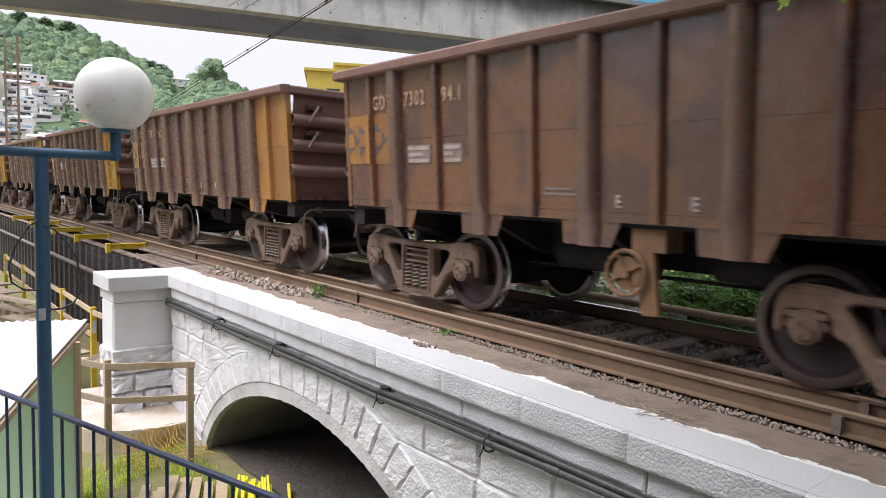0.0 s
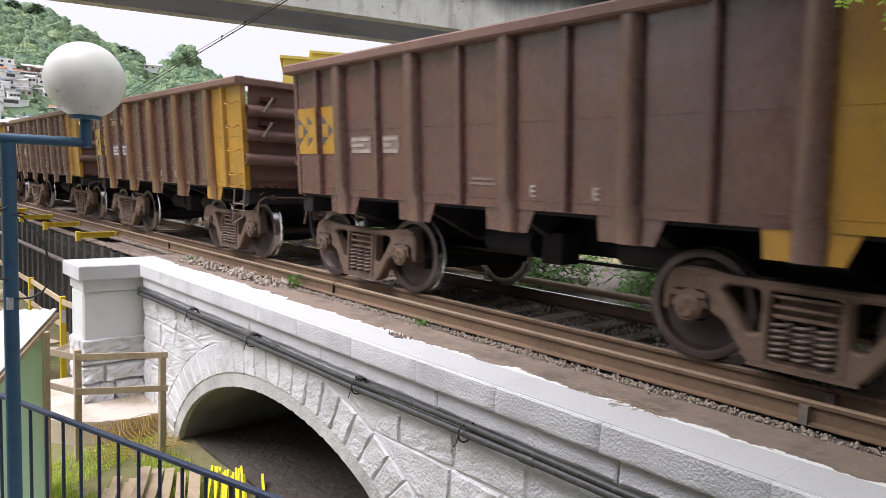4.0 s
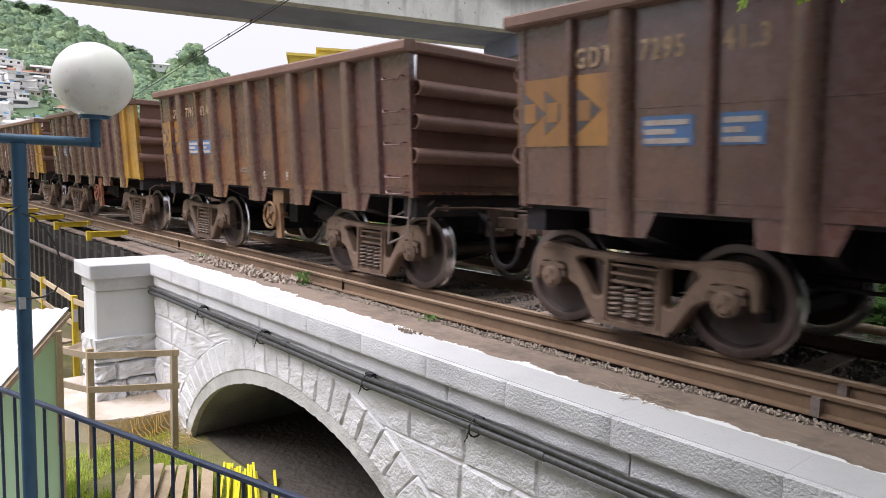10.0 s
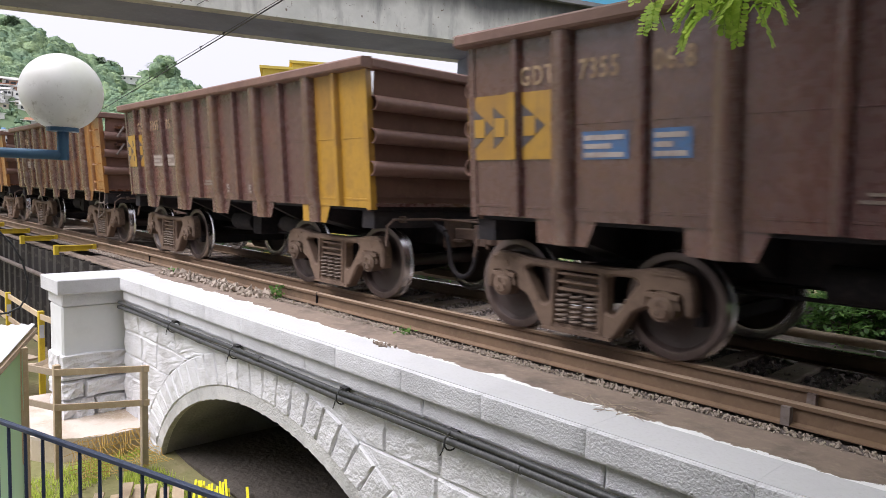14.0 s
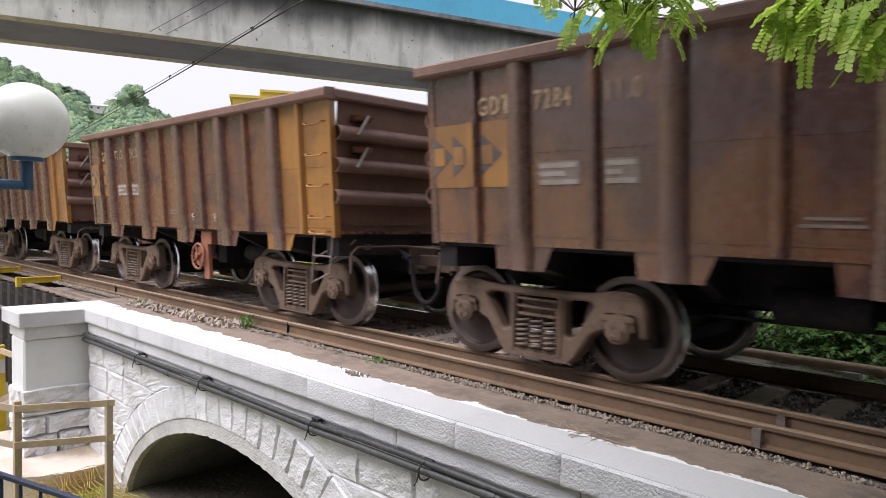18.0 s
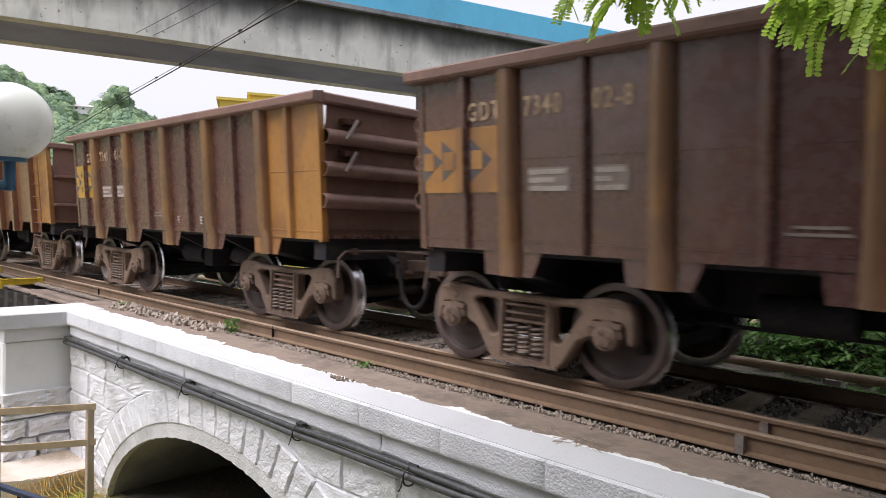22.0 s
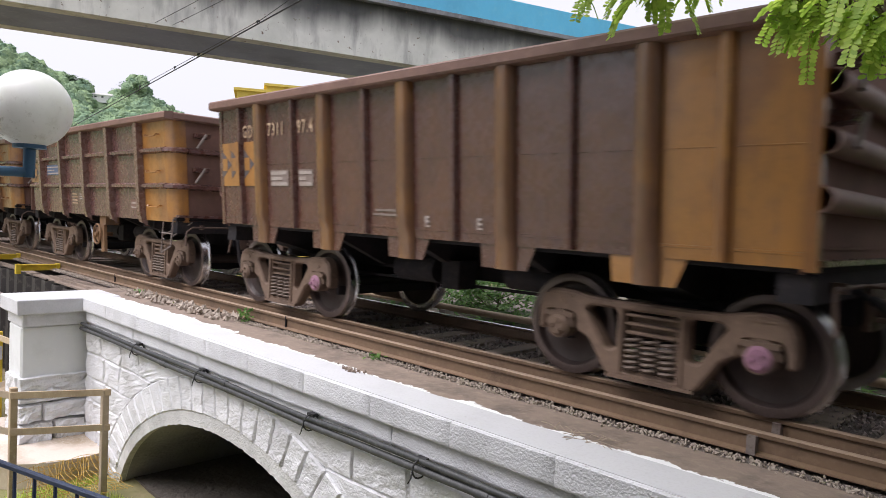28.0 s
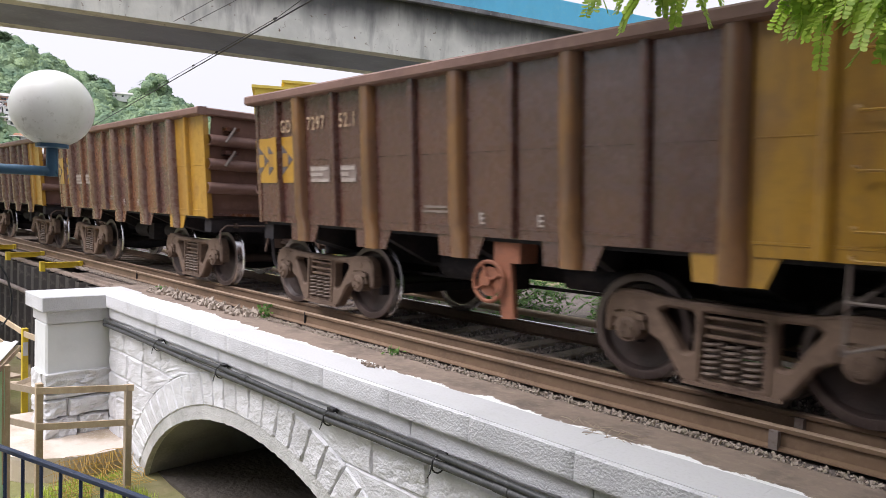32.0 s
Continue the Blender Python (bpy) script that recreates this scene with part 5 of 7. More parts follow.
for i, (x, y, h, sp, nl) in enumerate(((-6.0, 7.6, 5.6, 2.3, 17000), (-3.0, 6.6, 6.6, 2.6, 22000), (0.2, 7.4, 7.0, 2.8, 15000), (-4.6, 9.8, 7.4, 2.8, 14000), (3.2, 6.8, 6.0, 2.6, 6000), (-8.4, 9.6, 4.6, 2.0, 7000))):
    grow("tree", (x, y, -0.5), h, sp, nl, 0.135, 100 + i, "leafy green tree behind the track", M_LEAF, 0.13, 0.12, "tree", "trees behind the track")
for i in range(15):
    x = -20.5 + 1.6 * i + r_.uniform(-0.4, 0.4)
    near = x > -12
    grow("bush", (x, r_.uniform(3.9, 4.6), -0.55), 1.1 if near else 0.7, 1.15, 2600 if near else 1600, 0.105, 200 + i, "dense green bush beside the pipe", M_LEAF2, 0.03, 0.05, "bush", "bushes along the pipe")
for i in range(9):
    x = -6.6 + 1.25 * i
    grow("shrub", (x, 5.3 + 0.3 * (i % 2), -0.5), 2.5, 1.35, 3600, 0.125, 300 + i, "tall leafy shrub under the trees", M_LEAF, 0.05, 0.05, "shrub", "shrubs under the trees")


def pinnate(c, tw, base, d, length, size, r):
    """One feathery leaf: a thin stalk with paired leaflets."""
    d = d.normalized()
    side = d.cross(Vector((0, 0, 1)))
    side = side.normalized() if side.length > 0.05 else Vector((1, 0, 0))
    side = (side + Vector((0, 0, r.uniform(-0.5, 0.5)))).normalized()
    n = max(4, int(length / (size * 0.42)))
    p = Vector(base)
    prev = p.copy()
    for i in range(1, n + 1):
        f = i / n
        q = prev + (d + Vector((0, 0, -0.8 * f * f))).normalized() * (length / n)
        tw.rod(prev, q, 0.0018, 4)
        for k in (-1, 1):
            lf = (side * k + d * 0.35 + Vector((0, 0, r.uniform(-0.35, 0.1)))).normalized() * size * (1.0 - 0.35 * abs(f - 0.5)) * r.uniform(0.85, 1.1)
            wv = lf.cross(side.cross(d)).normalized() * size * 0.25
            c.add([q, q + lf * 0.35 + wv, q + lf * 0.8 + wv * 0.8, q + lf, q + lf * 0.8 - wv * 0.8, q + lf * 0.35 - wv], [(0, 1, 2, 3, 4, 5)])
        prev = q


BOUGHS = []


def build_near_tree():
    r = random.Random(77)
    t = thing("overhanging_tree", "tree with feathery bright green leaves hanging over the track side", "tree")
    trunk = Shape().rod((3.4, -3.4, GROUND - 0.1), (3.1, -3.3, 0.8), 0.18, 10, 0.15).rod((3.1, -3.3, 0.8), (1.6, -2.9, 4.4), 0.15, 10, 0.09)
    part("trunk", trunk, M_BARK, t, smooth=True)
    root = Vector((1.6, -2.9, 4.4))
    clusters = (
        [((-0.522, 0.809, 0.272), 2.65, 0.24), ((-0.483, 0.831, 0.282), 2.6, 0.22), ((-0.444, 0.859, 0.262), 2.65, 0.30), ((-0.423, 0.863, 0.274), 2.7, 0.24), ((-0.467, 0.848, 0.258), 2.6, 0.28), ((-0.549, 0.775, 0.318), 2.9, 0.18)],
        [((-0.307, 0.913, 0.276), 2.4, 0.26), ((-0.287, 0.922, 0.268), 2.4, 0.30), ((-0.258, 0.932, 0.262), 2.35, 0.32), ((-0.224, 0.943, 0.256), 2.3, 0.34), ((-0.186, 0.953, 0.250), 2.3, 0.36), ((-0.12, 0.962, 0.255), 2.3, 0.36)])
    for hubs in clusters:
        limb, c = Shape(), Shape()
        for v, dist, ln in hubs:
            h = EYE + Vector(v).normalized() * dist
            m1 = root.lerp(h, 0.6) + Vector((0, 0, 0.25))
            limb.rod(root, m1, 0.022, 6, 0.010).rod(m1, h + Vector((0, 0, 0.06)), 0.010, 6, 0.005).rod(h + Vector((0, 0, 0.06)), h, 0.005, 5, 0.003)
            for k in range(12):
                a = r.uniform(0, 6.28)
                d = Vector((math.cos(a) * 0.8, math.sin(a) * 0.6, r.uniform(-1.35, 0.0)))
                st = h + Vector((r.uniform(-0.09, 0.09), r.uniform(-0.10, 0.10), r.uniform(-0.01, 0.12)))
                limb.rod(h, st, 0.0022, 4)
                pinnate(c, c, st, d, r.uniform(0.6, 1.0) * ln * 0.66, 0.030, r)
        bough = part("bough", limb, M_BARK, t, "thin swaying bough", smooth=True)
        part("foliage", c, M_LEAF3, bough, "feathery bright green leaflets")
        BOUGHS.append(bough)
    # unseen upper crown, added overhead to shade the near wagons
    big, limb = Shape(), Shape()
    for k in range(64):
        h = Vector((r.uniform(-4.0, 4.6), r.uniform(-3.8, -0.9), r.uniform(5.2, 7.4)))
        if k % 3 == 0:
            limb.rod(root, h, 0.035, 5, 0.008)
        for _ in range(40):
            p = h + Vector((r.gauss(0, 0.5), r.gauss(0, 0.4), r.gauss(0, 0.25)))
            d = Vector((r.uniform(-1, 1), r.uniform(-1, 1), r.uniform(-0.8, 0.2))).normalized()
            sd = d.cross(Vector((0, 0, 1))).normalized()
            for i in range(4):
                for kk in (-1, 1):
                    q = p + d * (0.09 * i)
                    lf = (sd * kk + d * 0.4).normalized() * 0.16
                    wv = Vector((0, 0, 1)).cross(lf).normalized() * 0.045
                    big.add([q, q + lf * 0.5 + wv, q + lf, q + lf * 0.5 - wv], [(0, 1, 2, 3)])
    part("crown", big, M_LEAF3, t)
    part("branching", limb, M_BARK, t, smooth=True)


build_near_tree()


# ---- buildings beyond ----
def building(name, at, size, yaw, wall_m, label, rows=2, cols=3, roof_m=None, wins=True, step=0.0, group=""):
    b = thing(name, label, "building", pose(*at, 0, 0, yaw), group)
    sx, sy, h = size
    part("wall", Shape().box(-sx / 2, sx / 2, -sy / 2, sy / 2, -0.5, h), wall_m, b)
    part("roof", Shape().box(-sx / 2 - 0.25, sx / 2 + 0.25, -sy / 2 - 0.25, sy / 2 + 0.25, h, h + 0.22), roof_m or wall_m, b)
    if step:
        part("roof_block", Shape().box(-sx * 0.17, sx / 2, -sy / 2, sy / 2, h + 0.22, h + 0.22 + step), wall_m, b)
        part("roof_edge", Shape().box(-sx * 0.17 - 0.2, sx / 2 + 0.2, -sy / 2 - 0.2, sy / 2 + 0.2, h + 0.22 + step, h + 0.42 + step), roof_m or wall_m, b)
    if wins:
        wx, wz = sx / (cols + 0.6), h / rows
        for i in range(cols):
            for j in range(rows):
                x, z = -sx / 2 + wx * (i + 0.8), wz * (j + 0.5)
                part("window", Shape().box(x - wx * 0.2, x + wx * 0.2, -sy / 2 - 0.06, -sy / 2 + 0.05, z - wz * 0.12, z + wz * 0.2), M_WINDOW, b)
        part("window", Shape().box(sx / 2 - 0.05, sx / 2 + 0.06, -sy * 0.2, sy * 0.2, h * 0.55, h * 0.8), M_WINDOW, b)
    return b


def toward(v, dist):
    d = Vector(v).normalized()
    return EYE + d * dist


q = toward((-0.8385, 0.5155, 0), 62)
building("yellow_building", (q.x, q.y, GROUND), (7.0, 6.0, 13.7), 60, M_HOUSEYELLOW, "bright yellow flat-roofed building beyond the track", 3, 2, M_HOUSEYELLOW, True, 0.35)
q = toward((-0.75, 0.66, 0), 70)
building("white_building", (q.x, q.y, GROUND), (14.0, 8.0, 13.0), 48, HOUSE_PAINTS[0], "long white flat-roofed building beyond the bridge", 3, 5, HOUSE_PAINTS[2], True, 0.0)
q = toward((-0.46, 0.885, 0), 30)
building("white_house", (q.x, q.y, -0.5), (5.0, 5.0, 6.2), 27, HOUSE_PAINTS[0], "white house glimpsed through the trees", 2, 2, M_ROOFTILE)


def hill_crest(k):
    """Tangent of the skyline's elevation for a direction k sideways per metre ahead."""
    pts = ((-1.5, 0.10), (-0.6, 0.16), (-0.1, 0.20), (0.12, 0.197), (0.19, 0.191), (0.226, 0.182), (0.26, 0.167), (0.29, 0.153), (0.315, 0.149), (0.335, 0.138), (0.36, 0.141), (0.40, 0.141), (0.43, 0.129), (0.5, 0.104), (0.55, 0.095), (0.8, 0.06), (1.4, 0.03), (4, 0.02))
    for (a, ha), (b, hb) in zip(pts, pts[1:]):
        if a <= k <= b:
            return ha + (hb - ha) * (k - a) / (b - a)
    return 0.02


def hill_point(k, f):
    """A place on the hillside: f from 0 at its foot to 1 at the crest, over 1 behind it."""
    d = polar_dir(k)
    dist = 380 + 240 * f
    hgt = hill_crest(k) * 620 * (max(0.0, min(f, 1.0)) ** 1.15 if f <= 1 else 1 - 0.5 * (f - 1))
    p = EYE + d * dist
    bumpy = 5.0 * noise.fractal(Vector((p.x * 0.012, p.y * 0.012, 1)), 0.8, 2.0, 4) * min(1, 3 * f)
    return Vector((p.x, p.y, GROUND - 1 + hgt + bumpy))


def build_hill():
    s = Shape()
    ks = [-1.4 + 0.03 * i for i in range(100)]
    fs = [0.0, 0.08, 0.16, 0.24, 0.32, 0.4, 0.48, 0.56, 0.64, 0.72, 0.8, 0.88, 0.94, 1.0, 1.1, 1.5]
    s.v = [tuple(hill_point(k, f)) for k in ks for f in fs]
    w_ = len(fs)
    s.f = [(i * w_ + j, i * w_ + j + 1, (i + 1) * w_ + j + 1, (i + 1) * w_ + j) for i in range(len(ks) - 1) for j in range(w_ - 1)]
    tagged(part("hillside", s, M_HILL, smooth=True), "steep forested hillside in the distance", "hill", kind="structure")
    r = random.Random(11)
    c = Shape()
    nu, nv = 11, 7
    for step in range(4640):
        k, f = r.uniform(0.06, 0.55), r.uniform(0.2, 1.02)
        if step >= 4600:
            # the tall stand on the crest
            k, f = 0.386 + r.gauss(0, 0.011), r.uniform(0.96, 1.0)
        p = hill_point(k, f)
        if step >= 4600:
            p.z += r.uniform(0, 17) * max(0.0, 1 - ((k - 0.386) / 0.026) ** 2)
        if step < 4600 and (f < 0.60 and k < 0.275 and r.random() < 0.72) or (f > 0.80 and 0.325 < k < 0.352):
            continue
        big = r.uniform(2.6, 5.6) * (0.45 if f < 0.60 and k < 0.275 else 1.0)
        tall = big * r.uniform(0.8, 1.25)
        base, off = len(c.v), Vector((r.uniform(0, 90), r.uniform(0, 90), 0))
        for b in range(nv + 1):
            lat = -0.9 + (math.pi / 2 + 0.9) * b / nv
            for a in range(nu):
                d = Vector((math.cos(lat) * math.cos(6.2832 * a / nu), math.cos(lat) * math.sin(6.2832 * a / nu), math.sin(lat)))
                q = 1 + 0.42 * noise.noise(d * 1.7 + off) + 0.20 * noise.noise(d * 3.6 + off)
                c.v.append((p.x + d.x * big * q, p.y + d.y * big * q, p.z + 0.35 * tall + d.z * tall * q))
        c.f += [(base + b * nu + a, base + b * nu + (a + 1) % nu, base + (b + 1) * nu + (a + 1) % nu, base + (b + 1) * nu + a) for b in range(nv) for a in range(nu)]
        for _ in range(38):
            u = Vector((r.gauss(0, 1), r.gauss(0, 1), r.gauss(0.35, 0.8))).normalized()
            o = p + Vector((0, 0, 0.35 * tall)) + Vector((u.x * big, u.y * big, u.z * tall)) * r.uniform(0.9, 1.18)
            z = r.uniform(0.05, 0.15) * big
            n1 = Vector((r.uniform(-1, 1), r.uniform(-1, 1), r.uniform(-1, 1))).normalized()
            n2 = n1.orthogonal().normalized()
            n3 = n1.cross(n2)
            c.add([o + n2 * z, o + n3 * z * 0.8, o - n2 * z, o - n3 * z * 0.9], [(0, 1, 2, 3)])
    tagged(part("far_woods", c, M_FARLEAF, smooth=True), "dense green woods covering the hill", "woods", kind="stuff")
    # single trees on the skyline
    for i, (k, hgt) in enumerate(((0.385, 22), (0.145, 13), (0.175, 12), (0.20, 12), (0.30, 11), (0.315, 10))):
        p = hill_point(k, 0.98)
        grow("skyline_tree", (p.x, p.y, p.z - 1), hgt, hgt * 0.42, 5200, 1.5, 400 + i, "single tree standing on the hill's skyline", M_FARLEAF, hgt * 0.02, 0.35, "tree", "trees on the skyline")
    # houses on the slope
    for i in range(82):
        k, f = r.uniform(0.10, 0.265), r.uniform(0.12, 0.62)
        if i == 81:
            k, f = 0.340, 0.965
        p = hill_point(k, f)
        yaw = math.degrees(math.atan2(p.y - EYE.y, p.x - EYE.x)) - 90 + r.uniform(-22, 22)
        hillside_house((p.x, p.y, p.z - (1.5 if i < 81 else -1.0)), yaw, r if i < 81 else random.Random(5))


def hillside_house(at, yaw, r):
    """A stacked flat-roofed house: storeys set back on one another, verandas as dark shade panels, slabs and a water
    tank.
    """
    b = thing("hillside_house", "white flat-roofed house stacked on the hillside", "building", pose(*at, 0, 0, yaw), "houses on the hillside")
    pm = r.choices(HOUSE_PAINTS, (9, 2.5, 1.2, 0.6, 0.9))[0]
    w, z = r.uniform(9, 19), -2.0
    for k in range(r.choice((1, 2, 2, 3))):
        h = r.uniform(3.0, 3.8) + (2.0 if k == 0 else 0)
        x0, x1 = -w / 2 + (r.uniform(0, 0.3) * w if k else 0), w / 2 - (r.uniform(0, 0.3) * w if k else 0)
        part("wall", Shape().box(x0, x1, -3.5 + 1.2 * k, 4.5, z, z + h), pm, b)
        part("slab", Shape().box(x0 - 0.5, x1 + 0.5, -4.6 + 1.2 * k, 4.8, z + h, z + h + 0.35), HOUSE_PAINTS[r.choice((0, 0, 2))], b)
        if r.random() < 0.55:
            a = x0 + (x1 - x0) * r.uniform(0.05, 0.4)
            # a flat dark panel paints in the shade of an open porch
            part("veranda_shade", Shape().box(a, a + (x1 - x0) * r.uniform(0.3, 0.5), -3.56 + 1.2 * k, -3.4 + 1.2 * k, z + h - 2.1, z + h - 0.3), M_WINDOW, b, "dark panel put in for porch shade")
        else:
            for q in range(r.choice((2, 3))):
                a = x0 + (x1 - x0) * (q + 0.6) / 3.4
                part("window", Shape().box(a, a + 1.5, -3.56 + 1.2 * k, -3.4 + 1.2 * k, z + h - 2.0, z + h - 0.7), M_WINDOW, b)
        z += h + 0.35
    if r.random() < 0.5:
        part("roof", Shape().prism([(-4.4, z), (4.9, z), (0.2, z + 1.7)], -w / 2 + 1, w / 2 - 1, "x"), M_ROOFTILE if r.random() < 0.2 else HOUSE_PAINTS[2], b, "low pitched roof")
    else:
        part("water_tank", Shape().lathe([(z, 0.0), (z, 1.0), (z + 1.2, 1.1), (z + 1.3, 0.0)], "z", 12, (r.uniform(-2, 2), 1, 0)), HOUSE_PAINTS[3], b)


build_hill()


# ---- the train ----
PITCH, TRACK_Y, WHEEL_R, BOGIE, BOGIE_R = 9.95, 0.835, 0.48, 2.76, -3.02
SILL, TOP, HALF = 1.20, 2.97, 4.11
CACHE = {}


def cached(key, make, **kw):
    if key not in CACHE:
        CACHE[key] = make().mesh(key, **kw)
    return CACHE[key]


def side_y(z):
    """The camera-side sheet leans out towards the top."""
    return -(1.425 + 0.135 * (z - SILL) / (TOP - SILL))


def side_slab(x0, x1, z0, z1, proud=0.0, thick=0.012):
    return Shape().prism([(side_y(z0) - proud, z0), (side_y(z1) - proud, z1), (side_y(z1) - proud + thick, z1), (side_y(z0) - proud + thick, z0)], x0, x1, "x")


def panel_shape(x0, x1):
    """A side sheet with a weld bead half-way up and a lapped sill strip."""
    steps = [(SILL, 0.004), (1.29, 0.004), (1.292, 0.009), (1.312, 0.009), (1.314, 0.0), (2.044, 0.0), (2.046, 0.005), (2.054, 0.005), (2.056, 0.0), (TOP - 0.05, 0.0)]
    outline = [(side_y(z) - p, z) for z, p in steps] + [(side_y(TOP - 0.05) + 0.012, TOP - 0.05), (side_y(SILL) + 0.012, SILL)]
    return Shape().prism(outline, x0, x1, "x")


def rib_shape(x, wide):
    """A pressed rib with a rounded back, standing off the side sheet."""
    b, d, low = (0.112, 0.105, 0.97) if wide else (0.060, 0.072, SILL + 0.01)
    prof = ((-1, 0), (-0.93, 0.42), (-0.74, 0.80), (-0.45, 0.98), (0.45, 0.98), (0.74, 0.80), (0.93, 0.42), (1, 0)) if wide else ((-1, 0), (-0.88, 0.48), (-0.58, 0.86), (0, 1), (0.58, 0.86), (0.88, 0.48), (1, 0))
    s = Shape()
    top = TOP - 0.055
    zs = [low, 1.22, 1.33, top] if wide else [low, top]
    n = len(prof)
    for z in zs:
        k, w = (0.6, 1.12) if wide and z < 1.3 else (1.0, 1.0)
        s.v += [(x + b * w * u, side_y(z) - d * k * h, z) for u, h in prof]
    for i in range(len(zs) - 1):
        for j in range(n - 1):
            s.f.append((n * i + j, n * i + j + 1, n * (i + 1) + j + 1, n * (i + 1) + j))
    e = n * (len(zs) - 1)
    s.f += [tuple(range(n - 1, -1, -1)), tuple(e + j for j in range(n))]
    return s


def skirt_shape(x, left, right):
    y = side_y(1.1)
    return Shape().prism([(x - left, SILL + 0.02), (x + right + 0.10, SILL + 0.02), (x + right, 0.972), (x - left + 0.03, 0.972)], y + 0.001, y + 0.013)


def wheel_shape():
    return Shape().lathe([(-0.10, 0.0), (-0.10, 0.115), (-0.055, 0.135), (-0.012, 0.20), (0.006, 0.30), (-0.004, 0.375), (-0.052, 0.402)], "y", 40)


def wheel_back_shape():
    return Shape().lathe([(0.068, 0.400), (0.035, 0.38), (0.028, 0.2), (0.08, 0.12), (0.08, 0.0)], "y", 32)


def rim_face_shape():
    return Shape().lathe([(-0.052, 0.402), (-0.066, 0.408), (-0.070, 0.472), (-0.066, 0.4785)], "y", 40)


def tread_shape():
    return Shape().lathe([(-0.066, 0.4785), (-0.060, WHEEL_R), (0.03, WHEEL_R + 0.003), (0.045, 0.505), (0.066, 0.505), (0.072, 0.48), (0.068, 0.400)], "y", 40)


def axle_shape():
    return Shape().rod((0, -1.1, 0), (0, 1.1, 0), 0.082, 14)


def cap_shape():
    s = Shape().lathe([(0.04, 0.0), (0.04, 0.105), (-0.05, 0.105), (-0.062, 0.09), (-0.075, 0.08), (-0.075, 0.0)], "y", 16)
    for k in range(3):
        a = 2.094 * k
        s.rod((0.048 * math.cos(a), -0.07, 0.048 * math.sin(a)), (0.048 * math.cos(a), -0.098, 0.048 * math.sin(a)), 0.019, 6)
    return s


def cast_plate(outer, holes, y0, y1, soft):
    """A casting cut to an outline with openings; its front edges are rounded off by soft."""
    loops = [outer] + holes
    s = Shape()
    rings = []
    for loop in loops:
        n = len(loop)
        area = sum(loop[i][0] * loop[(i + 1) % n][1] - loop[(i + 1) % n][0] * loop[i][1] for i in range(n))
        turn = (1 if area > 0 else -1) * (1 if loop is outer else -1)
        inner = []
        for i in range(n):
            a, b, c = Vector(loop[i - 1]), Vector(loop[i]), Vector(loop[(i + 1) % n])
            t = ((b - a).normalized() + (c - b).normalized()).normalized()
            inner.append((b.x - t.y * soft * turn, b.y + t.x * soft * turn))
        base = len(s.v)
        s.v += [(x, y0, z) for x, z in inner] + [(x, y0 + soft, z) for x, z in loop] + [(x, y1, z) for x, z in loop]
        rings.append((base, n, inner, loop))
        for k in (0, 1):
            s.f += [(base + k * n + i, base + k * n + (i + 1) % n, base + (k + 1) * n + (i + 1) % n, base + (k + 1) * n + i) for i in range(n)]
    for level in (0, 2):
        index = [base + level * n + i for base, n, _, _ in rings for i in range(n)]
        tris = tessellate_polygon([[Vector((x, z, 0)) for x, z in (inner if level == 0 else loop)] for _, _, inner, loop in rings])
        s.f += [tuple(index[i] for i in t) for t in tris]
    return s


def rounded(points, r, n=3):
    """A polygon with its corners cut to arcs."""
    out_ = []
    m = len(points)
    for i in range(m):
        a, b, c = Vector(points[i - 1]), Vector(points[i]), Vector(points[(i + 1) % m])
        k = min(r, 0.45 * (a - b).length, 0.45 * (c - b).length)
        p, q = b + (a - b).normalized() * k, b + (c - b).normalized() * k
        for j in range(n + 1):
            t = j / n
            out_.append(tuple(p * (1 - t) ** 2 + b * 2 * t * (1 - t) + q * t * t))
    return out_


def frame_shape():
    """Cast bogie side frame with a spring opening, two windows and pedestal jaws, its outer face towards -Y at y = 0."""
    half = [(0.40, 0.775), (0.62, 0.785), (0.80, 0.82), (1.02, 0.825), (1.13, 0.765), (1.175, 0.65), (1.175, 0.43), (1.115, 0.415), (1.075, 0.61), (0.765, 0.61), (0.745, 0.46), (0.70, 0.435), (0.615, 0.40), (0.43, 0.125), (0.34, 0.085)]
    outer = rounded(half + [(-x, z) for x, z in reversed(half)], 0.05)
    window = [(0.32, 0.70), (0.60, 0.705), (0.655, 0.665), (0.42, 0.335), (0.33, 0.35)]
    holes = [rounded([(-0.245, 0.70), (0.245, 0.70), (0.245, 0.165), (-0.245, 0.165)], 0.03), rounded(window, 0.06), rounded([(-x, z) for x, z in reversed(window)], 0.06)]
    s = cast_plate(outer, holes, 0.0, 0.14, 0.022)
    for k in (-1, 1):
        # raised lips round the pedestal and along the spring opening
        s.prism([(k * 0.30, 0.72), (k * 0.262, 0.72), (k * 0.262, 0.15), (k * 0.30, 0.15)], -0.018, 0.02)
        s.prism([(k * 1.10, 0.775), (k * 0.78, 0.775), (k * 0.78, 0.758), (k * 1.10, 0.758)], -0.012, 0.02)
        s.rod((k * 0.91, -0.008, 0.70), (k * 0.91, 0.02, 0.70), 0.035, 8)
    s.box(-0.40, 0.40, -0.014, 0.02, 0.095, 0.125)
    return s


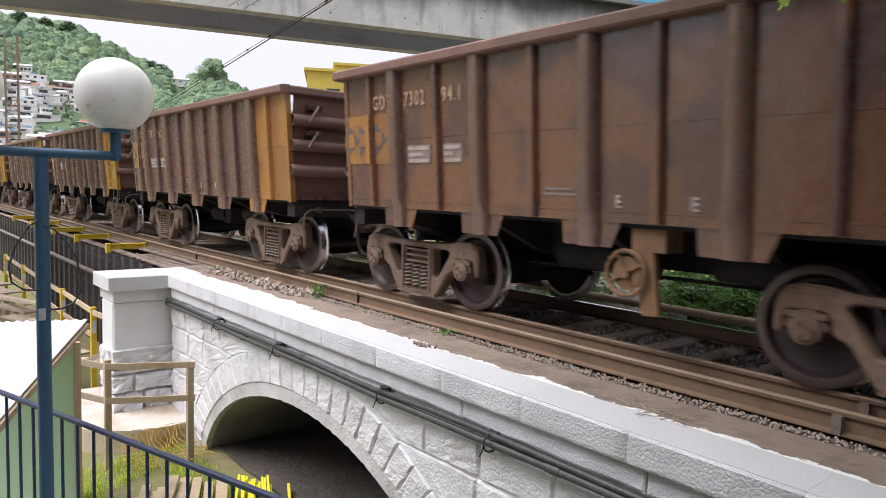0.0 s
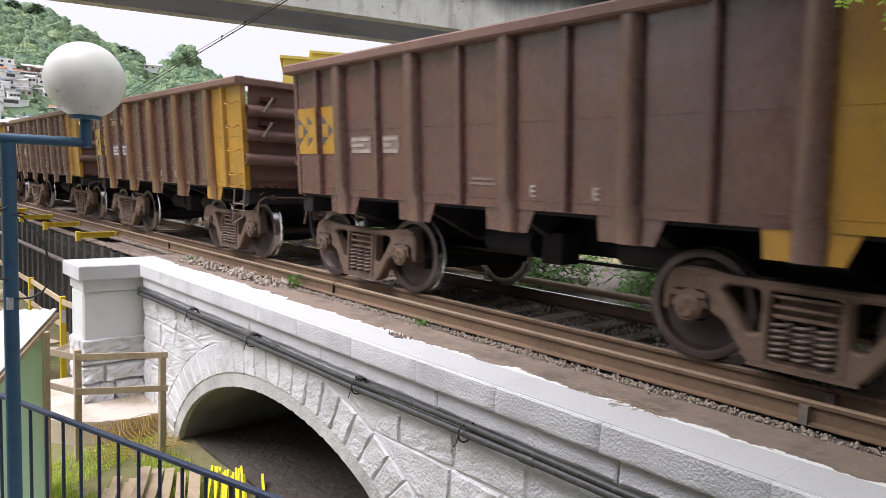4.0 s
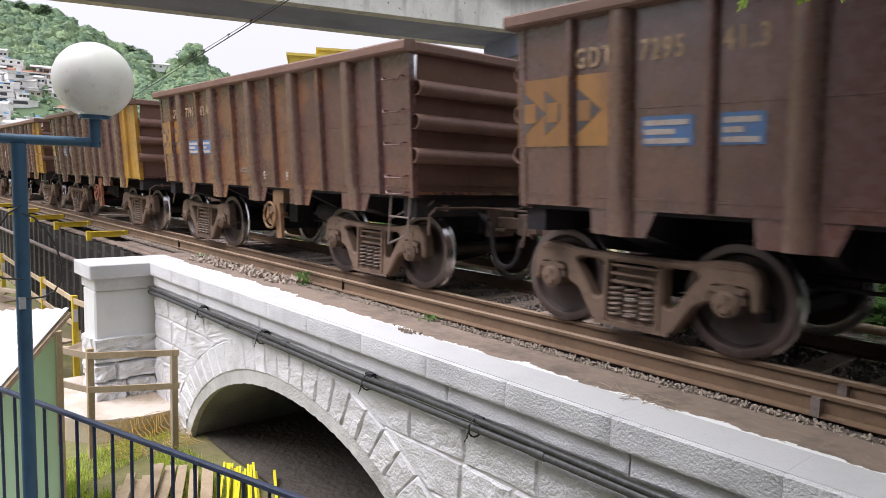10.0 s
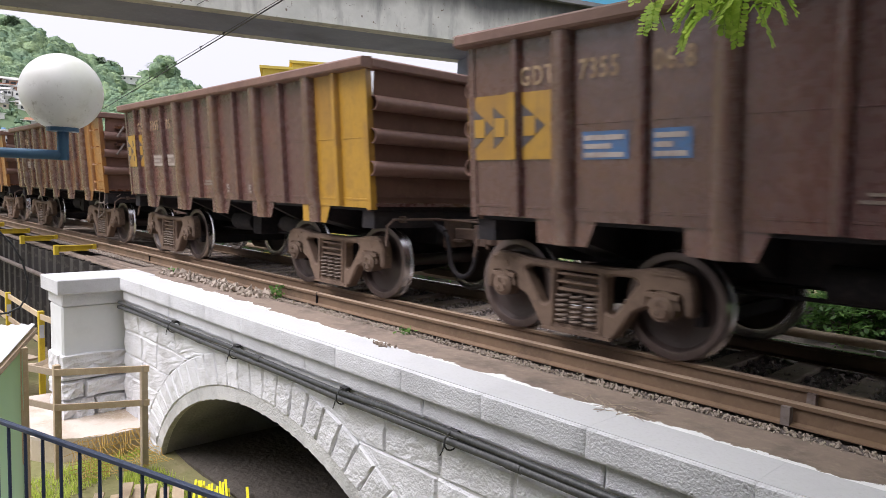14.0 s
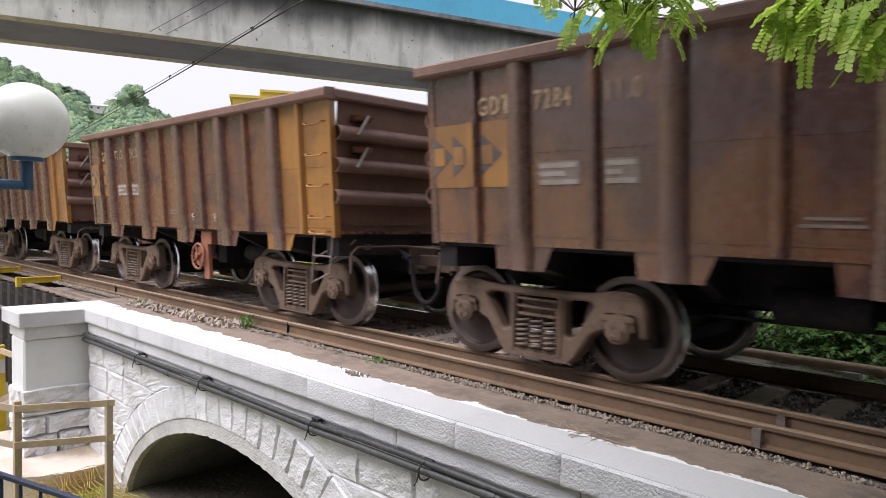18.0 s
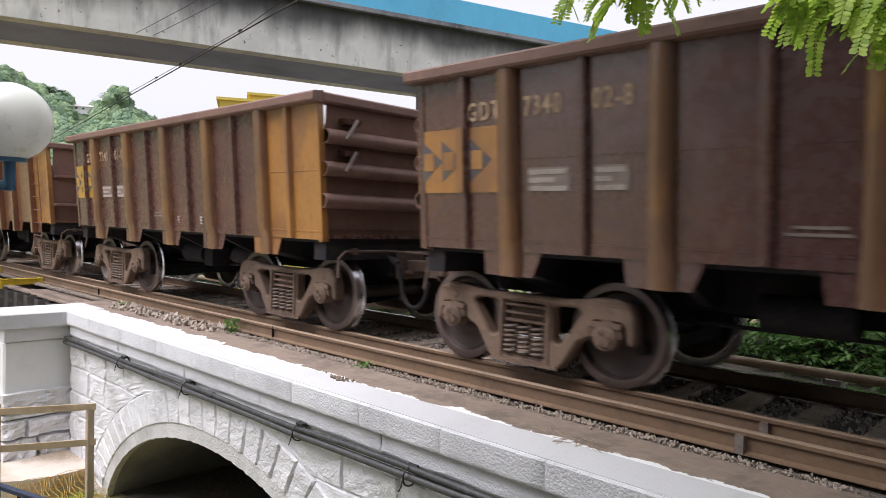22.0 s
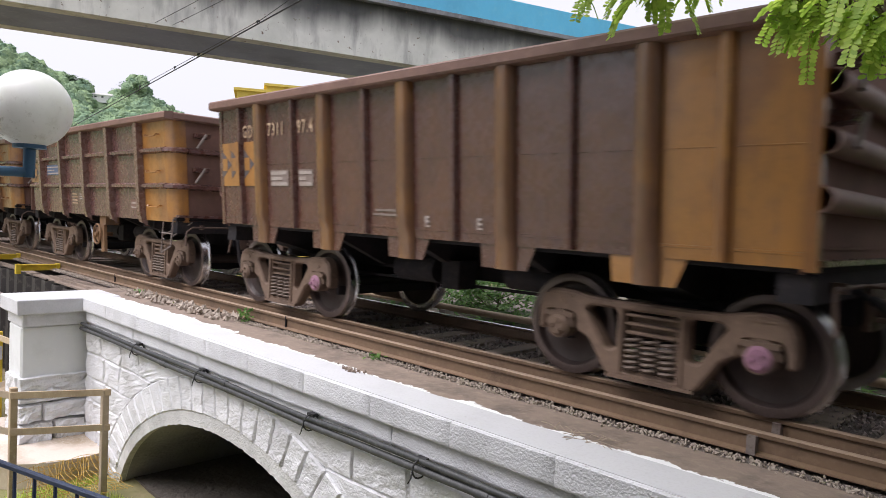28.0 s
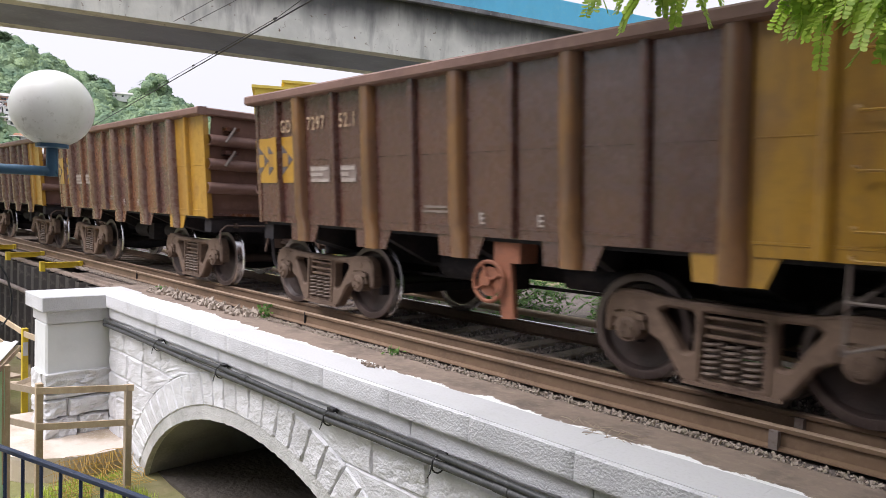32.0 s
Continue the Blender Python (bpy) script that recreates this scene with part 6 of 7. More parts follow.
def spring_shape():
    s = Shape()
    turns, n, r, w = 6.5, 10, 0.068, 0.017
    pts = [(r * math.cos(2 * math.pi * i / n), r * math.sin(2 * math.pi * i / n), 0.175 + 0.315 * i / (turns * n)) for i in range(int(turns * n) + 1)]
    for i, p in enumerate(pts):
        p = Vector(p)
        o = Vector((p.x, p.y, 0)).normalized()
        s.v += [tuple(p + w * q) for q in (o, Vector((0, 0, 1)), -o, Vector((0, 0, -1)))]
        if i:
            a = 4 * (i - 1)
            s.f += [(a + j, a + (j + 1) % 4, a + 4 + (j + 1) % 4, a + 4 + j) for j in range(4)]
    return s


def bolster_end_shape():
    """The bolster's end over the springs: a ribbed head with two dark slots."""
    outline = [(0.20, 0.495), (0.015, 0.495), (0.015, 0.528), (0.07, 0.528), (0.07, 0.575), (0.0, 0.575), (0.0, 0.602), (0.08, 0.602), (0.08, 0.652), (0.01, 0.652), (0.01, 0.678), (0.20, 0.678)]
    return Shape().prism(outline, -0.232, 0.232, "x")


def spring_seat_shape():
    return Shape().box(-0.24, 0.24, 0.01, 0.13, 0.150, 0.178)


def adapter_shape():
    """Bearing adapter: a saddle in the pedestal over the round bearing housing."""
    s = Shape().box(-0.15, 0.15, -0.035, 0.13, 0.565, 0.608)
    arc = [(0.155 * math.cos(math.pi * i / 10), 0.48 + 0.155 * math.sin(math.pi * i / 10)) for i in range(11)]
    inner = [(0.128 * math.cos(math.pi * i / 10), 0.48 + 0.128 * math.sin(math.pi * i / 10)) for i in range(10, -1, -1)]
    s.prism(arc + inner, -0.02, 0.12)
    s.lathe([(-0.045, 0.06), (-0.045, 0.118), (0.12, 0.118)], "y", 20, (0, 0, 0.48))
    return s


def add_underframe(w):
    part("centre_sill", cached("centre_sill", lambda: Shape().box(-4.08, 4.08, -0.30, 0.30, 0.72, 1.16)), M_BLACK, w, "black steel centre sill")
    part("floor_plate", cached("floor_plate", lambda: Shape().box(-4.10, 4.10, -1.38, 1.38, 1.163, 1.22)), M_BLACK, w)
    for x in (BOGIE_R, BOGIE):
        part("body_bolster", cached("body_bolster", lambda: Shape().prism([(-1.30, 1.16), (1.30, 1.16), (1.30, 1.0), (0.5, 0.80), (-0.5, 0.80), (-1.30, 1.0)], -0.24, 0.24, "x")), M_BLACK, w, m=pose(x, 0, 0))
    for x in (-1.47, 0.0, 1.47):
        part("cross_bearer", cached("cross_bearer", lambda: Shape().prism([(-1.36, 1.16), (1.36, 1.16), (0.5, 0.78), (-0.5, 0.78)], -0.06, 0.06, "x")), M_BLACK, w, m=pose(x, 0, 0))
    for k in (-1, 1):
        part("end_sill", cached("end_sill", lambda: Shape().box(-0.12, 0.12, -1.36, 1.36, 0.95, 1.158)), M_BLACK, w, m=pose(k * 3.97, 0, 0))
    part("brake_cylinder", cached("brake_cylinder", lambda: Shape().rod((-0.95, -0.62, 0.80), (-0.25, -0.62, 0.80), 0.15, 14), smooth=True), M_BLACK, w)
    part("air_tank", cached("air_tank", lambda: Shape().rod((0.95, -0.75, 0.84), (1.65, -0.75, 0.84), 0.13, 14), smooth=True), M_BLACK, w)
    part("brake_valve", cached("brake_valve", lambda: Shape().box(-0.05, 0.22, -0.8, -0.5, 0.62, 0.95)), M_BLACK, w)
    for y in (-0.45, 0.42):
        part("brake_rod", cached("brake_rod%.2f" % y, lambda: Shape().rod((-2.0, y, 0.62), (2.0, y, 0.66), 0.02, 6)), M_BLACK, w)
    for x in (-1.85, 1.85):
        part("brake_beam", cached("brake_beam", lambda: Shape().box(-0.03, 0.03, -0.95, 0.95, 0.34, 0.46)), M_BLACK, w, m=pose(x, 0, 0))


def coupler_shape():
    """Shank, head with its horn, and the knuckle hooked over towards the next wagon."""
    s = Shape().box(4.14, 4.60, -0.075, 0.075, 0.80, 0.94)
    s.prism([(4.54, -0.10), (4.62, -0.17), (4.74, -0.20), (4.84, -0.19), (4.86, -0.14), (4.80, -0.09), (4.76, -0.02), (4.78, 0.06), (4.88, 0.12), (4.90, 0.17), (4.80, 0.19), (4.64, 0.15), (4.54, 0.10)], 0.74, 1.0, "z")
    s.prism([(4.80, -0.19), (4.92, -0.17), (4.965, -0.10), (4.95, -0.02), (4.90, 0.0), (4.87, -0.05), (4.84, -0.10)], 0.77, 0.97, "z")
    s.rod((4.84, -0.145, 0.71), (4.84, -0.145, 1.04), 0.028, 10)
    s.box(4.115, 4.17, -0.24, 0.24, 0.68, 1.06)
    return s.box(4.17, 4.34, -0.12, 0.12, 0.755, 0.80)


def hose_shape(y):
    """The train pipe from under the end sill, its angle cock, and the slack rubber hose below it."""
    s = Shape().tube([(3.55, y - 0.02, 0.98), (4.0, y - 0.04, 1.04), (4.24, y - 0.06, 1.0), (4.36, y - 0.06, 0.94)], 0.024, 7)
    s.rod((4.33, y - 0.06, 0.96), (4.43, y - 0.06, 0.90), 0.042, 8)
    pts = [(4.40, y - 0.06, 0.92), (4.47, y - 0.05, 0.84)]
    for i in range(13):
        a = math.pi * i / 12
        pts.append((4.72 - 0.22 * math.cos(a), y - 0.03 + 0.002 * i, 0.62 - 0.27 * math.sin(a)))
    pts.append((4.955, y, 0.70))
    return s.tube(pts, 0.031, 8)


def lifting_gear_shape():
    """The bent uncoupling lever across the end, with its handle hanging at each side."""
    s = Shape()
    for k in (-1, 1):
        s.tube([(4.86 if k < 0 else 4.36, 0.0 - 0.14 * (k < 0), 1.04), (4.40, k * 0.22, 1.05), (4.27, k * 0.40, 1.06), (4.27, k * 1.12, 1.06), (4.30, k * 1.24, 0.98), (4.33, k * 1.27, 0.74)], 0.016, 7)
        s.box(4.10, 4.30, k * 0.95 - 0.02, k * 0.95 + 0.02, 1.02, 1.10)
    return s


def end_sheet_shape():
    s = Shape().prism([(4.13, 1.16), (4.20, TOP - 0.05), (4.18, TOP - 0.05), (4.11, 1.16)], -1.40, 1.40)
    for z in (1.33,):
        s.prism([(4.137, z), (4.15, z), (4.15, z + 0.02), (4.137, z + 0.02)], -1.40, 1.40)
    return s


def end_tube_shape(z):
    """A stiffening pipe across the end sheet, cut open at both corners."""
    x = 4.205 + 0.04 * (z - 1.2)
    n, r, half = 16, 0.092, 1.46
    s = Shape()
    for ri in (r, r - 0.012):
        for y in (-half, half):
            s.v += [(x + ri * math.cos(2 * math.pi * i / n), y, z + ri * math.sin(2 * math.pi * i / n)) for i in range(n)]
    for i in range(n):
        j = (i + 1) % n
        s.f += [(i, j, n + j, n + i), (2 * n + j, 2 * n + i, 3 * n + i, 3 * n + j), (j, i, 2 * n + i, 2 * n + j), (n + i, n + j, 3 * n + j, 3 * n + i)]
    return s


def bracket_shape(y, z):
    x = 4.19
    s = Shape().prism([(x - 0.02, z + 0.075), (x + 0.16, z + 0.06), (x + 0.13, z), (x - 0.02, z - 0.02)], y - 0.12, y + 0.12)
    return s


def bracket_bar_shape(y, z):
    x = 4.19
    return Shape().rod((x + 0.17, y + 0.03, z + 0.05), (x + 0.17, y - 0.13, z - 0.20), 0.024, 6)


def rung_shape(z):
    y = side_y(z)
    return Shape().tube([(3.66, y, z + 0.03), (3.66, y - 0.07, z + 0.03), (3.69, y - 0.08, z), (4.0, y - 0.08, z), (4.03, y - 0.07, z + 0.03), (4.03, y, z + 0.03)], 0.011, 6)


def add_step(w):
    y = -1.40
    step = part("step", cached("step", lambda: Shape().rod((3.64, y, 1.2), (3.64, y - 0.03, 0.58), 0.014, 6)), M_STEELBAR, w, "bent bar step")
    bars = [((4.02, y, 1.2), (4.02, y - 0.03, 0.72)), ((3.64, y - 0.02, 0.94), (4.02, y - 0.02, 0.94)), ((3.64, y - 0.02, 0.60), (4.02, y - 0.02, 0.74)), ((3.64, y, 0.9), (3.90, y + 0.3, 1.15)), ((4.02, y, 0.9), (4.10, y + 0.3, 1.15))]
    for i, (a, b) in enumerate(bars):
        part("step_bar", cached("step_bar%d" % i, lambda: Shape().rod(a, b, 0.013, 6)), M_STEELBAR, step)


def add_ladder(w):
    stile = None
    for x in (3.10, 3.60):
        bar = part("ladder_stile", cached("ladder_stile%.1f" % x, lambda: Shape().tube([(x, side_y(TOP - 0.3) - 0.05, TOP - 0.3), (x, side_y(1.2) - 0.05, 1.2), (x, -1.47, 0.6)], 0.013, 6)), M_ENDRUST, w, "welded bar ladder")
        stile = stile or bar
    for i in range(8):
        z = 0.62 + 0.29 * i
        part("rung", cached("ladder_rung%d" % i, lambda: Shape().rod((3.06, side_y(max(z, 1.2)) - 0.05, z), (3.66, side_y(max(z, 1.2)) - 0.05, z), 0.011, 6)), M_ENDRUST, stile)


def brake_wheel_shape():
    s = ring_shape(0.20, 0.022, (0.42, -1.40, 0.76))
    for k in range(4):
        a = 0.5 + k * math.pi / 2
        s.rod((0.42, -1.40, 0.76), (0.42 + 0.2 * math.cos(a), -1.40, 0.76 + 0.2 * math.sin(a)), 0.014, 6)
    return s.rod((0.42, -1.44, 0.76), (0.42, -1.1, 0.76), 0.045, 10).lathe([(-1.385, 0.0), (-1.385, 0.15), (-1.37, 0.15), (-1.37, 0.0)], "y", 16, (0.42, 0, 0.76))


def brake_arm_shape():
    return Shape().prism([(0.46, 0.98), (0.66, 0.98), (0.74, 0.42), (0.58, 0.40), (0.52, 0.7)], -1.36, -1.30).box(0.44, 0.78, -1.36, -1.1, 0.96, 1.16)


def rim_side_shape():
    y = side_y(TOP)
    return Shape().prism([(y + 0.03, TOP - 0.125), (y - 0.105, TOP - 0.12), (y - 0.125, TOP - 0.10), (y - 0.128, TOP - 0.02), (y - 0.112, TOP), (y + 0.03, TOP + 0.012)], -HALF - 0.09, HALF + 0.09, "x")


def rim_end_shape():
    y = -side_y(TOP) - 0.03
    return Shape().prism([(4.14, TOP - 0.123), (4.30, TOP - 0.118), (4.32, TOP - 0.10), (4.322, TOP - 0.02), (4.305, TOP - 0.002), (4.14, TOP + 0.010)], -y, y)


def floor_shape():
    return Shape().box(-4.15, 4.15, -1.36, 1.36, 1.22, 1.26)


FLIP = pose(0, 0, 0, 0, 0, 180)
FORE = pose(-0.105, 0, 0)
AFT = FLIP @ FORE
WIDE = (-2.94, -1.45, 0.02, 1.42, 2.87)
THIN = (-3.48, -2.15, -0.67, 0.74, 2.14, 3.48)


def rigging_shape():
    """Brake beams with their struts, heads and levers on both sides of the bolster."""
    s = Shape()
    for k in (-1, 1):
        s.prism([(-0.86, 0.42), (0.86, 0.42), (0.70, 0.30), (0.12, 0.24), (-0.12, 0.24), (-0.70, 0.30)], k * 0.42 - 0.03, k * 0.42 + 0.03, "x")
        for y in (-0.80, 0.80):
            s.prism([(k * 0.44, 0.28), (k * 0.50, 0.30), (k * 0.475, 0.46), (k * 0.50, 0.62), (k * 0.43, 0.60)], y - 0.05, y + 0.05)
        s.rod((k * 0.40, 0.06, 0.30), (k * 0.30, 0.06, 0.86), 0.03, 6)
    return s.rod((-0.40, 0.06, 0.28), (0.40, 0.06, 0.28), 0.025, 6)


def add_bogie(wagon, x, steel, pink=False, steel_b=None):
    bogie = part("bogie", cached("bolster", lambda: Shape().box(-0.2, 0.2, -0.95, 0.95, 0.42, 0.74).box(-0.3, 0.3, -0.35, 0.35, 0.70, 0.80)), M_BLACK, wagon, "three-piece cast bogie", m=pose(x, 0, 0))
    part("brake_rigging", cached("brake_rigging", rigging_shape), M_BLACK, bogie)
    for side, m in ((-1, pose(0, -1.09, 0)), (1, pose(0, 1.09, 0, 0, 0, 180))):
        part("side_frame", cached("side_frame", frame_shape, bevel=0.008), steel if side < 0 else M_BOGIE, bogie, "dusty cast side frame" if side < 0 else "", m=m)
        part("bolster_end", cached("bolster_end", bolster_end_shape, bevel=0.006), M_BOGIE, bogie, m=m)
        part("spring_seat", cached("spring_seat", spring_seat_shape), M_BOGIE, bogie, m=m)
        for k in (-0.165, 0.0, 0.165):
            part("spring", cached("spring", spring_shape), M_SPRING, bogie, m=m @ pose(k, 0.035, 0))
        for k in (-0.915, 0.915):
            part("axle_box", cached("axle_box", adapter_shape), steel_b or M_BOGIE, bogie, m=m @ pose(k, 0, 0))
    sets = []
    for k in (-0.915, 0.915):
        ws = part("wheelset", cached("axle", axle_shape, smooth=True), M_WHEEL, wagon, "steel axle with two wheels", m=pose(x + k, 0, WHEEL_R))
        for side, m in ((-1, pose(0, -0.84, 0)), (1, pose(0, 0.84, 0, 0, 0, 180))):
            part("wheel", cached("wheel", wheel_shape, smooth=True), M_WHEEL, ws, m=m)
            part("wheel_back", cached("wheel_back", wheel_back_shape, smooth=True), M_WHEEL, ws, m=m)
            part("rim_face", cached("rim_face", rim_face_shape, smooth=True), M_RIMFACE, ws, "worn rim face", m=m)
            part("tread", cached("tread", tread_shape, smooth=True), M_TREAD, ws, "polished wheel tread", m=m)
            part("bearing_cap", cached("bearing_cap", cap_shape), M_PINK if pink and k > 0 else M_BOGIE, ws, "", m=pose(0, side * 1.085, 0, 0, 0, 0 if side < 0 else 180))
        sets.append((ws, x + k))
    return sets


def mark_shape(x0, x1, z0, z1, proud):
    t = side_slab(x0, x1, z0, z1, proud, 0.003)
    return t


def tri_shape(x, z, w, h, proud):
    y = side_y(z) - proud
    k = 0.135 / (TOP - SILL)
    s = Shape().prism([(x, -h), (x, h), (x + w, 0.0)], 0.0, 0.003)
    s.v = [(p[0], y + p[1] - k * p[2], z + p[2]) for p in s.v]
    return s


def add_letters(wagon, text, x, z, size, paint, proud=0.014, squeeze=0.72):
    me = letters(text, size)
    me.transform(Matrix.Diagonal((squeeze, 1, 1, 1)))
    m = pose(x, side_y(z) - proud, z, math.degrees(math.atan2(0.135, TOP - SILL)))
    return part("lettering", me, paint, wagon, "painted wagon number", m=m)


def add_logo(wagon, band, dark=None, bays=((-4.13, -3.57), (-3.43, -3.07))):
    """A painted band with three dark arrowheads, each carrying a plain block."""
    for x0, x1 in bays:
        part("logo_band", cached("logo_band%.2f%.2f" % (x0, x1), lambda: mark_shape(x0, x1, 1.75, 2.37, 0.010)), band, wagon, "painted logo band")
    part("logo_band", cached("logo_band_rib", lambda: side_slab(-3.545, -3.455, 1.75, 2.37, 0.080, 0.003)), band, wagon)
    for i, x in enumerate((-4.06, -3.79, -3.42)):
        part("logo_arrow", cached("logo_arrow%d" % i, lambda: tri_shape(x, 2.06, 0.27, 0.205, 0.014)), dark or M_MARK, wagon)
        part("logo_block", cached("logo_block%d" % i, lambda: mark_shape(x + 0.02, x + 0.16, 1.97, 2.15, 0.018)), band, wagon)


def add_stencils(wagon, kind, spans=((-2.72, -2.30), (-2.04, -1.74)), key=""):
    """Rows of unreadable lettering as plain bars on a panel."""
    paint = M_WHITEMARK if kind != "white" else M_DULLMARK
    for i, (x0, x1) in enumerate(spans):
        if kind == "white":
            part("data_panel", cached("pale_panel%s%d" % (key, i), lambda: mark_shape(x0 - 0.01, x1 + 0.01, 1.755, 1.965, 0.008)), M_PALEPANEL, wagon, "worn pale data panel")
        else:
            part("data_panel", cached("data_panel%s%d" % (key, i), lambda: mark_shape(x0 - 0.02, x1 + 0.02, 1.74, 1.98, 0.008)), M_BLUEMARK if kind == "blue" else M_BLUEDULL, wagon, "blue data panel")
        for j in range(3):
            part("stencil_bar", cached("stencil%s%d%d" % (key, i, j), lambda: mark_shape(x0, x1 - (0.14 if j == 1 else 0.02), 1.757 + 0.073 * j, 1.800 + 0.073 * j, 0.012)), paint, wagon)


def rib_paint(body):
    """Ribs stand out in the weather and have gone paler than the sheets."""
    return {M_BROWN3: M_RIB3, M_BROWN4: M_BROWN4}.get(body, M_RIB)


def wagon_ribbed(n, body, front, rear, number, ladder=False, brackets=True, blue=False, brake=None, pink=False, label="", numpaint=None, tubes=True, logo=True, ladder_full=False):
    w = thing("ore_wagon", label, "freight wagon", pose(0, TRACK_Y, 0), "wagons of the ore train")
    edges = sorted((-HALF,) + WIDE + THIN + (HALF,))
    for i, (a, b) in enumerate(zip(edges, edges[1:])):
        paint = body
        if a >= 2.8:
            paint = front
        p = part("side_panel", cached("panel%d" % i, lambda: panel_shape(a, b)), paint, w)
    for x in WIDE:
        part("wide_rib", cached("wide%.2f" % x, lambda: rib_shape(x, True), smooth=True), rib_paint(body), w)
        part("skirt_plate", cached("skirt%.2f" % x, lambda: skirt_shape(x, 0.34, 0.24)), front if x > 2.5 else body, w)
    for x in THIN:
        part("narrow_rib", cached("thin%.2f" % x, lambda: rib_shape(x, False), smooth=True), front if x > 3.4 else body, w)
    finish_wagon(w, body, front, rear, number, ladder, brackets, blue, brake, pink, numpaint, logo)
    for k, m in ((1, None), (-1, FLIP)):
        for z in (2.46, 2.07, 1.68):
            part("end_tube", cached("end_tube%.2f" % z, lambda: end_tube_shape(z), smooth=True), M_RIM, w, m=AFT if m else FORE)
    return w


def finish_wagon(w, body, front, rear, number, ladder, brackets, blue, brake, pink, numpaint, logo, steel=None):
    """What the wagon kinds have in common: rims, ends, far side, underframe, couplers, marks."""
    for m in (None, FLIP):
        part("top_rim", cached("top_rim", rim_side_shape), M_RIM, w, "rusted top rim", m=m)
        part("end_rim", cached("end_rim", rim_end_shape), M_RIM, w, m=AFT if m else FORE)
        part("end_sheet", cached("end_sheet", end_sheet_shape), M_ENDRUST, w, m=AFT if m else FORE)
        part("corner_post", cached("corner_post", lambda: side_slab(HALF - 0.075, HALF + 0.01, 1.18, TOP - 0.06, 0.012, 0.09)), front if m is None else body, w, m=m)
        part("corner_post", cached("corner_post_b", lambda: side_slab(-HALF - 0.01, 0.075 - HALF, 1.18, TOP - 0.06, 0.012, 0.09)), body, w, m=m)
        part("coupler", cached("coupler", coupler_shape, bevel=0.01), M_COUPLER, w, "cast knuckle coupler", m=(FLIP if m else pose(0, 0, 0)) @ pose(0.02, 0, 0))
        part("brake_hose", cached("brake_hose", lambda: hose_shape(-0.33)), M_BLACK, w, m=AFT if m else FORE)
        part("lifting_gear", cached("lifting_gear", lifting_gear_shape), M_COUPLER, w, m=AFT if m else FORE)
        if brackets:
            for z in ((2.30, 1.92) if brackets == 2 else (2.63, 2.24)):
                for y in (-1.08, 1.08):
                    part("end_bracket", cached("end_bracket%.1f%.2f" % (y, z), lambda: bracket_shape(y, z)), body, w, m=AFT if m else FORE)
                    part("bracket_bar", cached("bracket_bar%.1f%.2f" % (y, z), lambda: bracket_bar_shape(y, z)), M_STEELBAR, w, m=AFT if m else FORE)
    part("far_side", cached("far_side", lambda: side_slab(-HALF, HALF, SILL, TOP - 0.05)), body, w, m=FLIP)
    for x in WIDE:
        part("wide_rib", cached("wide%.2f" % x, lambda: rib_shape(x, True), smooth=True), body, w, m=FLIP)
    part("floor", cached("floor", floor_shape), body, w)
    add_underframe(w)
    if ladder:
        for z in (2.56, 2.18, 1.80, 1.41, 1.22):
            part("grab_iron", cached("grab_iron%.2f" % z, lambda: rung_shape(z)), M_STEELBAR if front is body else front, w)
        add_step(w)
    if brake:
        part("brake_wheel", cached("brake_wheel", brake_wheel_shape), brake, w, "hand brake wheel")
        part("brake_arm", cached("brake_arm", brake_arm_shape), brake, w)
    if logo:
        add_logo(w, rear, M_BROWN if rear is M_FADED else None)
    if logo:
        add_stencils(w, {2: "blue", True: "dull"}.get(blue, "white"))
    else:
        add_stencils(w, "blue", ((-2.74, -2.32), (-2.26, -1.86)), "plain")
    for x in (0.34, 1.08):
        part("letter_mark", cached("letter_e", lambda: letters_holder("E", 0.16)), M_WHITEMARK, w, m=pose(x, side_y(1.38) - 0.012, 1.38, 4.3))
    for j in range(2):
        part("stencil_bar", cached("sillbar%d" % j, lambda: mark_shape(-0.56 + 0.05 * j, -0.13 - 0.03 * j, 1.425 + 0.05 * j, 1.450 + 0.05 * j, 0.008)), M_PALEPANEL, w)
    for i, text in enumerate(number):
        if text:
            x = (-3.24, -2.57, -1.88)[i]
            add_letters(w, text, x, 2.50, 0.24, numpaint or M_NUMBER)
    TRAIN[w.name] = add_bogie(w, BOGIE, steel or M_BOGIE, pink) + add_bogie(w, BOGIE_R, M_BOGIE, pink)


class Ready:
    """Wraps a finished mesh so that cached() may keep it."""

    def __init__(self, me):
        self.me = me

    def mesh(self, name, **kw):
        return self.me


def letters_holder(text, size):
    return Ready(letters(text, size))


def banded_panel(x0, x1, z0, z1):
    return side_slab(x0, x1, z0, z1)


POSTS = WIDE


def corner_shape():
    """Rounded corner sheets at both tiers' full height."""
    s = Shape()
    n, r = 7, 0.26
    rows = []
    for z in (1.14, TOP - 0.05):
        y0 = side_y(z)
        row = [(HALF - r, y0, z)] + [(HALF - r + r * math.sin(math.pi / 2 * i / n), y0 + r - r * math.cos(math.pi / 2 * i / n), z) for i in range(1, n + 1)]
        rows.append(row)
    m = len(rows[0])
    inner = [[(x - 0.012, y + 0.012, z) for x, y, z in row] for row in rows]
    s.v = rows[0] + rows[1] + inner[0] + inner[1]
    for i in range(m - 1):
        s.f += [(i, i + 1, m + i + 1, m + i), (2 * m + i + 1, 2 * m + i, 3 * m + i, 3 * m + i + 1), (i + 1, i, 2 * m + i, 2 * m + i + 1), (m + i, m + i + 1, 3 * m + i + 1, 3 * m + i)]
    return s


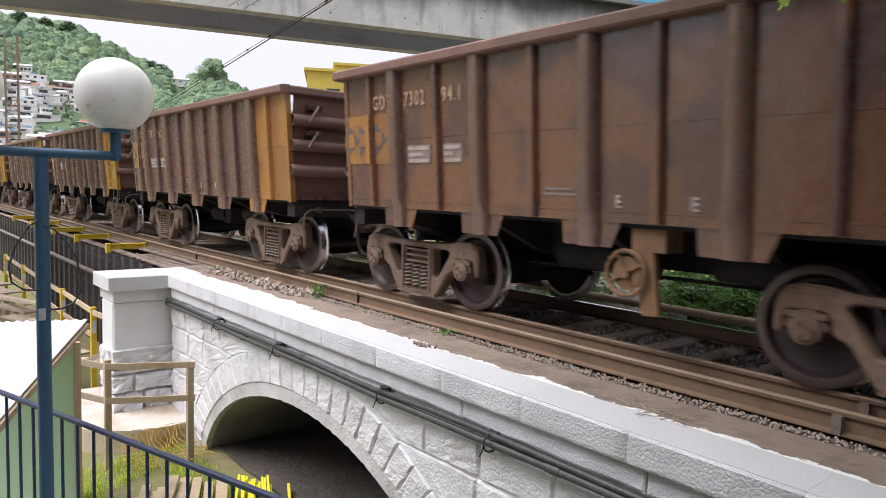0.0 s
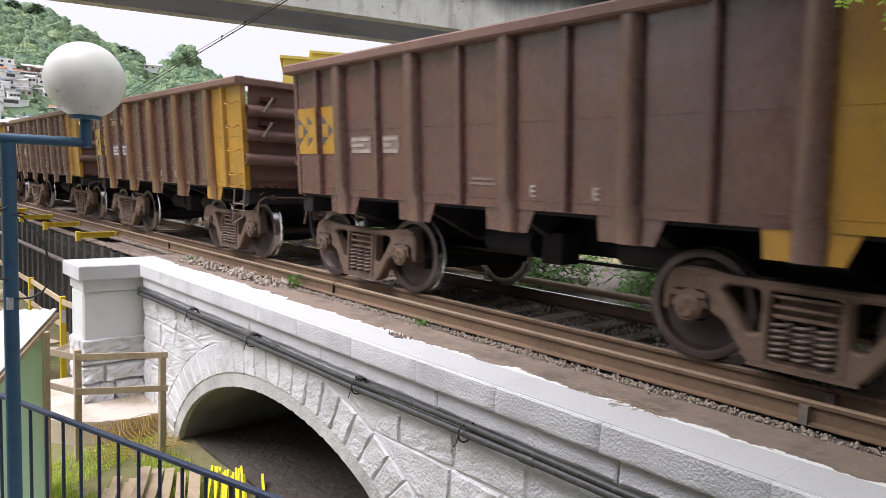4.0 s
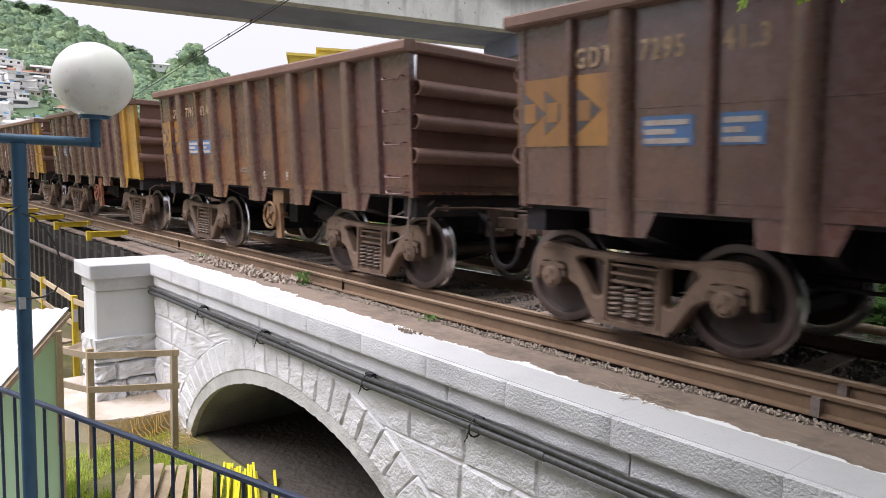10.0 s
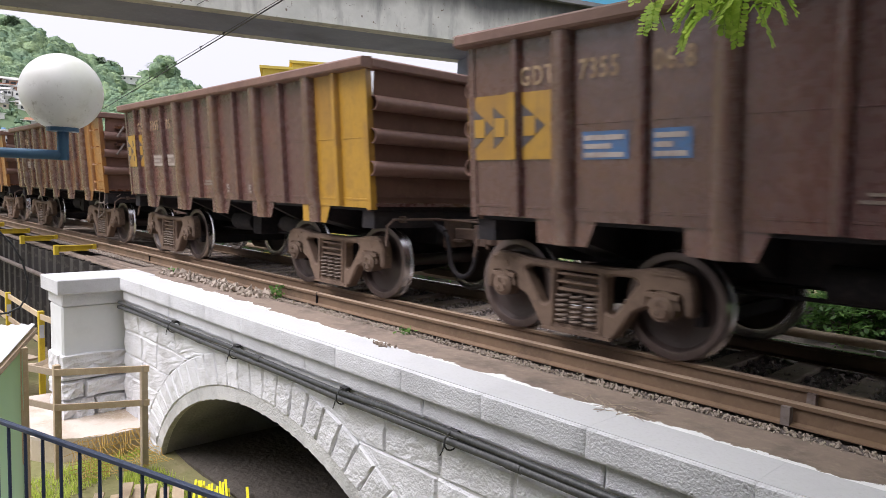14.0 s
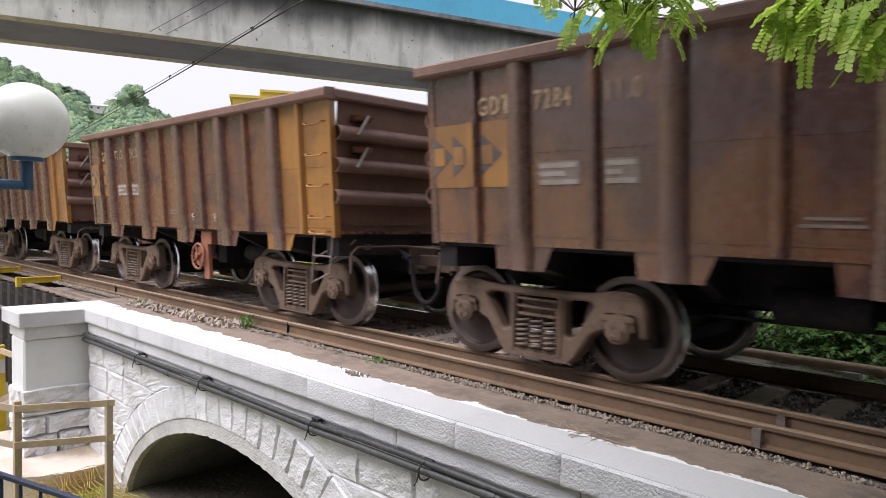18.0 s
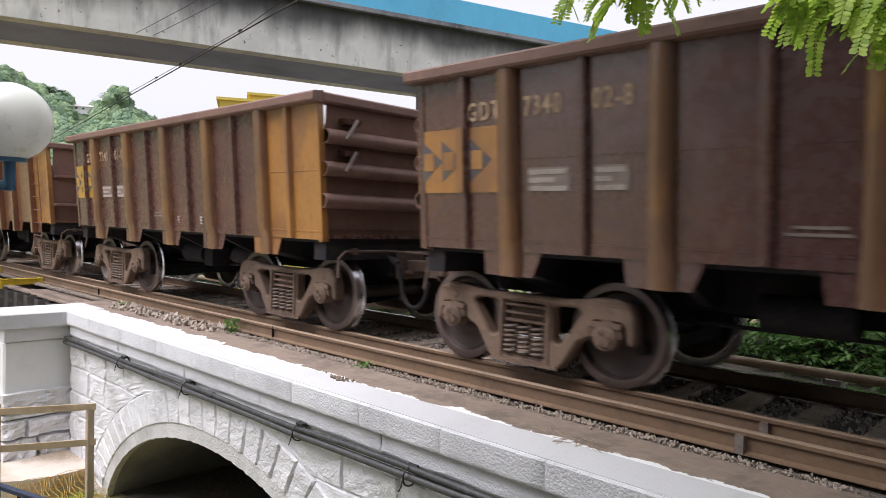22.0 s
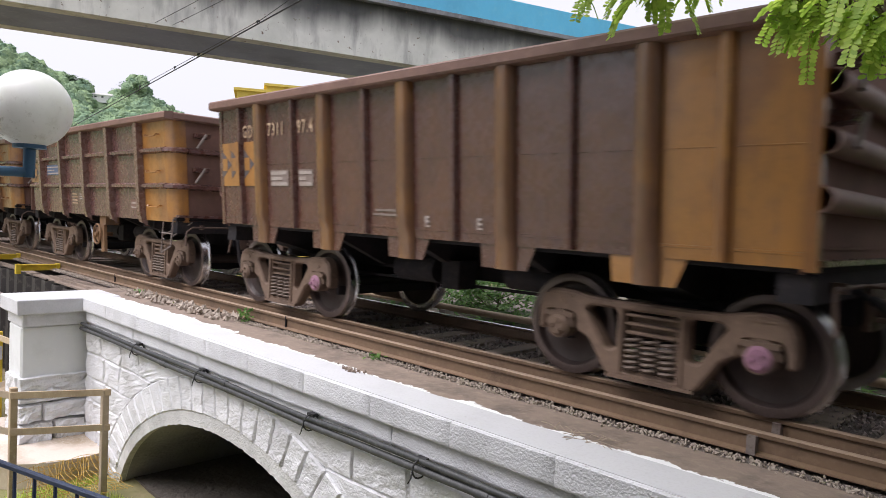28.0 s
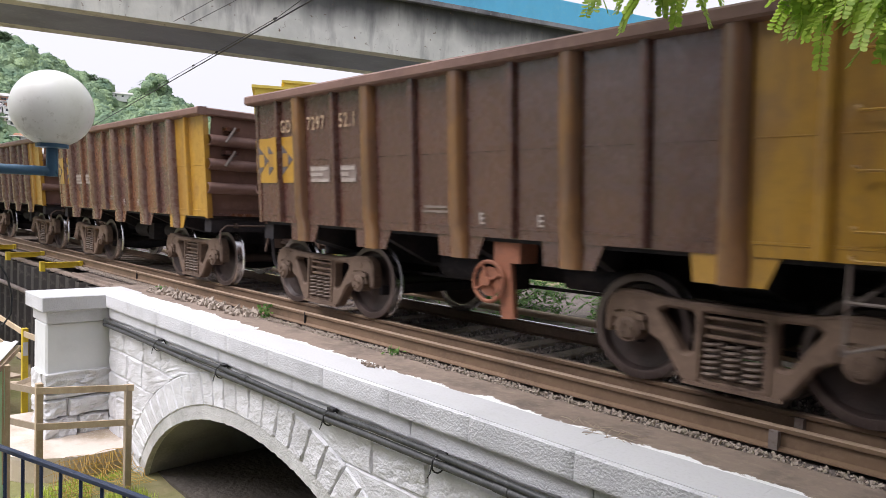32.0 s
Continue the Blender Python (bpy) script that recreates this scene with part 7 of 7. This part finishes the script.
def belt_shape(z, full=True):
    y = side_y(z)
    s = Shape().prism([(y, z - 0.055), (y - 0.075, z - 0.03), (y - 0.08, z + 0.02), (y, z + 0.055)], -HALF + 0.2, HALF - 0.2, "x")
    n, r = 6, 0.26
    for k in (-1, 1):
        prev = None
        for i in range(n + 1):
            a = math.pi / 2 * i / n
            cx, cy = k * (HALF - r + r * math.sin(a)), y + r - r * math.cos(a)
            ox, oy = k * (HALF - r + (r + 0.075) * math.sin(a)), y + r - (r + 0.075) * math.cos(a)
            now = [(cx, cy, z - 0.05), (ox, oy, z - 0.03), (ox, oy, z + 0.02), (cx, cy, z + 0.05)]
            if prev:
                s.add(prev + now, [(j, (j + 1) % 4, 4 + (j + 1) % 4, 4 + j) for j in range(4)])
            prev = now
    return s


def post_shape(x):
    s = Shape()
    rings = []
    for z, k, w in ((1.02, -0.10, 0.8), (1.10, 0.07, 1.0), (1.30, 0.11, 1.0), (TOP - 0.055, 0.11, 1.0)):
        y = side_y(z)
        rings.append([(x - 0.085 * w, y + 0.02, z), (x - 0.07 * w, y - k, z), (x + 0.07 * w, y - k, z), (x + 0.085 * w, y + 0.02, z)])
    for r in rings:
        s.v += r
    for i in range(3):
        for j in range(3):
            s.f.append((4 * i + j, 4 * i + j + 1, 4 * i + 5 + j, 4 * i + 4 + j))
    s.f += [(0, 3, 2, 1), (12, 13, 14, 15)]
    return s


def end_belt_shape(z):
    return Shape().prism([(4.17, z - 0.055), (4.27, z - 0.03), (4.27, z + 0.02), (4.17, z + 0.055)], -1.22, 1.22)


def wagon_banded(n, body, front, number, ladder=False, brake=None, pink=False, label=""):
    w = thing("ore_wagon", label, "freight wagon", pose(0, TRACK_Y, 0), "wagons of the ore train")
    edges = (-HALF + 0.26,) + POSTS + (HALF - 0.26,)
    for i, (a, b) in enumerate(zip(edges, edges[1:])):
        for j, (z0, z1) in enumerate(((1.14, 1.75), (1.75, 2.36), (2.36, TOP - 0.05))):
            part("side_panel", cached("banded%d%d" % (i, j), lambda: banded_panel(a, b, z0, z1)), front if a > 2.8 else body, w)
    part("rounded_corner", cached("rounded", corner_shape, smooth=True), front, w)
    part("rounded_corner", cached("rounded", corner_shape, smooth=True), body, w, m=FLIP)
    rear_corner = corner_shape()
    rear_corner.v = [(-p[0], p[1], p[2]) for p in rear_corner.v]
    part("rounded_corner", cached("rounded_rear", lambda: rear_corner, smooth=True), body, w)
    for x in POSTS:
        part("side_post", cached("post%.2f" % x, lambda: post_shape(x)), rib_paint(body), w)
    for z in (1.75, 2.36):
        part("belt_rail", cached("belt%.2f" % z, lambda: belt_shape(z)), body, w)
        for m in (None, FLIP):
            part("end_belt", cached("end_belt%.2f" % z, lambda: end_belt_shape(z)), body, w, m=AFT if m else FORE)
    for m in (None, FLIP):
        part("end_post", cached("end_post", lambda: Shape().box(4.16, 4.25, 0.35, 0.43, 1.14, TOP - 0.06)), body, w, m=AFT if m else FORE)
    part("far_side", cached("far_side", lambda: side_slab(-HALF, HALF, SILL, TOP - 0.05)), body, w, m=FLIP)
    finish_banded(w, body, front, number, ladder, brake, pink)
    return w


def band_grab_shape(z):
    y = side_y(z)
    return Shape().tube([(3.18, y, z + 0.03), (3.18, y - 0.06, z + 0.03), (3.21, y - 0.07, z), (3.62, y - 0.07, z), (3.65, y - 0.06, z + 0.03), (3.65, y, z + 0.03)], 0.012, 6)


def finish_banded(w, body, front, number, ladder, brake, pink):
    for m in (None, FLIP):
        part("top_rim", cached("top_rim", rim_side_shape), M_RIM, w, "rusted top rim", m=m)
        part("end_rim", cached("end_rim", rim_end_shape), M_RIM, w, m=AFT if m else FORE)
        part("end_sheet", cached("end_sheet_b", lambda: Shape().prism([(4.16, 1.14), (4.19, TOP - 0.05), (4.17, TOP - 0.05), (4.14, 1.14)], -1.3, 1.47)), M_ENDRUST, w, m=AFT if m else FORE)
        part("coupler", cached("coupler", coupler_shape, bevel=0.01), M_COUPLER, w, "cast knuckle coupler", m=(FLIP if m else pose(0, 0, 0)) @ pose(0.02, 0, 0))
        part("brake_hose", cached("brake_hose", lambda: hose_shape(-0.33)), M_BLACK, w, m=AFT if m else FORE)
        part("lifting_gear", cached("lifting_gear", lifting_gear_shape), M_COUPLER, w, m=AFT if m else FORE)
        for z in (2.60, 2.02):
            for y in (-1.0, 1.0):
                part("end_bracket", cached("end_bracket%.1f%.2f" % (y, z), lambda: bracket_shape(y, z)), body, w, m=AFT if m else FORE)
                part("bracket_bar", cached("bracket_bar%.1f%.2f" % (y, z), lambda: bracket_bar_shape(y, z)), M_STEELBAR, w, m=AFT if m else FORE)
    part("floor", cached("floor", floor_shape), body, w)
    add_underframe(w)
    for z in (2.60, 1.98, 1.38):
        part("grab_iron", cached("band_grab%.2f" % z, lambda: band_grab_shape(z)), front, w)
    if ladder:
        add_step(w)
    if brake:
        part("brake_wheel", cached("brake_wheel", brake_wheel_shape), brake, w, "hand brake wheel")
        part("brake_arm", cached("brake_arm", brake_arm_shape), brake, w)
    part("data_panel", cached("bandpanel", lambda: mark_shape(-2.70, -1.80, 1.99, 2.22, 0.008)), M_BLUEDULL, w, "faded blue data panel")
    for j in range(3):
        part("stencil_bar", cached("bandbar%d" % j, lambda: mark_shape(-2.66, -1.85 - (0.3 if j == 1 else 0), 2.015 + 0.07 * j, 2.04 + 0.07 * j, 0.012)), M_WHITEMARK, w)
        part("stencil_bar", cached("bandlow%d" % j, lambda: mark_shape(-0.55, -0.17, 1.46 + 0.05 * j, 1.475 + 0.05 * j, 0.008)), M_WHITEMARK, w)
    part("letter_mark", cached("letter_e", lambda: letters_holder("E", 0.16)), M_WHITEMARK, w, m=pose(1.10, side_y(1.56) - 0.012, 1.56, 4.3))
    part("letter_mark", cached("letter_e", lambda: letters_holder("E", 0.16)), M_SAFETY, w, m=pose(1.10, side_y(1.36) - 0.012, 1.36, 4.3))
    for j in range(4 if brake else 0):
        part("stencil_bar", cached("bandyellow%d" % j, lambda: mark_shape(-1.02, -0.66, 1.36 + 0.065 * j, 1.385 + 0.065 * j, 0.008)), M_NUMBER, w)
    part("plate_mark", cached("plate_mark", lambda: mark_shape(2.30, 2.78, 1.30, 1.50, 0.008)), M_RIM, w, "rusty data plate")
    for j in range(2):
        part("stencil_bar", cached("platebar%d" % j, lambda: mark_shape(2.33, 2.72, 1.34 + 0.08 * j, 1.365 + 0.08 * j, 0.012)), M_WHITEMARK, w)
    if number:
        add_letters(w, number, -2.24, 2.69, 0.21, M_REDOX, 0.012, 0.68)
    part("logo_band", cached("banded_logo", lambda: mark_shape(-3.99, -3.10, 1.83, 2.28, 0.006)), M_ORANGE, w, "faded painted logo band")
    for i in range(3):
        part("logo_arrow", cached("banded_arrow%d" % i, lambda: tri_shape(-3.93 + 0.27 * i, 2.06, 0.30, 0.20, 0.009 + 0.001 * i)), M_MARK, w)
        part("logo_block", cached("banded_block%d" % i, lambda: mark_shape(-3.90 + 0.27 * i, -3.76 + 0.27 * i, 1.97, 2.15, 0.014)), M_ORANGE, w)
    TRAIN[w.name] = add_bogie(w, BOGIE, M_BOGIE, pink) + add_bogie(w, BOGIE_R, M_BOGIE, pink)


BIG = (-3.08, -1.68, -0.56, 0.56, 1.68, 3.08)


def square_rib_shape(x):
    """A box-section post, straight from the rim to below the sill."""
    s = Shape()
    zs, prof = (0.965, 1.20, TOP - 0.055), ((-0.068, 0.0), (-0.068, 0.108), (-0.060, 0.118), (0.060, 0.118), (0.068, 0.108), (0.068, 0.0))
    for z in zs:
        s.v += [(x + u, side_y(z) - h, z) for u, h in prof]
    n = len(prof)
    s.f = [(n * i + j, n * i + j + 1, n * (i + 1) + j + 1, n * (i + 1) + j) for i in range(2) for j in range(n - 1)]
    s.f += [tuple(range(n - 1, -1, -1)), tuple(2 * n + j for j in range(n))]
    return s


def wagon_plain(n, body, front, number, hand_wheel=False, label=""):
    """The kind with six square posts and plain ends crossed by two beams."""
    w = thing("ore_wagon", label, "freight wagon", pose(0, TRACK_Y, 0), "wagons of the ore train")
    edges = (-HALF,) + BIG + (HALF,)
    for i, (a, b) in enumerate(zip(edges, edges[1:])):
        part("side_panel", cached("plain%d" % i, lambda: panel_shape(a, b)), front if a > 2.8 else body, w)
    for x in BIG:
        part("side_post", cached("square%.2f" % x, lambda: square_rib_shape(x)), rib_paint(body), w)
        part("skirt_plate", cached("square_skirt%.2f" % x, lambda: skirt_shape(x, 0.06, 0.24)), body, w)
    for m in (None, FLIP):
        for z in (1.62, 2.25):
            part("end_beam", cached("end_beam%.2f" % z, lambda: Shape().prism([(4.15, z - 0.05), (4.32, z - 0.03), (4.32, z + 0.01), (4.15, z + 0.03)], -1.38, 1.38)), M_ENDRUST, w, m=AFT if m else FORE)
    if hand_wheel:
        s = Shape()
        wheel = ring_shape(0.26, 0.022, (0, 0, 0))
        for k in range(5):
            a = k * 2 * math.pi / 5
            wheel.rod((0, 0, 0), (0.26 * math.cos(a), 0, 0.26 * math.sin(a)), 0.015, 6)
        wheel.rod((0, -0.04, 0), (0, 0.22, 0), 0.04, 8)
        part("hand_wheel", wheel, M_RIM, w, "spoked hand brake wheel", m=pose(4.36, -0.62, 2.12, 0, 0, 90))
        part("wheel_bracket", Shape().box(4.10, 4.32, -0.66, -0.58, 1.9, 2.2), body, w)
    finish_wagon(w, body, front, M_ORANGE, ("", "", ""), False, False, True, None, False, None, False)
    add_letters(w, number, -2.20, 2.42, 0.22, M_NUMY, 0.014, 0.64)
    if hand_wheel:
        add_ladder(w)
    part("logo_band", cached("plain_logo", lambda: mark_shape(-4.10, -3.10, 1.75, 2.37, 0.010)), M_ORANGE, w, "painted logo band")
    for i in range(3):
        part("logo_arrow", cached("plain_arrow%d" % i, lambda: tri_shape(-4.02 + 0.27 * i, 2.06, 0.36, 0.21, 0.014 + 0.001 * i)), M_MARK, w)
        part("logo_bar", cached("plain_bar%d" % i, lambda: mark_shape(-3.98 + 0.27 * i, -3.84 + 0.27 * i, 1.97, 2.15, 0.019)), M_YELLOW, w)
    return w


TRAIN, WAGONS = {}, []
ROSTER = [
    # kind, body, front, rear logo, number, options
    ("A", M_BROWN2, M_ORANGE, M_ORANGE, ("", "", ""), dict(brackets=True)),
    ("A", M_BROWN2, M_ORANGE, M_ORANGE, ("GDT", "7302", "94.1"), dict(brackets=True, brake=M_BOGIE2)),
    ("A", M_BROWN, M_ORANGE, M_ORANGE, ("GDT", "7302", "43.2"), dict(brackets=True)),
    ("A", M_BROWN, M_YELLOW, M_YELLOW, ("GDT", "7356", "08-1"), dict(ladder=True, brackets=True, blue=2)),
    ("A", M_BROWN, M_YELLOW, M_YELLOW, ("", "", ""), dict(brackets=True)),
    ("A", M_BROWN3, M_YELLOW, M_YELLOW, ("GDT", "7304", "14.5"), dict(ladder=True, brackets=True, blue=True)),
    ("A", M_BROWN, M_YELLOW, M_FADED, ("", "", "13-7"), dict(brackets=False)),
    ("A", M_BROWN, M_YELLOW, M_YELLOW, ("GDT", "7295", "42.1"), dict(ladder=True, brackets=2, blue=True, brake=M_BOGIE)),
    ("A", M_BROWN, M_ORANGE, M_ORANGE, ("GDT", "7295", "41.3"), dict(brackets=2, blue=2)),
    ("A", M_BROWN2, M_BROWN, M_ORANGE, ("GDT", "7290", "62.4"), dict(ladder=True, brackets=False, blue=2, brake=M_BOGIE2)),
    ("A", M_BROWN, M_YELLOW, M_YELLOW, ("GDT", "7290", "61."), dict(brackets=False, blue=2, brake=M_REDOX)),
    ("A", M_BROWN, M_YELLOW, M_YELLOW, ("GDT", "7355", "06.8"), dict(ladder=True, brackets=False, blue=2, brake=M_BOGIE)),
    ("A", M_BROWN, M_YELLOW, M_YELLOW, ("GDT", "7355", "05."), dict(brackets=False)),
    ("A", M_BROWN2, M_ORANGE, M_ORANGE, ("GDT", "7284", "12.8"), dict(ladder=True, brackets=True)),
    ("A", M_BROWN2, M_ORANGE, M_ORANGE, ("GDT", "7284", "11.0"), dict(brackets=True)),
    ("A", M_BROWN2, M_ORANGE, M_ORANGE, ("GDT", "7313", "54.3"), dict(ladder=True, brackets=True, brake=M_REDOX)),
    ("A", M_BROWN2, M_ORANGE, M_ORANGE, ("GDT", "", ""), dict(brackets=True)),
    ("A", M_BROWN3, M_ORANGE, M_ORANGE, ("GDT", "7340", "02-8"), dict(ladder=True, brackets=True)),
    ("A", M_BROWN3, M_ORANGE, M_YELLOW, ("GDT", "7340", "01-0"), dict(brackets=True)),
    ("D", M_BROWN4, M_ORANGE, None, "GDT612638-3", dict(hand_wheel=True)),
    ("D", M_BROWN5, M_ORANGE, None, "GDT611926-3", dict()),
    ("A", M_BROWN2, M_ORANGE, M_ORANGE, ("", "181", "78.2"), dict(ladder=True, brackets=True, blue=2, brake=M_REDOX, pink=True)),
    ("A", M_BROWN3, M_ORANGE, M_ORANGE, ("GDT", "7311", "97.4"), dict(brackets=True, pink=True, blue=False)),
    ("C", M_BROWN, M_ORANGE, None, "GDT-732536-3", dict(ladder=True, brake=M_BOGIE2)),
    ("C", M_BROWN3, M_ORANGE, None, "GDT-732515-5", dict()),
    ("A", M_BROWN3, M_YELLOW, M_YELLOW, ("GDT", "7297", "52.1"), dict(ladder=True, brackets=True, brake=M_REDOX)),
    ("A", M_BROWN2, M_YELLOW, M_YELLOW, ("", "", ""), dict(brackets=True)),
    ("A", M_BROWN, M_YELLOW, M_YELLOW, ("", "", ""), dict(brackets=False)),
    ("A", M_BROWN2, M_ORANGE, M_ORANGE, ("", "", ""), dict(brackets=True)),
    ("A", M_BROWN, M_YELLOW, M_YELLOW, ("", "", ""), dict(brackets=False)),
    ("A", M_BROWN2, M_ORANGE, M_ORANGE, ("", "", ""), dict(brackets=True)),
    ("A", M_BROWN, M_YELLOW, M_YELLOW, ("", "", ""), dict(brackets=False)),
]
TONES = {M_BROWN: "iron-oxide brown", M_BROWN2: "dusty brown", M_BROWN3: "dark brown", M_BROWN4: "ochre brown", M_BROWN5: "red-brown"}
ENDS = {M_YELLOW: "yellow", M_ORANGE: "faded orange", M_BROWN: "brown", M_BROWN4: "brown"}
for i, (kind, body, front, rear, number, opts) in enumerate(ROSTER):
    n = i - 1
    tone, end = TONES[body], ENDS[front]
    if kind == "A":
        w = wagon_ribbed(n, body, front, rear, number, label="%s ribbed gondola with %s end panels%s" % (tone, end, " and grab irons" if opts.get("ladder") else ""), **opts)
    elif kind == "C":
        w = wagon_banded(n, body, front, number, label="brown gondola wagon banded by horizontal rails, orange rounded corner", **opts)
    else:
        w = wagon_plain(n, body, front, number, label="%s gondola wagon with six square posts and plain ends" % tone, **opts)
    WAGONS.append((n, w))


# ---- what moves ----
def run(t):
    """How far the train has gone: the rear corner of the first wagon seen, along X."""
    return -8.29 + 7.26683 * t + 4.19912e-3 * t**2 + 5.0237e-5 * t**3 - 1.39288e-6 * t**4 + 2.27981e-8 * t**5


SWAY_A = [(0, 0.24, 0.08, 0.09), (1, 0.19, 0.06, 0.11), (2, 0.25, 0.09, 0.07), (3, 0.61, 0.21, -0.02), (5.6, 0.55, 0.19, 0.01), (7, 0.57, 0.22, -0.08), (8, 0.54, 0.18, 0.05), (9, 0.46, 0.17, 0.04), (10, 0.17, 0.07, 0.05), (11, 0.23, 0.11, 0.01), (12, 0.04, 0.02, 0.02), (12.5, 0.18, 0.08, 0.05), (13, 0.35, 0.16, -0), (13.5, 0.24, 0.12, -0.03)]
SWAY_A += [(14, 0.08, 0.05, -0.03), (14.5, 0.24, 0.12, -0), (16.5, 0.02, -0.01, 0.09), (17, -0.07, -0.05, 0.04), (18, -0.06, -0.04, 0.03), (19, 0, 0, 0), (20, 0.06, 0.02, 0.08), (21, -0.07, -0.05, 0.05), (21.5, 0.04, 0, 0.07), (22, -0.03, -0.05, 0.14), (22.5, -0.09, -0.08, 0.12), (23, 0.04, 0.01, 0.04), (24, -0.14, -0.1, 0.08), (25, -0, -0.03, 0.1)]
SWAY_A += [(26, -0.06, -0.04, 0.01), (26.5, -0.04, -0.05, 0.1), (28.5, -0.02, -0.05, 0.15), (29, -0.01, -0.05, 0.18), (30, -0.03, -0.05, 0.13), (31, -0.06, -0.07, 0.14), (32, -0.05, -0.06, 0.12)]
SWAY_B = [(0, 0.15, 0.05, -0.02), (3, 0.22, 0.08, -0.03), (6, 0.27, 0.09, -0.05), (9, 0.19, 0.08, -0.09), (11, 0.23, 0.07, 0.01), (12, 0.11, 0.03, 0.03), (13, 0.18, 0.05, 0.02), (14.5, 0.26, 0.09, -0.07), (16.5, 0.1, 0.03, -0.01), (17, -0.02, 0, -0.03), (18, 0.01, 0.01, -0.02), (19, 0, 0, 0), (20, 0.02, 0.01, -0.01), (21, -0.04, -0.01, -0)]
SWAY_B += [(22, 0.08, 0.01, 0.04), (22.5, 0.03, 0, 0.03), (23, 0.05, 0.01, 0.02), (24, -0.03, -0.01, -0.01), (25, 0.11, 0.02, 0.02), (26, 0.03, 0.02, -0.03), (28.5, -0.01, -0.01, 0.02), (29, -0.03, -0.01, 0.01), (30, -0.01, 0, -0.03), (31, -0.01, -0.01, 0.03), (32, -0.02, -0.01, 0.03)]


def motions():
    for n, w in WAGONS:
        def place(t):
            return run(t) - PITCH * n + 4.235
        walk(w, [(float(t), pose(place(t), TRACK_Y, 0)) for t in range(33)])
        # wheels turn row by row while the wagon is near, and rest on long rows beyond sight
        times, f = [], 0
        while f <= 960:
            times.append(f / 30)
            f += 2 if -75 < place(f / 30) < 7 else 30
        if times[-1] < 32.0:
            times.append(32.0)
        for ws, x in TRAIN[w.name]:
            rows = []
            for t in times:
                go = min(max(place(t), -75.0), 7.0)
                rows.append((t, pose(x, 0, WHEEL_R) @ Matrix.Rotation(go / WHEEL_R % (2 * math.pi), 4, "Y")))
            walk(ws, rows)

    # the two leafy boughs sway in the wind and the wake of the train
    for bough, rows in zip(BOUGHS, (SWAY_A, SWAY_B)):
        walk(bough, [(t, pose(x, y, z)) for t, x, y, z in rows])


motions()
